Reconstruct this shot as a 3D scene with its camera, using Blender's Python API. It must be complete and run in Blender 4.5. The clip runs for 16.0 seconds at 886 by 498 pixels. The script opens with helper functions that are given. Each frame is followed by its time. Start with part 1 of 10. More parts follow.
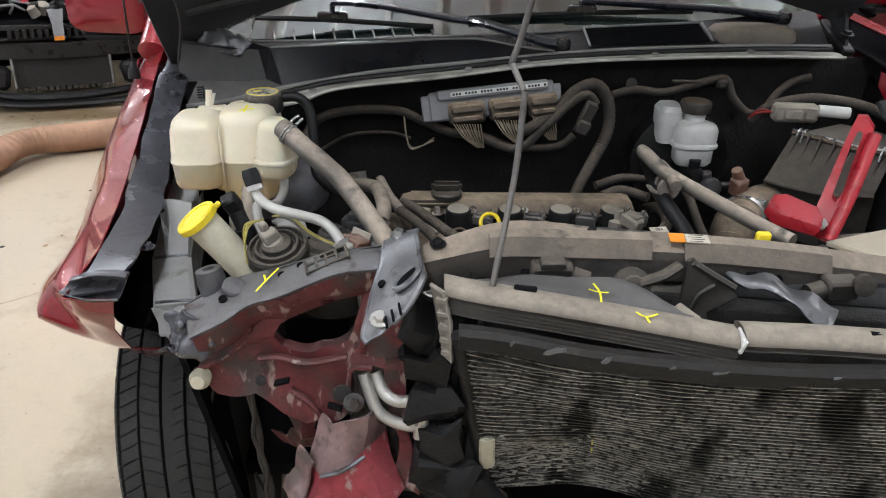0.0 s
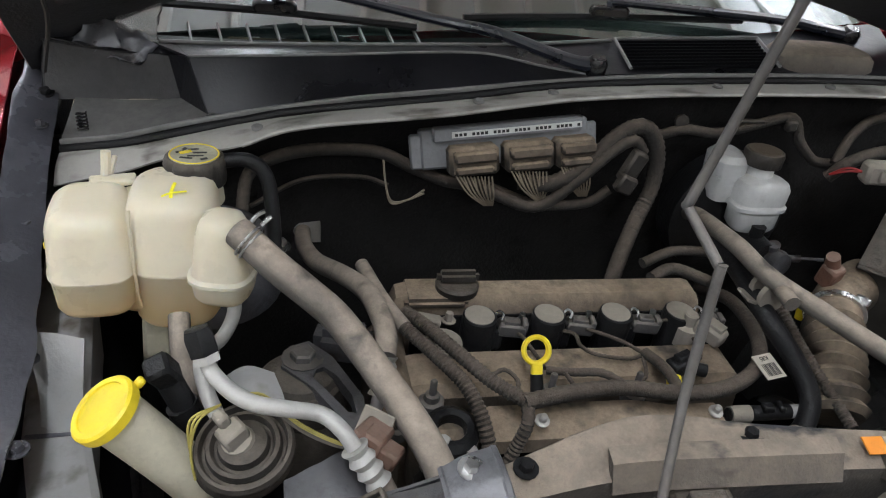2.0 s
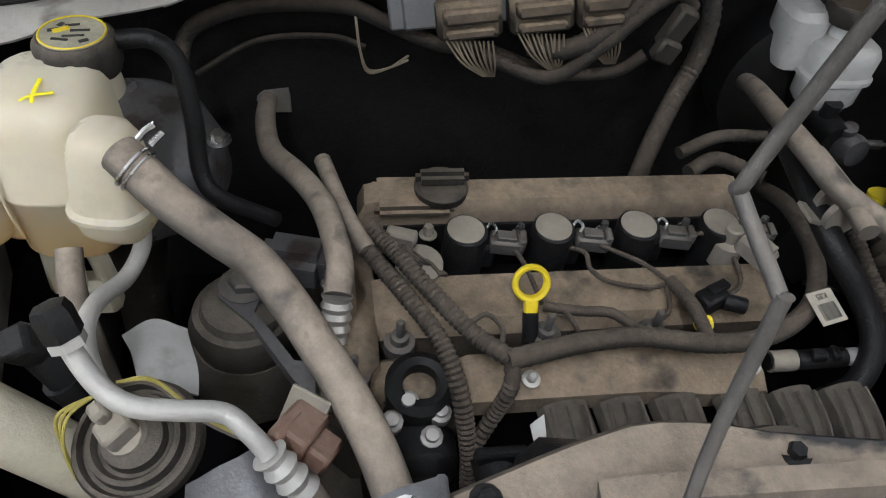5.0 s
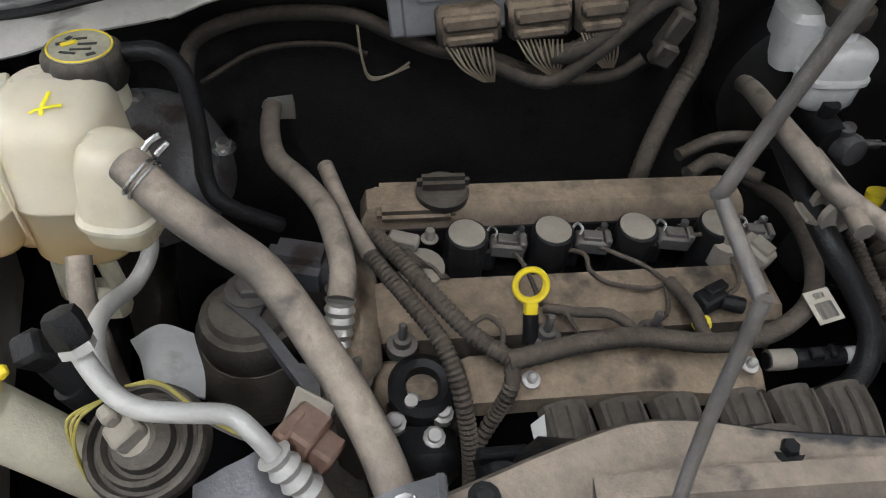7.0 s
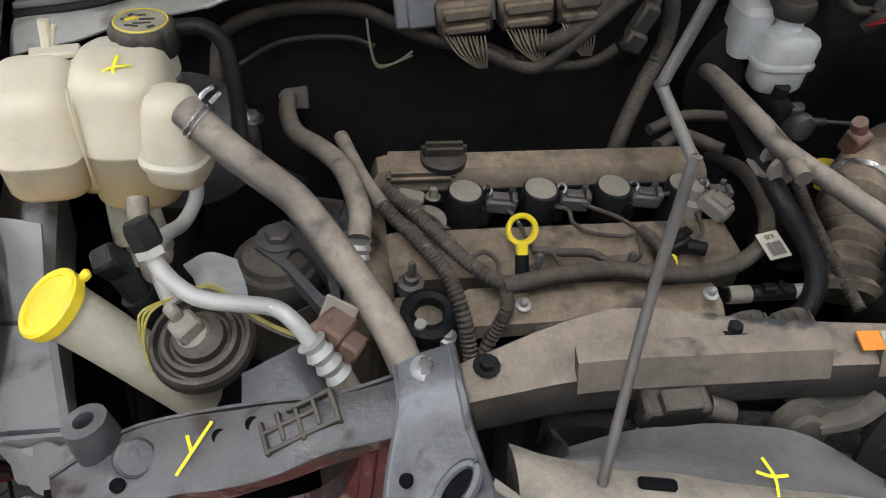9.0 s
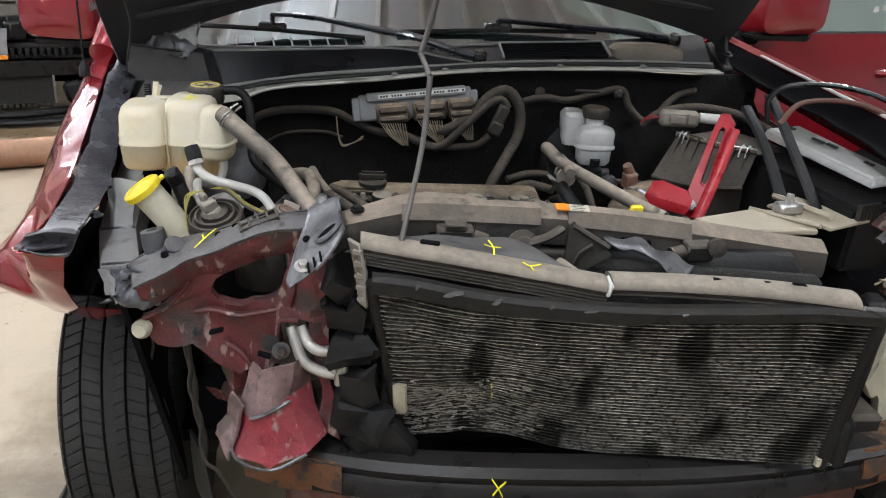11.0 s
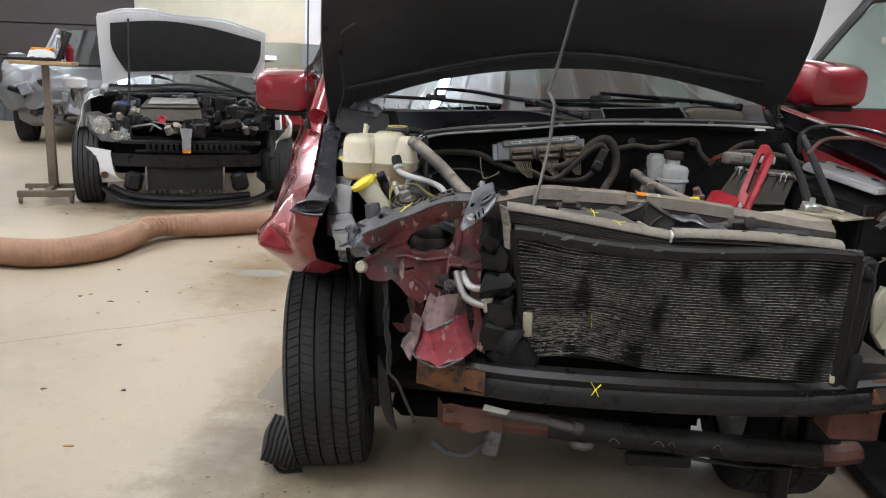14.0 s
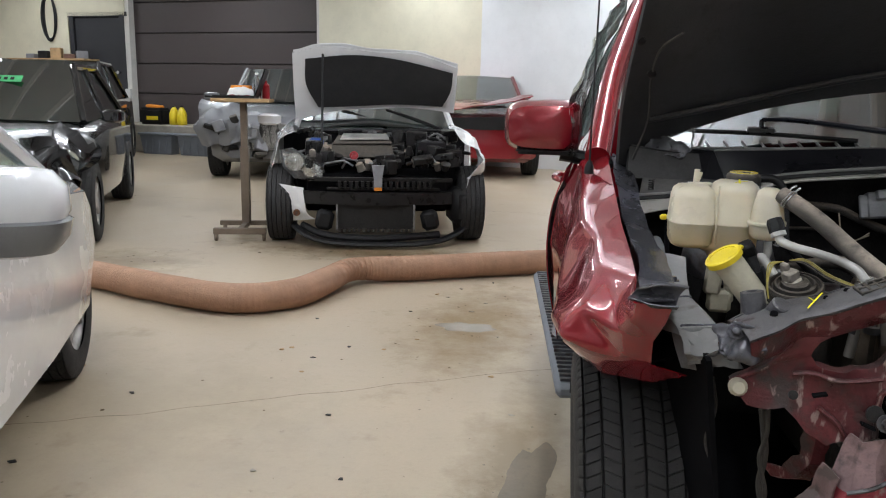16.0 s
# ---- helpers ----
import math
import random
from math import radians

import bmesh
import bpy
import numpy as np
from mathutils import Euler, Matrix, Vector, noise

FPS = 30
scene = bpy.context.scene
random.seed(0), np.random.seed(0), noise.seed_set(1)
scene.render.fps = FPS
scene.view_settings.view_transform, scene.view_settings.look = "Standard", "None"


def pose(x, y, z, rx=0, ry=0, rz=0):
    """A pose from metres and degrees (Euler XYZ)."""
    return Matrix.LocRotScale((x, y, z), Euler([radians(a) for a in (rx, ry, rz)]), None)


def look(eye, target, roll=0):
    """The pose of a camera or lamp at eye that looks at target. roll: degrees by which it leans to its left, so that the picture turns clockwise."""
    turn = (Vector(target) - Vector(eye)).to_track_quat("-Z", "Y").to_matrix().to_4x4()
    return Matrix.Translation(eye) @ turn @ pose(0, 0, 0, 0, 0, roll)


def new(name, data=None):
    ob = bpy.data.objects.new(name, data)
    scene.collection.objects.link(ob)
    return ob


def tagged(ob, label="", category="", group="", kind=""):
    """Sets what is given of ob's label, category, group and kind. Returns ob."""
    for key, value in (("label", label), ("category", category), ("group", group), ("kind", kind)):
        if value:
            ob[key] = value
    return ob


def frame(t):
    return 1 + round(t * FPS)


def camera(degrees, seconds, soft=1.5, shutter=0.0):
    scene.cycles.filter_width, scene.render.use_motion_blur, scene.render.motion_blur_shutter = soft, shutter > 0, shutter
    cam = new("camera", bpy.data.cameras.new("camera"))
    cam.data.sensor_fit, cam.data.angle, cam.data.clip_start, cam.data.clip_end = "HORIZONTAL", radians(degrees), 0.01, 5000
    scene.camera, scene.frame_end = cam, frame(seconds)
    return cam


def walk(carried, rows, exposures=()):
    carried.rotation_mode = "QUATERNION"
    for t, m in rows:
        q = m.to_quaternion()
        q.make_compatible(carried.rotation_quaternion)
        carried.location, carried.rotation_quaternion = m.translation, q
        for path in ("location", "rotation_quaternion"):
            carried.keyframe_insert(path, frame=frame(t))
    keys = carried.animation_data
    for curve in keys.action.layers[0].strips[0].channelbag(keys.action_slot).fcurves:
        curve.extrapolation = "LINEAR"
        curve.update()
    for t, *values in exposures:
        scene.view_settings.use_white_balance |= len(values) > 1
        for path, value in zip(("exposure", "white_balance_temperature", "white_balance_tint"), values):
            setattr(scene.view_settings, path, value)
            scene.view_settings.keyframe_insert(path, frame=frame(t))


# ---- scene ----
cam = camera(60.61, 16.0, 1.1)
PATH = [
    (0, (-0.1751, -1.3421, 1.4516), (-0.1078, 0.4742, 0.6171), 1.05),
    (0.5, (-0.2459, -1.2131, 1.4606), (-0.0880, 0.5908, 0.6115), 1.30),
    (1, (-0.2762, -1.0404, 1.4829), (-0.0420, 0.7451, 0.6129), 2.56),
    (1.5, (-0.3196, -0.9085, 1.4911), (-0.0367, 0.8384, 0.5593), 4.28),
    (2, (-0.3495, -0.8152, 1.4987), (0.0484, 0.8774, 0.5105), 6.35),
    (2.5, (-0.3185, -0.7442, 1.4920), (0.0949, 0.8592, 0.3703), 6.97),
    (3, (-0.2843, -0.6843, 1.4851), (0.1131, 0.8454, 0.2595), 7.53),
    (3.5, (-0.2635, -0.6289, 1.4812), (0.0907, 0.8440, 0.1753), 7.51),
    (4, (-0.2517, -0.5957, 1.4734), (0.0661, 0.8292, 0.1064), 7.20),
    (6.5, (-0.2349, -0.5939, 1.4846), (0.0289, 0.8108, 0.0856), 5.11),
    (7, (-0.2336, -0.6037, 1.4878), (0.0265, 0.8111, 0.0983), 4.74),
    (7.5, (-0.2324, -0.6188, 1.4948), (0.0251, 0.8063, 0.1153), 4.46),
    (8, (-0.2318, -0.6448, 1.5007), (0.0280, 0.7956, 0.1377), 4.37),
    (8.5, (-0.2421, -0.6910, 1.5025), (0.0273, 0.7643, 0.1574), 4.54),
    (9, (-0.2696, -0.7583, 1.4957), (0.0218, 0.7203, 0.1807), 4.70),
    (9.5, (-0.2825, -0.8784, 1.4695), (0.0634, 0.7136, 0.3093), 4.36),
    (10, (-0.2302, -1.0566, 1.4481), (0.1546, 0.6261, 0.4380), 3.78),
    (10.2, (-0.2110, -1.1523, 1.4445), (0.1405, 0.5783, 0.5056), 3.47),
    (12.3, (-0.0586, -2.0363, 1.3524), (0.0335, -0.1232, 0.7768), 3.32),
    (12.5, (-0.0587, -2.0863, 1.3476), (0.0117, -0.1636, 0.8016), 3.22),
    (13, (-0.0932, -2.1811, 1.3185), (-0.0886, -0.2431, 0.8243), 2.83),
    (13.5, (-0.1543, -2.2307, 1.2986), (-0.1821, -0.2863, 0.8310), 2.67),
    (14, (-0.2215, -2.2372, 1.2985), (-0.2937, -0.2916, 0.8412), 2.59),
    (14.5, (-0.3228, -2.2413, 1.2891), (-0.5163, -0.3018, 0.8408), 2.30),
    (15, (-0.4302, -2.2093, 1.2799), (-0.7461, -0.2840, 0.8403), 1.82),
    (15.5, (-0.5514, -1.9874, 1.2622), (-0.9647, -0.0752, 0.8471), 1.51),
    (16, (-0.6865, -1.6914, 1.2745), (-1.1586, 0.2122, 0.8828), 1.29),
]
walk(cam, [(t, look(eye, target, roll)) for t, eye, target, roll in PATH],
     [(0.0, 0.22), (1.5, 0.06), (3.5, 0.0), (7.0, 0.10), (8.5, 0.10), (10.0, 0.26), (12.5, 0.08), (14.0, 0.04), (16.0, -0.36)])

# ---- light ----
world = bpy.data.worlds.new("shop_air")
scene.world = world
world.use_nodes = True
world.node_tree.nodes["Background"].inputs[0].default_value = (0.9, 0.93, 1.0, 1)
world.node_tree.nodes["Background"].inputs[1].default_value = 0.02
scene.view_settings.exposure = 0.0


# ---- materials ----
def mk(name, col, rough=0.5, metal=0.0, var=0.25, big=6.0, fine=160.0, bump=0.15, dust=0.0,
       dustcol=(0.353, 0.298, 0.243), coat=0.0, trans=0.0, ior=1.45, sss=0.0, island=0.0, rvar=0.15):
    m = bpy.data.materials.new(name)
    m.use_nodes = True
    nt = m.node_tree
    n, l = nt.nodes, nt.links
    b = n["Principled BSDF"]
    tc = n.new("ShaderNodeTexCoord")

    def noise_node(scale, detail=5.0, rough_=0.6):
        t = n.new("ShaderNodeTexNoise")
        t.inputs["Scale"].default_value, t.inputs["Detail"].default_value, t.inputs["Roughness"].default_value = scale, detail, rough_
        l.new(tc.outputs["Object"], t.inputs["Vector"])
        return t.outputs["Fac"]

    def ramp(src, lo, hi, a, c):
        r = n.new("ShaderNodeMapRange")
        r.inputs[1].default_value, r.inputs[2].default_value, r.inputs[3].default_value, r.inputs[4].default_value = lo, hi, a, c
        l.new(src, r.inputs[0])
        return r.outputs[0]

    def mix(fac, a, c):
        x = n.new("ShaderNodeMix")
        x.data_type = "RGBA"
        for k, v in ((0, fac), (6, a), (7, c)):
            if isinstance(v, (int, float)):
                x.inputs[k].default_value = v
            elif isinstance(v, tuple):
                x.inputs[k].default_value = (*v, 1)
            else:
                l.new(v, x.inputs[k])
        return x.outputs[2]

    big_n, fine_n, mid_n = noise_node(big), noise_node(fine, 3.0), noise_node(max(18.0, big * 4.5), 6.0, 0.75)
    dark = tuple(c * (1 - var) for c in col)
    lite = tuple(min(1, c * (1 + var)) for c in col)
    c = mix(ramp(big_n, 0.3, 0.7, 0, 1), dark, lite)
    c = mix(ramp(fine_n, 0.35, 0.75, 0, 0.45 * min(1, var * 3)), c, tuple(x * 0.7 for x in col))
    c = mix(ramp(mid_n, 0.54, 0.72, 0, 0.8 * min(1, var * 2.2)), c, tuple(x * 0.42 for x in col))
    r = ramp(big_n, 0.3, 0.7, max(0.02, rough - rvar), min(1, rough + rvar))
    if island:
        g = n.new("ShaderNodeNewGeometry")
        c = mix(ramp(g.outputs["Random Per Island"], 0, 1, 0, island), c, tuple(x * 0.45 for x in col))
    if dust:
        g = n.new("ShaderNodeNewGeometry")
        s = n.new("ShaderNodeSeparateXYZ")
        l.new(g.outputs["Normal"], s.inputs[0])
        # dust lies on upward faces; sides and undersides darken, partly shade in the colour
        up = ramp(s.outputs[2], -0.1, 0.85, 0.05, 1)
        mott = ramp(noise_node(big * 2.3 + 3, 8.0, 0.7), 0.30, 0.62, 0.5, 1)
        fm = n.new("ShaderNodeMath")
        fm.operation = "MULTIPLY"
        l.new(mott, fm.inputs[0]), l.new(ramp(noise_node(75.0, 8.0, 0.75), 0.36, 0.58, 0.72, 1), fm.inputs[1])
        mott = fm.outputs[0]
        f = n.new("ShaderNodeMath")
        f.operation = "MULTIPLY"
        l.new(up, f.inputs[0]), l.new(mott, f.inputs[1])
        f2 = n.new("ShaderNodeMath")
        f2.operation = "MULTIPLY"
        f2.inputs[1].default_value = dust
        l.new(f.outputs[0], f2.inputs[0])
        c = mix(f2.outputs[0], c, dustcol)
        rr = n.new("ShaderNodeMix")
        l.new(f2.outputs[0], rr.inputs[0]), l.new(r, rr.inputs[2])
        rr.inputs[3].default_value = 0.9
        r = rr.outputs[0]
    l.new(c, b.inputs["Base Color"]), l.new(r, b.inputs["Roughness"])
    b.inputs["Metallic"].default_value = metal
    b.inputs["IOR"].default_value = ior
    b.inputs["Coat Weight"].default_value, b.inputs["Coat Roughness"].default_value = coat, 0.04
    b.inputs["Transmission Weight"].default_value = trans
    if sss:
        b.inputs["Subsurface Weight"].default_value = sss
        b.inputs["Subsurface Radius"].default_value = (0.03, 0.022, 0.012)
        b.inputs["Subsurface Scale"].default_value = 0.8
    if bump:
        bp = n.new("ShaderNodeBump")
        bp.inputs["Strength"].default_value, bp.inputs["Distance"].default_value = min(1.0, bump * 1.6), 0.003
        hh = n.new("ShaderNodeMath")
        hh.operation = "MULTIPLY_ADD"
        hh.inputs[1].default_value = 2.0
        l.new(mid_n, hh.inputs[0]), l.new(fine_n, hh.inputs[2])
        l.new(hh.outputs[0], bp.inputs["Height"]), l.new(bp.outputs[0], b.inputs["Normal"])
    return m


def glow(name, col, strength):
    m = mk(name, (0.8, 0.8, 0.8), 0.4, bump=0)
    b = m.node_tree.nodes["Principled BSDF"]
    b.inputs["Emission Color"].default_value, b.inputs["Emission Strength"].default_value = (*col, 1), strength
    return m


M = dict(
    red=mk("red_paint", (0.235, 0.008, 0.016), 0.20, 0.25, 0.10, 3, 300, 0.02, coat=1.0, rvar=0.05),
    red_dusty=mk("scraped_red_paint", (0.125, 0.023, 0.028), 0.40, 0.15, 0.5, 14, 120, 0.3, dust=0.5, dustcol=(0.115, 0.08, 0.072), rvar=0.2),
    red_plastic=mk("red_plastic", (0.36, 0.016, 0.026), 0.35, 0, 0.12, 20, 300, 0.1),
    black=mk("black_plastic", (0.011, 0.011, 0.012), 0.45, 0, 0.4, 8, 200, 0.2, ior=1.33),
    black_scuffed=mk("scuffed_black_steel", (0.010, 0.010, 0.011), 0.34, 0, 0.4, 12, 200, 0.2, dust=0.06, ior=1.35),
    black_gloss=mk("black_gloss", (0.010, 0.010, 0.012), 0.27, 0, 0.3, 8, 200, 0.05, coat=0.5),
    black_beam=mk("satin_black_steel", (0.009, 0.009, 0.011), 0.34, 0, 0.4, 10, 200, 0.10, dust=0.05, ior=1.32),
    cowl=mk("dark_cowl_plastic", (0.012, 0.012, 0.015), 0.36, 0, 0.35, 6, 160, 0.10, ior=1.4),
    cowl_dusty=mk("dusty_cowl_tray", (0.030, 0.030, 0.032), 0.6, 0, 0.35, 9, 160, 0.15, dust=0.55, dustcol=(0.20, 0.19, 0.18)),
    # bar plastic darkened for its shaded flutes; also serves the grimy latch
    underside=mk("shaded_dark_plastic", (0.028, 0.026, 0.024), 0.5, 0, 0.4, 11, 160, 0.15, dust=0.35, dustcol=(0.17, 0.15, 0.125)),
    shroud=mk("grimy_dark_grey_plastic", (0.045, 0.045, 0.050), 0.34, 0, 0.4, 9, 150, 0.15, dust=0.4, dustcol=(0.22, 0.205, 0.19)),
    bar=mk("grimy_bar_plastic", (0.07, 0.062, 0.054), 0.5, 0, 0.4, 11, 160, 0.2, dust=0.85, dustcol=(0.36, 0.31, 0.25)),
    cowl_edge=mk("pale_worn_edge", (0.20, 0.195, 0.19), 0.5, 0.1, 0.3, 20, 160, 0.1),
    flange=mk("dusty_bare_flange", (0.40, 0.39, 0.37), 0.42, 0.25, 0.22, 9, 150, 0.12, dust=0.5, dustcol=(0.44, 0.41, 0.36)),
    wiper=mk("blue_black_gloss", (0.012, 0.015, 0.024), 0.30, 0, 0.25, 8, 200, 0.05, coat=0.4),
    firewall=mk("firewall_insulation", (0.017, 0.016, 0.016), 0.85, 0, 0.4, 5, 160, 0.5, dust=0.15, dustcol=(0.10, 0.09, 0.08), ior=1.3),
    oxide=mk("oxidised_aluminium", (0.46, 0.455, 0.44), 0.5, 0.35, 0.15, 14, 200, 0.12, dust=0.25, dustcol=(0.4, 0.38, 0.34)),
    # near-black for holes, gaps and closed-in bays, their shade put into the colour
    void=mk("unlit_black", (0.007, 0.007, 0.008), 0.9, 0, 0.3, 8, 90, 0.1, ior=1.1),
    black_dusty=mk("dusty_black_plastic", (0.022, 0.021, 0.020), 0.55, 0, 0.4, 9, 160, 0.25, dust=0.45, dustcol=(0.24, 0.20, 0.16), ior=1.38),
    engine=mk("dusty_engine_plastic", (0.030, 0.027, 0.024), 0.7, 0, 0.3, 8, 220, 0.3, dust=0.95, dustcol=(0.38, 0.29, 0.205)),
    beam=mk("dusty_beam_plastic", (0.045, 0.042, 0.040), 0.55, 0, 0.4, 6, 200, 0.25, dust=0.9, dustcol=(0.31, 0.252, 0.195)),
    grey=mk("grey_sheet", (0.235, 0.242, 0.262), 0.45, 0.2, 0.25, 7, 150, 0.15, dust=0.45, dustcol=(0.26, 0.245, 0.225)),
    apron=mk("grey_primer", (0.24, 0.243, 0.25), 0.5, 0.05, 0.2, 5, 150, 0.1, dust=0.35, dustcol=(0.3, 0.28, 0.25)),
    tan=mk("dusty_grey_plastic", (0.19, 0.172, 0.152), 0.65, 0, 0.25, 9, 160, 0.2, dust=0.85, dustcol=(0.36, 0.32, 0.26)),
    alu=mk("dull_aluminium", (0.52, 0.51, 0.49), 0.42, 0.75, 0.2, 12, 200, 0.12, dust=0.3, dustcol=(0.4, 0.37, 0.33)),
    steel=mk("bright_steel", (0.6, 0.6, 0.6), 0.3, 0.95, 0.2, 25, 200, 0.1),
    rod=mk("worn_grey_rod", (0.085, 0.085, 0.088), 0.45, 0.3, 0.3, 14, 200, 0.15, dust=0.4),
    rubber=mk("tyre_rubber", (0.018, 0.018, 0.019), 0.72, 0, 0.3, 9, 250, 0.3, dust=0.18, dustcol=(0.12, 0.11, 0.10)),
    hose=mk("dusty_hose", (0.095, 0.088, 0.080), 0.55, 0, 0.3, 14, 180, 0.2, dust=0.9, dustcol=(0.43, 0.355, 0.285)),
    cable=mk("wrapped_cable", (0.028, 0.026, 0.024), 0.75, 0, 0.35, 20, 350, 0.5, dust=0.6, dustcol=(0.23, 0.18, 0.14)),
    wire=mk("thin_wire", (0.03, 0.03, 0.03), 0.5, 0, 0.3, 30, 300, 0.1, dust=0.5),
    wire_tan=mk("tan_wire", (0.36, 0.30, 0.22), 0.6, 0, 0.3, 60, 300, 0.1, island=0.8),
    wire_yellow=mk("yellow_wire", (0.45, 0.38, 0.10), 0.5, 0, 0.3, 60, 300, 0.1, island=0.6),
    wire_red=mk("red_wire", (0.30, 0.02, 0.02), 0.4, 0, 0.2, 30, 300, 0.1),
    tank=mk("milky_plastic", (0.84, 0.775, 0.62), 0.30, 0, 0.05, 9, 120, 0.04, sss=0.2),
    cap_paper=mk("grimy_cap_paper", (0.34, 0.32, 0.25), 0.6, 0, 0.3, 40, 200, 0.05),
    white_plastic=mk("white_plastic", (0.50, 0.51, 0.51), 0.35, 0, 0.15, 12, 160, 0.1, dust=0.4, dustcol=(0.33, 0.30, 0.25)),
    ivory=mk("broken_ivory_plastic", (0.56, 0.525, 0.41), 0.5, 0, 0.15, 14, 160, 0.2),
    yellow=mk("yellow_plastic", (0.80, 0.62, 0.03), 0.4, 0, 0.12, 16, 200, 0.08),
    chalk=mk("yellow_marker", (0.90, 0.82, 0.03), 0.7, 0, 0.1, 60, 400, 0.1),
    brown=mk("brown_connector", (0.17, 0.085, 0.06), 0.55, 0, 0.3, 30, 200, 0.2, dust=0.4),
    cover=mk("dusty_tan_cover", (0.38, 0.33, 0.25), 0.75, 0, 0.2, 9, 180, 0.2, dust=0.6, dustcol=(0.42, 0.37, 0.30)),
    rust=mk("rusty_steel", (0.14, 0.055, 0.022), 0.85, 0.1, 0.5, 14, 120, 0.5, dust=0.2),
    rail=mk("dirty_red_brown_steel", (0.13, 0.045, 0.035), 0.75, 0.1, 0.5, 10, 120, 0.4, dust=0.5, dustcol=(0.22, 0.18, 0.15)),
    arm=mk("scuffed_dark_steel", (0.095, 0.096, 0.108), 0.36, 0.45, 0.45, 12, 150, 0.25, dust=0.45, dustcol=(0.21, 0.195, 0.18)),
    fin=mk("condenser_tube", (0.27, 0.26, 0.24), 0.42, 0.5, 0.55, 9, 60, 0.4),
    fin_dark=mk("condenser_fins", (0.022, 0.021, 0.020), 0.7, 0.3, 0.5, 9, 300, 0.6),
    fin_pale=mk("scraped_condenser", (0.30, 0.28, 0.25), 0.55, 0.5, 0.5, 12, 60, 0.6),
    bracket=mk("scuffed_bracket_steel", (0.15, 0.155, 0.172), 0.34, 0.5, 0.45, 10, 140, 0.10, dust=0.22, dustcol=(0.30, 0.28, 0.26)),
    primer=mk("dark_primer", (0.075, 0.075, 0.088), 0.28, 0.2, 0.35, 8, 150, 0.1, coat=0.3),
    red_scraped=mk("scraped_red_steel", (0.27, 0.03, 0.045), 0.42, 0.15, 0.4, 11, 110, 0.3, dust=0.25, dustcol=(0.34, 0.22, 0.21)),
    pink_scraped=mk("scraped_pink_grey_steel", (0.24, 0.15, 0.15), 0.45, 0.25, 0.45, 12, 110, 0.3, dust=0.3, dustcol=(0.32, 0.27, 0.26)),
    bay_metal=mk("cast_bay_metal", (0.22, 0.22, 0.225), 0.45, 0.6, 0.4, 14, 150, 0.2),
    label=mk("paper_label", (0.62, 0.62, 0.60), 0.6, 0, 0.08, 60, 200, 0.05),
    orange=mk("orange_print", (0.75, 0.25, 0.02), 0.6, 0, 0.1, 60, 200, 0.05),
    tag_paper=mk("aged_paper", (0.46, 0.42, 0.35), 0.7, 0, 0.15, 60, 200, 0.05),
    ink=mk("black_print", (0.03, 0.03, 0.03), 0.7, 0, 0.1, 60, 200, 0.02),
    glass=mk("windshield_glass", (0.10, 0.16, 0.145), 0.02, 0, 0.0, 5, 50, 0, trans=1.0, ior=2.9, rvar=0.0),
    side_glass=mk("side_glass", (0.60, 0.72, 0.68), 0.02, 0, 0.0, 5, 50, 0, trans=1.0, ior=1.5, rvar=0.0),
    lamp_shell=mk("headlight_reflector", (0.62, 0.63, 0.65), 0.22, 0.75, 0.35, 25, 120, 0.3),
    lamp_glass=mk("lamp_glass", (0.92, 0.94, 0.95), 0.05, 0, 0.0, 5, 50, 0, trans=1.0, ior=1.45, rvar=0.0),
    chrome=mk("chrome", (0.8, 0.8, 0.8), 0.12, 1.0, 0.05, 20, 200, 0),
    mirror=mk("mirror_glass", (0.85, 0.85, 0.85), 0.02, 1.0, 0.0, 5, 50, 0, rvar=0),
    white_paint=mk("white_car_paint", (0.72, 0.73, 0.74), 0.25, 0, 0.05, 3, 200, 0.01, coat=1.0, rvar=0.05),
    silver=mk("silver_car_paint", (0.17, 0.176, 0.188), 0.45, 0.2, 0.1, 3, 200, 0.02, coat=1.0, rvar=0.05),
    black_paint=mk("black_car_paint", (0.008, 0.008, 0.009), 0.2, 0, 0.2, 3, 200, 0.02, coat=1.0, rvar=0.05),
    fabric=mk("hood_liner_felt", (0.022, 0.022, 0.023), 0.95, 0, 0.4, 9, 260, 0.5),
    hood_in=mk("hood_underside", (0.042, 0.042, 0.047), 0.6, 0, 0.4, 5, 200, 0.2, dust=0.15),
    duct=mk("tan_fabric_duct", (0.36, 0.20, 0.125), 0.9, 0, 0.2, 9, 200, 0.4, dust=0.3, dustcol=(0.34, 0.25, 0.18)),
    siding=mk("beige_metal_siding", (0.68, 0.645, 0.50), 0.5, 0, 0.08, 2, 90, 0.08),
    siding_w=mk("white_metal_siding", (0.74, 0.765, 0.78), 0.5, 0, 0.06, 2, 90, 0.08),
    door_brown=mk("brown_overhead_door", (0.062, 0.050, 0.048), 0.6, 0, 0.12, 3, 200, 0.25),
    door_dark=mk("dark_steel_door", (0.030, 0.031, 0.035), 0.5, 0, 0.15, 3, 200, 0.1),
    trim_w=mk("white_trim", (0.62, 0.61, 0.57), 0.5, 0, 0.1, 4, 90, 0.1),
    # ribs coloured paler than the panel to paint their lamp sheen
    ceiling_rib=mk("sheen_white_ceiling_rib", (0.82, 0.82, 0.82), 0.3, 0, 0.03, 2, 60, 0.02),
    ceiling=mk("white_ceiling_panel", (0.62, 0.64, 0.66), 0.6, 0, 0.06, 2, 60, 0.1),
    wood=mk("raw_wood", (0.40, 0.26, 0.13), 0.7, 0, 0.3, 12, 160, 0.3),
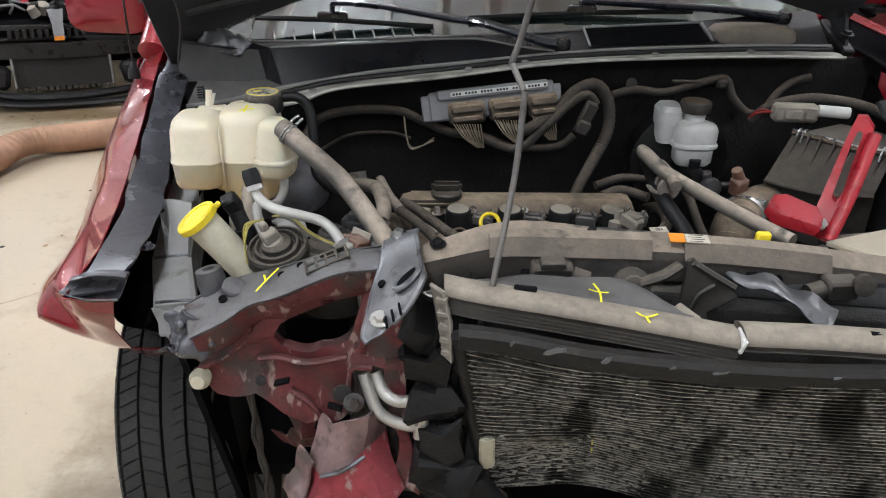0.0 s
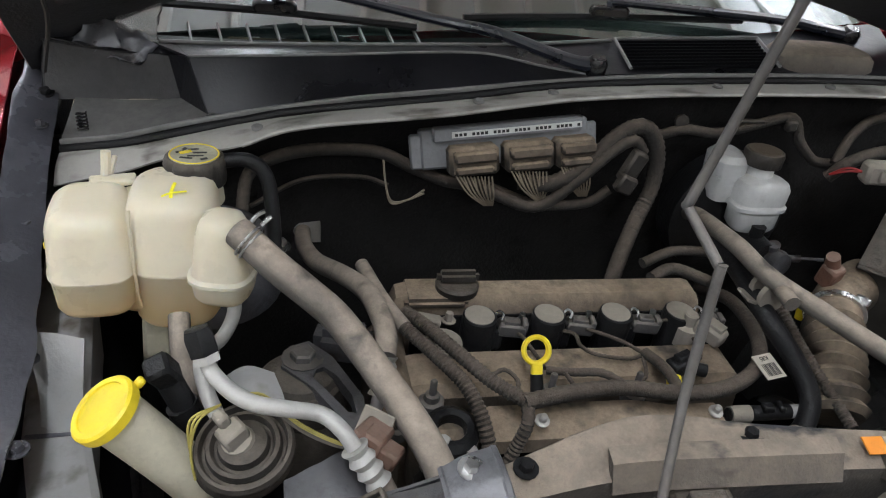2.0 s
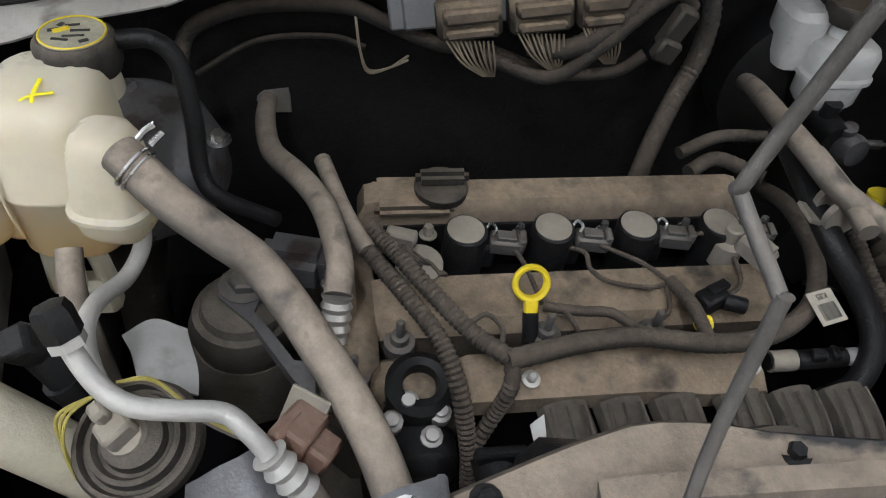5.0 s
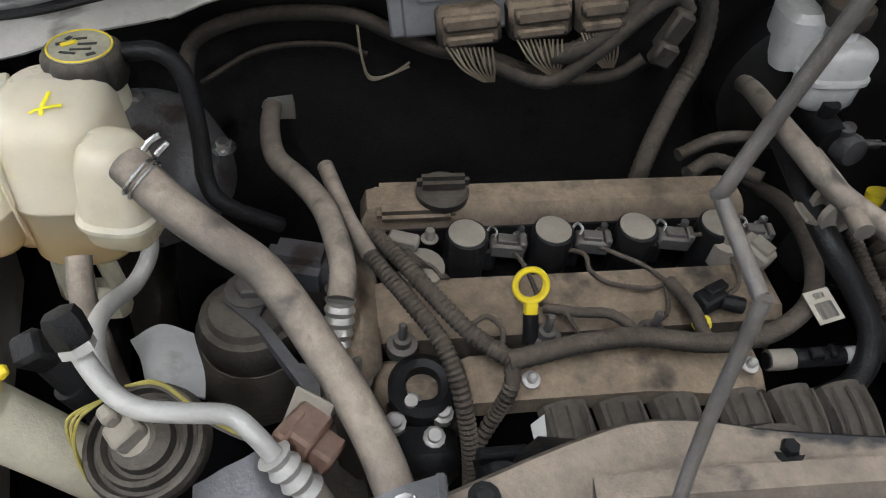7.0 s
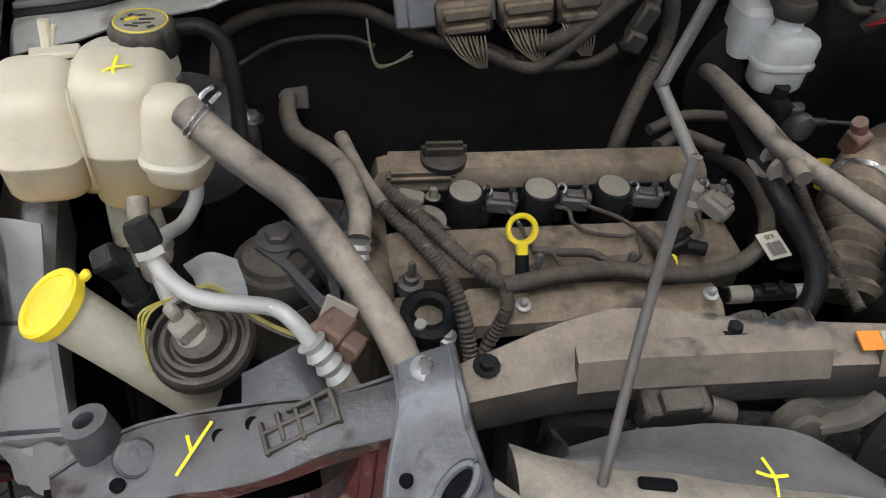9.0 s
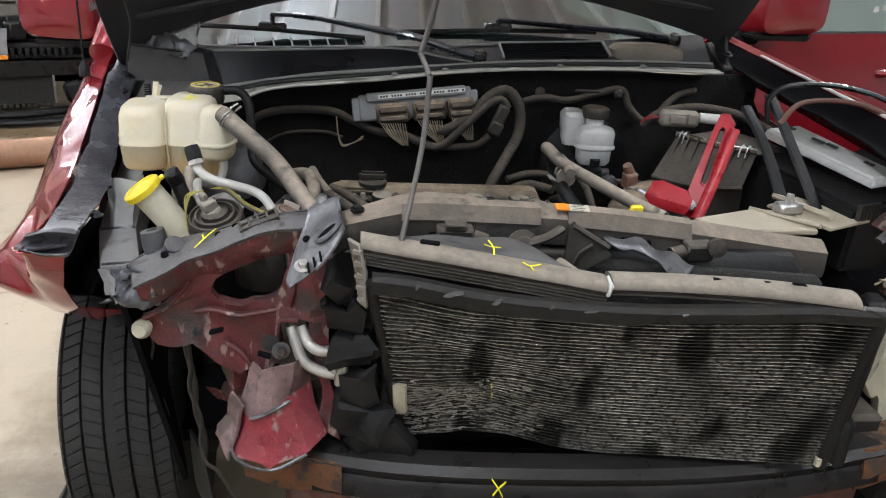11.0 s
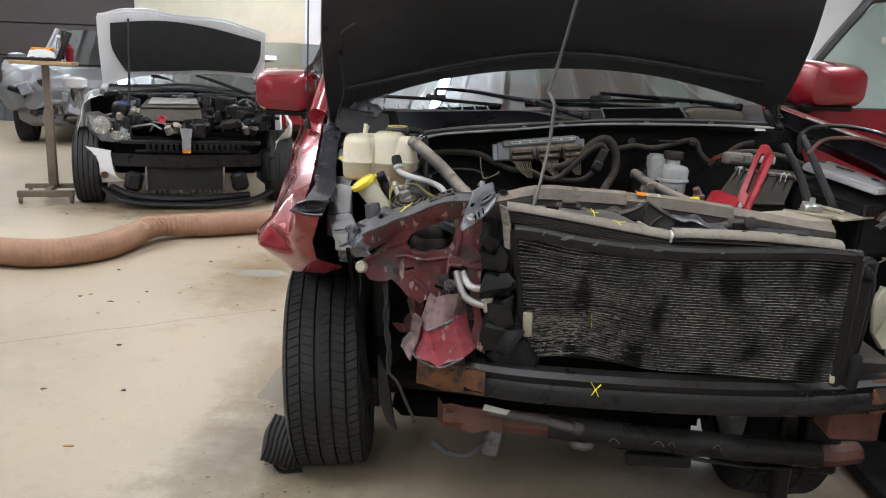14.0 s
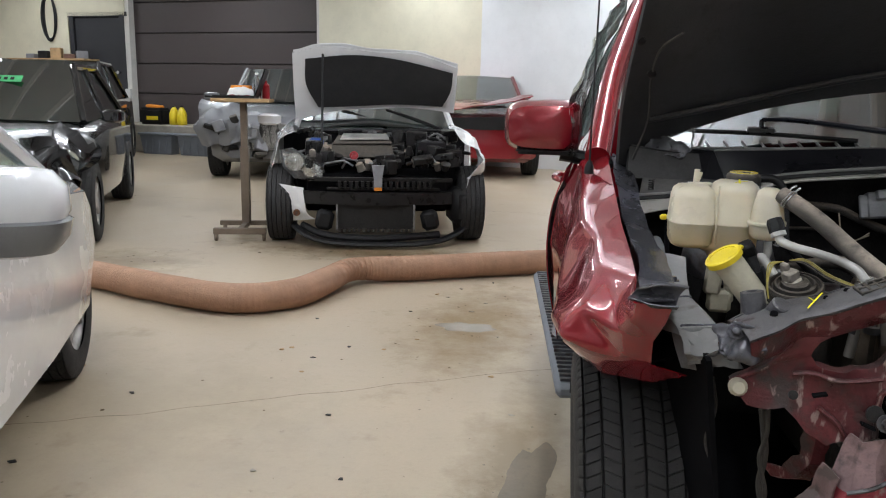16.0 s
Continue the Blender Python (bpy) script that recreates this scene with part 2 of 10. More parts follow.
    block=mk("concrete_block", (0.34, 0.31, 0.26), 0.9, 0, 0.2, 6, 120, 0.5),
    bin=mk("grey_bin_plastic", (0.16, 0.175, 0.20), 0.5, 0, 0.12, 8, 200, 0.1),
    stand=mk("brown_painted_steel", (0.155, 0.120, 0.090), 0.5, 0.2, 0.2, 8, 200, 0.1),
    green=mk("green_sticker", (0.10, 0.55, 0.22), 0.6, 0, 0.1, 20, 200, 0.02),
    film=mk("clear_wrap", (0.95, 0.95, 0.95), 0.12, 0, 0.0, 5, 60, 0.25, trans=0.9, ior=1.3, rvar=0),
    paper_blue=mk("blue_plastic", (0.03, 0.09, 0.35), 0.4, 0, 0.1, 20, 200, 0.05),
    trim_black=mk("window_trim_black", (0.02, 0.02, 0.022), 0.4, 0, 0.2, 8, 200, 0.1),
    seat=mk("grey_seat_cloth", (0.10, 0.10, 0.11), 0.9, 0, 0.2, 8, 300, 0.3),
)


def concrete():
    m = mk("polished_concrete", (0.415, 0.346, 0.250), 0.42, 0, 0.10, 0.7, 60, 0.12, rvar=0.12)
    nt = m.node_tree
    n, l = nt.nodes, nt.links
    b = n["Principled BSDF"]
    src = b.inputs["Base Color"].links[0].from_socket
    tc = n.new("ShaderNodeTexCoord")
    for scale, lo, hi, amount, col in ((2.6, 0.60, 0.70, 0.40, (0.22, 0.15, 0.07)), (9.0, 0.68, 0.74, 0.5, (0.10, 0.075, 0.05)),
                                       (30.0, 0.70, 0.76, 0.45, (0.13, 0.10, 0.07)), (0.9, 0.52, 0.7, 0.3, (0.33, 0.29, 0.22))):
        t = n.new("ShaderNodeTexNoise")
        t.inputs["Scale"].default_value, t.inputs["Detail"].default_value, t.inputs["Roughness"].default_value = scale, 7, 0.65
        l.new(tc.outputs["Object"], t.inputs["Vector"])
        r = n.new("ShaderNodeMapRange")
        r.inputs[1].default_value, r.inputs[2].default_value, r.inputs[4].default_value = lo, hi, amount
        l.new(t.outputs["Fac"], r.inputs[0])
        x = n.new("ShaderNodeMix")
        x.data_type = "RGBA"
        l.new(r.outputs[0], x.inputs[0]), l.new(src, x.inputs[6])
        x.inputs[7].default_value = (*col, 1)
        src = x.outputs[2]
    # brown stains where wheels, fluids and dirt have lain; the patch at (1.3, -0.3) paints the machine's shadow
    wob = n.new("ShaderNodeTexNoise")
    wob.inputs["Scale"].default_value, wob.inputs["Detail"].default_value, wob.inputs["Roughness"].default_value = 5.0, 9, 0.72
    l.new(tc.outputs["Object"], wob.inputs["Vector"])
    for x0, y0, sx, sy, amount, col in ((-1.47, 2.45, 0.35, 0.75, 0.75, (0.22, 0.15, 0.07)), (-0.95, 0.13, 0.20, 0.45, 0.7, (0.16, 0.12, 0.08)), (-2.6, 4.15, 1.2, 0.35, 0.8, (0.16, 0.11, 0.06)),
                                        (-0.1, -0.55, 1.3, 0.35, 0.35, (0.22, 0.18, 0.12)), (-0.85, -0.30, 0.35, 0.30, 0.6, (0.20, 0.16, 0.10)), (-4.4, 3.2, 0.5, 0.4, 0.6, (0.20, 0.15, 0.09)), (-1.1, -1.2, 0.9, 0.5, 0.35, (0.26, 0.21, 0.14)), (-2.6, 0.9, 0.7, 0.5, 0.30, (0.27, 0.22, 0.14)), (-1.05, 0.9, 0.16, 0.5, 0.55, (0.22, 0.16, 0.09)), (-2.9, 5.0, 0.8, 0.35, 0.5, (0.19, 0.14, 0.08)), (1.3, -0.3, 0.8, 1.2, 0.6, (0.14, 0.11, 0.08))):
        mp = n.new("ShaderNodeMapping")
        mp.vector_type = "TEXTURE"
        mp.inputs["Location"].default_value, mp.inputs["Scale"].default_value = (x0, y0, 0), (sx, sy, 1)
        l.new(tc.outputs["Object"], mp.inputs["Vector"])
        ln = n.new("ShaderNodeVectorMath")
        ln.operation = "LENGTH"
        l.new(mp.outputs[0], ln.inputs[0])
        ad = n.new("ShaderNodeMath")
        ad.operation = "MULTIPLY_ADD"
        ad.inputs[1].default_value = 3.2
        l.new(wob.outputs["Fac"], ad.inputs[0]), l.new(ln.outputs["Value"], ad.inputs[2])
        r = n.new("ShaderNodeMapRange")
        r.inputs[1].default_value, r.inputs[2].default_value, r.inputs[3].default_value, r.inputs[4].default_value = 1.80, 2.95, min(1.0, amount * 1.25), 0.0
        l.new(ad.outputs[0], r.inputs[0])
        x = n.new("ShaderNodeMix")
        x.data_type = "RGBA"
        l.new(r.outputs[0], x.inputs[0]), l.new(src, x.inputs[6])
        x.inputs[7].default_value = (*col, 1)
        src = x.outputs[2]
    l.new(src, b.inputs["Base Color"])
    return m


M["concrete"] = concrete()


def splashed(m, scale, lo, hi, col):
    """Dark dried splashes, drawn out downwards, over a material."""
    n, l = m.node_tree.nodes, m.node_tree.links
    b = n["Principled BSDF"]
    src = b.inputs["Base Color"].links[0].from_socket
    tc, mp, t, r, x = (n.new("ShaderNode" + k) for k in ("TexCoord", "Mapping", "TexNoise", "MapRange", "Mix"))
    mp.inputs["Scale"].default_value = scale
    l.new(tc.outputs["Object"], mp.inputs["Vector"]), l.new(mp.outputs[0], t.inputs["Vector"])
    t.inputs["Scale"].default_value, t.inputs["Detail"].default_value = 1.0, 6
    r.inputs[1].default_value, r.inputs[2].default_value = lo, hi
    l.new(t.outputs["Fac"], r.inputs[0])
    x.data_type = "RGBA"
    l.new(r.outputs[0], x.inputs[0]), l.new(src, x.inputs[6])
    x.inputs[7].default_value = (*col, 1)
    l.new(x.outputs[2], b.inputs["Base Color"])


splashed(M["fin"], (16, 16, 5), 0.51, 0.60, (0.022, 0.022, 0.021))
splashed(M["fin"], (120, 120, 120), 0.48, 0.64, (0.045, 0.043, 0.040))
splashed(M["rust"], (40, 40, 40), 0.52, 0.60, (0.05, 0.035, 0.03))
splashed(M["beam"], (7, 12, 12), 0.60, 0.65, (0.03, 0.03, 0.032))
splashed(M["bracket"], (30, 30, 30), 0.58, 0.66, (0.07, 0.065, 0.065))
splashed(M["red_dusty"], (20, 20, 20), 0.48, 0.62, (0.055, 0.038, 0.036))
splashed(M["red_dusty"], (60, 60, 18), 0.60, 0.66, (0.30, 0.22, 0.20))
splashed(M["red_scraped"], (34, 34, 20), 0.56, 0.62, (0.34, 0.24, 0.23))
splashed(M["pink_scraped"], (28, 28, 28), 0.50, 0.60, (0.10, 0.075, 0.07))
splashed(M["engine"], (16, 16, 16), 0.56, 0.70, (0.06, 0.05, 0.042))
splashed(M["hose"], (24, 24, 24), 0.58, 0.72, (0.09, 0.08, 0.07))
splashed(M["flange"], (10, 22, 22), 0.54, 0.68, (0.14, 0.13, 0.115))
splashed(M["apron"], (14, 14, 14), 0.56, 0.68, (0.10, 0.085, 0.07))
splashed(M["arm"], (22, 22, 22), 0.56, 0.66, (0.06, 0.045, 0.042))


def amber(m, z0, z1, col):
    """Old coolant that has tinted the plastic below its level."""
    n, l = m.node_tree.nodes, m.node_tree.links
    b = n["Principled BSDF"]
    src = b.inputs["Base Color"].links[0].from_socket
    tc, sp_, t, ad, r, x = (n.new("ShaderNode" + k) for k in ("TexCoord", "SeparateXYZ", "TexNoise", "Math", "MapRange", "Mix"))
    l.new(tc.outputs["Object"], sp_.inputs[0]), l.new(tc.outputs["Object"], t.inputs["Vector"])
    t.inputs["Scale"].default_value, t.inputs["Detail"].default_value = 14.0, 5
    ad.operation = "MULTIPLY_ADD"
    ad.inputs[1].default_value = 0.05
    l.new(t.outputs["Fac"], ad.inputs[0]), l.new(sp_.outputs[2], ad.inputs[2])
    r.interpolation_type = "SMOOTHSTEP"
    r.inputs[1].default_value, r.inputs[2].default_value, r.inputs[3].default_value, r.inputs[4].default_value = z0 + 0.025, z1 + 0.025, 0.9, 0.0
    l.new(ad.outputs[0], r.inputs[0])
    x.data_type = "RGBA"
    l.new(r.outputs[0], x.inputs[0]), l.new(src, x.inputs[6])
    x.inputs[7].default_value = (*col, 1)
    l.new(x.outputs[2], b.inputs["Base Color"])


amber(M["tank"], 1.045, 1.135, (0.98, 0.73, 0.38))


def translucent(m, share):
    """Lets daylight through thin milky plastic."""
    n, l = m.node_tree.nodes, m.node_tree.links
    b, out = n["Principled BSDF"], n["Material Output"]
    t, x = n.new("ShaderNodeBsdfTranslucent"), n.new("ShaderNodeMixShader")
    x.inputs[0].default_value = share
    l.new(b.inputs["Base Color"].links[0].from_socket, t.inputs[0])
    l.new(b.outputs[0], x.inputs[1]), l.new(t.outputs[0], x.inputs[2]), l.new(x.outputs[0], out.inputs[0])


translucent(M["tank"], 0.3)
translucent(M["ivory"], 0.2)
M["stain"] = mk("oil_stain", (0.20, 0.155, 0.095), 0.30, 0, 0.35, 5, 60, 0.1, rvar=0.15)
M["wet"] = mk("damp_patch", (0.36, 0.33, 0.28), 0.12, 0, 0.15, 5, 60, 0.02, rvar=0.05)
M["damp"] = mk("dark_damp_patch", (0.19, 0.155, 0.11), 0.4, 0, 0.2, 6, 60, 0.05, rvar=0.08)
M["crack"] = mk("floor_crack", (0.16, 0.13, 0.09), 0.9, 0, 0.3, 20, 90, 0.2)


# ---- mesh builders ----
V = Vector


def part(name, bm, material, parent=None, label="", angle=38):
    bmesh.ops.recalc_face_normals(bm, faces=bm.faces)
    me = bpy.data.meshes.new(name)
    bm.to_mesh(me)
    bm.free()
    me.materials.append(M[material] if isinstance(material, str) else material)
    me.polygons.foreach_set("use_smooth", [True] * len(me.polygons))
    me.set_sharp_from_angle(angle=radians(angle))
    ob = new(name, me)
    if parent is not None:
        ob.parent = parent
        if parent.parent is None:
            ob.matrix_parent_inverse = Matrix.Translation(-parent.location)
    if label:
        ob["label"] = label
    return ob


def thing(name, base, label, category, group="", kind=""):
    ob = new(name)
    ob.empty_display_size = 0.1
    ob.location = base
    return tagged(ob, label, category, group, kind)


def B():
    return bmesh.new()


def frame_of(d):
    d = V(d).normalized()
    a = V((0, 0, 1)) if abs(d.z) < 0.9 else V((0, 1, 0))
    u = d.cross(a).normalized()
    return u, d.cross(u).normalized(), d


def box(bm, c, s, rot=(0, 0, 0), bev=0.0, seg=1):
    m = pose(*c, *rot) @ Matrix.Diagonal((*s, 1))
    vs = bmesh.ops.create_cube(bm, size=1, matrix=m)["verts"]
    if bev:
        es = list({e for v in vs for e in v.link_edges})
        bmesh.ops.bevel(bm, geom=es, offset=bev, segments=seg, affect="EDGES", clamp_overlap=True)
    return bm


def ring(bm, c, u, v, r, n, r2=None):
    return [bm.verts.new(V(c) + V(u) * (r * math.cos(2 * math.pi * k / n)) + V(v) * ((r2 or r) * math.sin(2 * math.pi * k / n))) for k in range(n)]


def bridge(bm, a, b):
    n = len(a)
    for k in range(n):
        bm.faces.new((a[k], a[(k + 1) % n], b[(k + 1) % n], b[k]))


def loft(bm, rings, cap=True):
    rs = [[bm.verts.new(p) for p in r] for r in rings]
    for a, b in zip(rs, rs[1:]):
        bridge(bm, a, b)
    if cap:
        bm.faces.new(rs[0][::-1]), bm.faces.new(rs[-1])
    return bm


def lathe(bm, c, axis, profile, n=20, cap=True):
    u, v, d = frame_of(axis)
    rs = [ring(bm, V(c) + d * h, u, v, max(r, 1e-4), n) for r, h in profile]
    for a, b in zip(rs, rs[1:]):
        bridge(bm, a, b)
    if cap:
        bm.faces.new(rs[0][::-1]), bm.faces.new(rs[-1])
    return bm


def cyl(bm, a, b, r, r2=None, n=14, bev=0.0):
    a, b = V(a), V(b)
    d = b - a
    h = d.length
    r2 = r if r2 is None else r2
    if bev:
        return lathe(bm, a, d, [(r - bev, 0), (r, bev), (r2, h - bev), (r2 - bev, h)], n)
    return lathe(bm, a, d, [(r, 0), (r2, h)], n)


def spline(pts, sub=6):
    p = [V(q) for q in pts]
    if len(p) < 3 or sub < 2:
        return p
    p = [p[0] * 2 - p[1]] + p + [p[-1] * 2 - p[-2]]
    out = []
    for k in range(1, len(p) - 2):
        for j in range(sub):
            t = j / sub
            a, b, c, d = p[k - 1:k + 3]
            out.append(0.5 * ((2 * b) + (c - a) * t + (2 * a - 5 * b + 4 * c - d) * t * t + (3 * b - a - 3 * c + d) * t ** 3))
    return out + [p[-2]]


def tube(bm, pts, r, n=10, sub=6, ribs=0.0, pitch=0.006, flat=1.0, r_end=None):
    """A round line through the points; ribs: depth of the rings of a corrugated sleeve."""
    path = spline(pts, sub)
    if ribs:
        fine, total = [path[0]], 0.0
        for a, b in zip(path, path[1:]):
            k = max(1, round((b - a).length / (pitch / 2)))
            fine += [a.lerp(b, j / k) for j in range(1, k + 1)]
        path = fine
    d = (path[1] - path[0]).normalized()
    u, v, _ = frame_of(d)
    rings = []
    last = len(path) - 1
    for k, p in enumerate(path):
        t = (path[min(k + 1, last)] - path[max(k - 1, 0)])
        t = t.normalized() if t.length > 1e-7 else d
        u = (u - t * u.dot(t)).normalized()
        v = t.cross(u)
        rr = r if r_end is None else r + (r_end - r) * k / last
        if ribs and k % 2:
            rr -= ribs
        rings.append([p + u * (rr * math.cos(2 * math.pi * j / n)) + v * (rr * flat * math.sin(2 * math.pi * j / n)) for j in range(n)])
    return loft(bm, rings)


def prism(bm, pts, d, bev=0.0):
    """A flat outline of 3D points pushed along d."""
    a = [bm.verts.new(V(p)) for p in pts]
    b = [bm.verts.new(V(p) + V(d)) for p in pts]
    f0 = bm.faces.new(a[::-1])
    f1 = bm.faces.new(b)
    bridge(bm, a, b)
    if bev:
        es = list({e for f in (f0, f1) for e in f.edges})
        bmesh.ops.bevel(bm, geom=es, offset=bev, segments=1, affect="EDGES", clamp_overlap=True)
    return bm


def plate_with_hole(bm, outer, hole, d):
    """A flat sheet between an outline and a hole with as many points, pushed along d."""
    ra, rb = [bm.verts.new(V(p)) for p in outer], [bm.verts.new(V(p)) for p in hole]
    rc, rd = [bm.verts.new(V(p) + V(d)) for p in hole], [bm.verts.new(V(p) + V(d)) for p in outer]
    for a, b in ((ra, rb), (rb, rc), (rc, rd), (rd, ra)):
        bridge(bm, a, b)
    return bm


def patch(bm, rows, nu=6, nv=6, thick=0.0, warp=None):
    """A smooth sheet through a net of points."""
    cols = [spline(r, nu) for r in rows]
    grid = [spline(c, nv) for c in zip(*cols)]
    if warp:
        grid = [[p + V(warp(p)) for p in g] for g in grid]
    vs = [[bm.verts.new(p) for p in g] for g in grid]
    fs = []
    for a, b in zip(vs, vs[1:]):
        for k in range(len(a) - 1):
            fs.append(bm.faces.new((a[k], a[k + 1], b[k + 1], b[k])))
    if thick:
        bmesh.ops.recalc_face_normals(bm, faces=fs)
        bmesh.ops.solidify(bm, geom=fs, thickness=thick)
    return bm


def lump(p, s, k):
    """A steady random push for dents."""
    return noise.noise_vector(V(p) * s) * k


def bolt(bm, p, axis, r=0.007, h=0.006, washer=True):
    if washer:
        lathe(bm, p, axis, [(r * 1.7, 0), (r * 1.7, 0.0015)], 12)
    lathe(bm, p, axis, [(r, 0), (r, h * 0.8), (r * 0.85, h)], 6)
    return bm


def mark(name, strokes, r, parent, label="yellow marker strokes", material="chalk"):
    bm = B()
    for s in strokes:
        tube(bm, s, r * 0.75, 6, 3, flat=0.3)
    return part(name, bm, material, parent, label)


# ---- the hall ----
XW, XE, YS, YN, H = -18.5, 11.0, -11.0, 10.35, 4.6
YF = 15.0  # past the turned north wall

bm = B()
box(bm, ((XW + XE) / 2, (YS + YF) / 2, -0.1), (XE - XW + 4, YF - YS + 6, 0.2))
floor = tagged(part("floor", bm, "concrete"), "tan stained concrete workshop floor", "floor", kind="structure")

# cracks and saw lines in the slab
bm = B()
for pts in (((-4.6, -0.4), (-2.84, 0.62), (-2.07, 1.12), (-1.04, 1.79), (1.4, 3.3)), ((-7.5, 6.4), (-4.0, 6.6), (-1.2, 7.0))):
    line = spline([V((x, y, 0.0005)) for x, y in pts], 26)
    line = [p + V((*(noise.noise_vector(p * 5) * 0.025).xy, 0)) for p in line]
    for a, b in zip(line, line[1:]):
        w = (b - a).cross(V((0, 0, 1))).normalized() * (0.0016 + 0.0016 * abs(noise.noise(a * 9)))
        bm.faces.new([bm.verts.new(q) for q in (a - w, a + w, b + w, b - w)])
part("floor_crack", bm, "crack", floor)


# dirt lying thick round the damaged corner and below the parked cars
def dirt(name, spots, seed, material):
    rnd = random.Random(seed)
    vs, fs = [], []
    for x, y, sx, sy, count, size in spots:
        for _ in range(count):
            px, py, r = rnd.gauss(x, sx), rnd.gauss(y, sy), size * rnd.uniform(0.3, 1.3) ** 2
            a0, k = rnd.random() * 6, len(vs)
            vs += [(px + r * rnd.uniform(0.5, 1.2) * math.cos(a0 + q * 1.047), py + r * rnd.uniform(0.5, 1.2) * math.sin(a0 + q * 1.047), 0.0007) for q in range(6)]
            fs.append(tuple(range(k, k + 6)))
    me = bpy.data.meshes.new(name)
    me.from_pydata(vs, [], fs)
    me.materials.append(M[material])
    return tagged(new(name, me), "dark dirt specks scattered on the floor", "dirt", kind="stuff")


dirt("floor_dirt", ((-0.78, -0.25, 0.10, 0.16, 160, 0.006), (-0.97, 0.35, 0.10, 0.40, 120, 0.006), (-0.1, -0.5, 0.6, 0.18, 120, 0.005), (-2.6, 4.0, 0.7, 0.15, 160, 0.010), (-1.5, 2.6, 0.20, 0.40, 130, 0.006), (-2.0, 1.2, 0.9, 1.2, 110, 0.005), (-4.3, 3.3, 0.25, 0.2, 50, 0.008), (-3.3, 0.2, 0.4, 0.5, 40, 0.008)), 3, "stain")
for cx, cy, rx, ry, mat_ in ((-1.555, 2.35, 0.15, 0.10, "wet"), (-0.965, 0.72, 0.085, 0.26, "damp")):
    bm = B()
    vs = []
    for k in range(60):
        a = 2 * math.pi * k / 60
        q = 1 + 0.45 * noise.noise(V((math.cos(a) * 1.6 + 4.7 + cx, math.sin(a) * 1.6, 4.7))) + 0.12 * noise.noise(V((math.cos(a) * 6, math.sin(a) * 6, 1.3)))
        vs.append(bm.verts.new((cx + rx * q * math.cos(a), cy + ry * q * math.sin(a), 0.0009)))
    bm.faces.new(vs)
    part("floor_stain", bm, mat_, floor)


def ribbed(a, b, z0, z1, pitch, depth, material, name, thick=0.06):
    """A sheet wall of upright ribs from a to b on the plan."""
    a, b = V((*a, 0)), V((*b, 0))
    d = (b - a).normalized()
    nrm = d.cross(V((0, 0, 1)))
    count = int((b - a).length / pitch)
    pts = []
    for k in range(count):
        for f, q in ((0, 0), (0.55, 0), (0.65, 1), (0.9, 1)):
            pts.append(a + d * ((k + f) * pitch) - nrm * (q * depth))
    pts += [b, b + nrm * thick, a + nrm * thick]
    return tagged(part(name, prism(B(), [V((p.x, p.y, z0)) for p in pts], (0, 0, z1 - z0)), material), kind="structure")


YB = YN
ribbed((-5.50, YB), (-2.90, YB), 0.0, H, 0.23, 0.02, "siding", "wall_north_east")
ribbed((-2.90, YB), (9.0, YB), 0.0, H, 0.19, 0.025, "siding_w", "wall_north_white")
ribbed((-14.6, YB), (-10.36, YB), 0.45, H, 0.33, 0.015, "siding", "wall_north_west")
ribbed((-10.36, YB), (-9.16, YB), 2.22, H, 0.33, 0.015, "siding", "wall_over_door")
ribbed((-9.16, YB + 0.1), (-5.50, YB + 0.1), 3.9, H, 0.33, 0.015, "siding", "wall_over_gate")
ribbed((XW, YS), (XW, YF), 0.0, H, 0.30, 0.02, "siding_w", "wall_west")
ribbed((XE, YF), (XE, YS), 0.0, H, 0.30, 0.02, "siding_w", "wall_east")
ribbed((XE, YS), (XW, YS), 0.0, H, 0.30, 0.02, "siding_w", "wall_south")

bm = B()
box(bm, (-10.1, YB - 0.25, 0.222), (9.0, 0.9, 0.444), bev=0.012)
tagged(part("ledge", bm, "block"), "rough concrete block ledge along the wall", "ledge", kind="structure")

# overhead door: flat sections with shallow joints
gate = tagged(part("door_1", box(B(), (-7.33, YB + 0.16, 2.15), (3.74, 0.04, 3.5)), "door_brown"), "closed dark brown sectional overhead door", "door", kind="structure")
for k in range(7):
    part("panel", box(B(), (-7.33, YB + 0.115, 0.44 + 0.5 * k + 0.25), (3.66, 0.05, 0.488), bev=0.008), "door_brown", gate)
bm = B()
box(bm, (-9.14, YB + 0.03, 2.2), (0.11, 0.14, 3.5), bev=0.006), box(bm, (-5.52, YB + 0.03, 2.2), (0.07, 0.14, 3.5), bev=0.006)
tagged(part("trim", bm, "trim_w"), kind="structure")

door2 = tagged(part("door_2", box(B(), (-9.71, YB + 0.01, 1.32), (1.07, 0.05, 1.74), bev=0.004), "door_dark"), "closed dark grey steel service door", "door", kind="structure")
bm = B()
box(bm, (-10.29, YB, 1.33), (0.09, 0.12, 1.80)), box(bm, (-9.13 - 0.10, YB, 1.33), (0.09, 0.12, 1.80)), box(bm, (-9.75, YB, 2.245), (1.25, 0.12, 0.07))
part("door_frame", bm, "door_dark", door2)
bm = B()
cyl(bm, (-9.33, YB - 0.02, 1.28), (-9.33, YB - 0.09, 1.28), 0.028), cyl(bm, (-9.33, YB - 0.075, 1.28), (-9.44, YB - 0.08, 1.28), 0.012)
part("door_handle", bm, "chrome", door2)
tagged(part("switch_box", box(B(), (-9.14, YB - 0.075, 0.93), (0.10, 0.07, 0.16), bev=0.01), "label"), "small white electrical box on the door trim", "switch box")

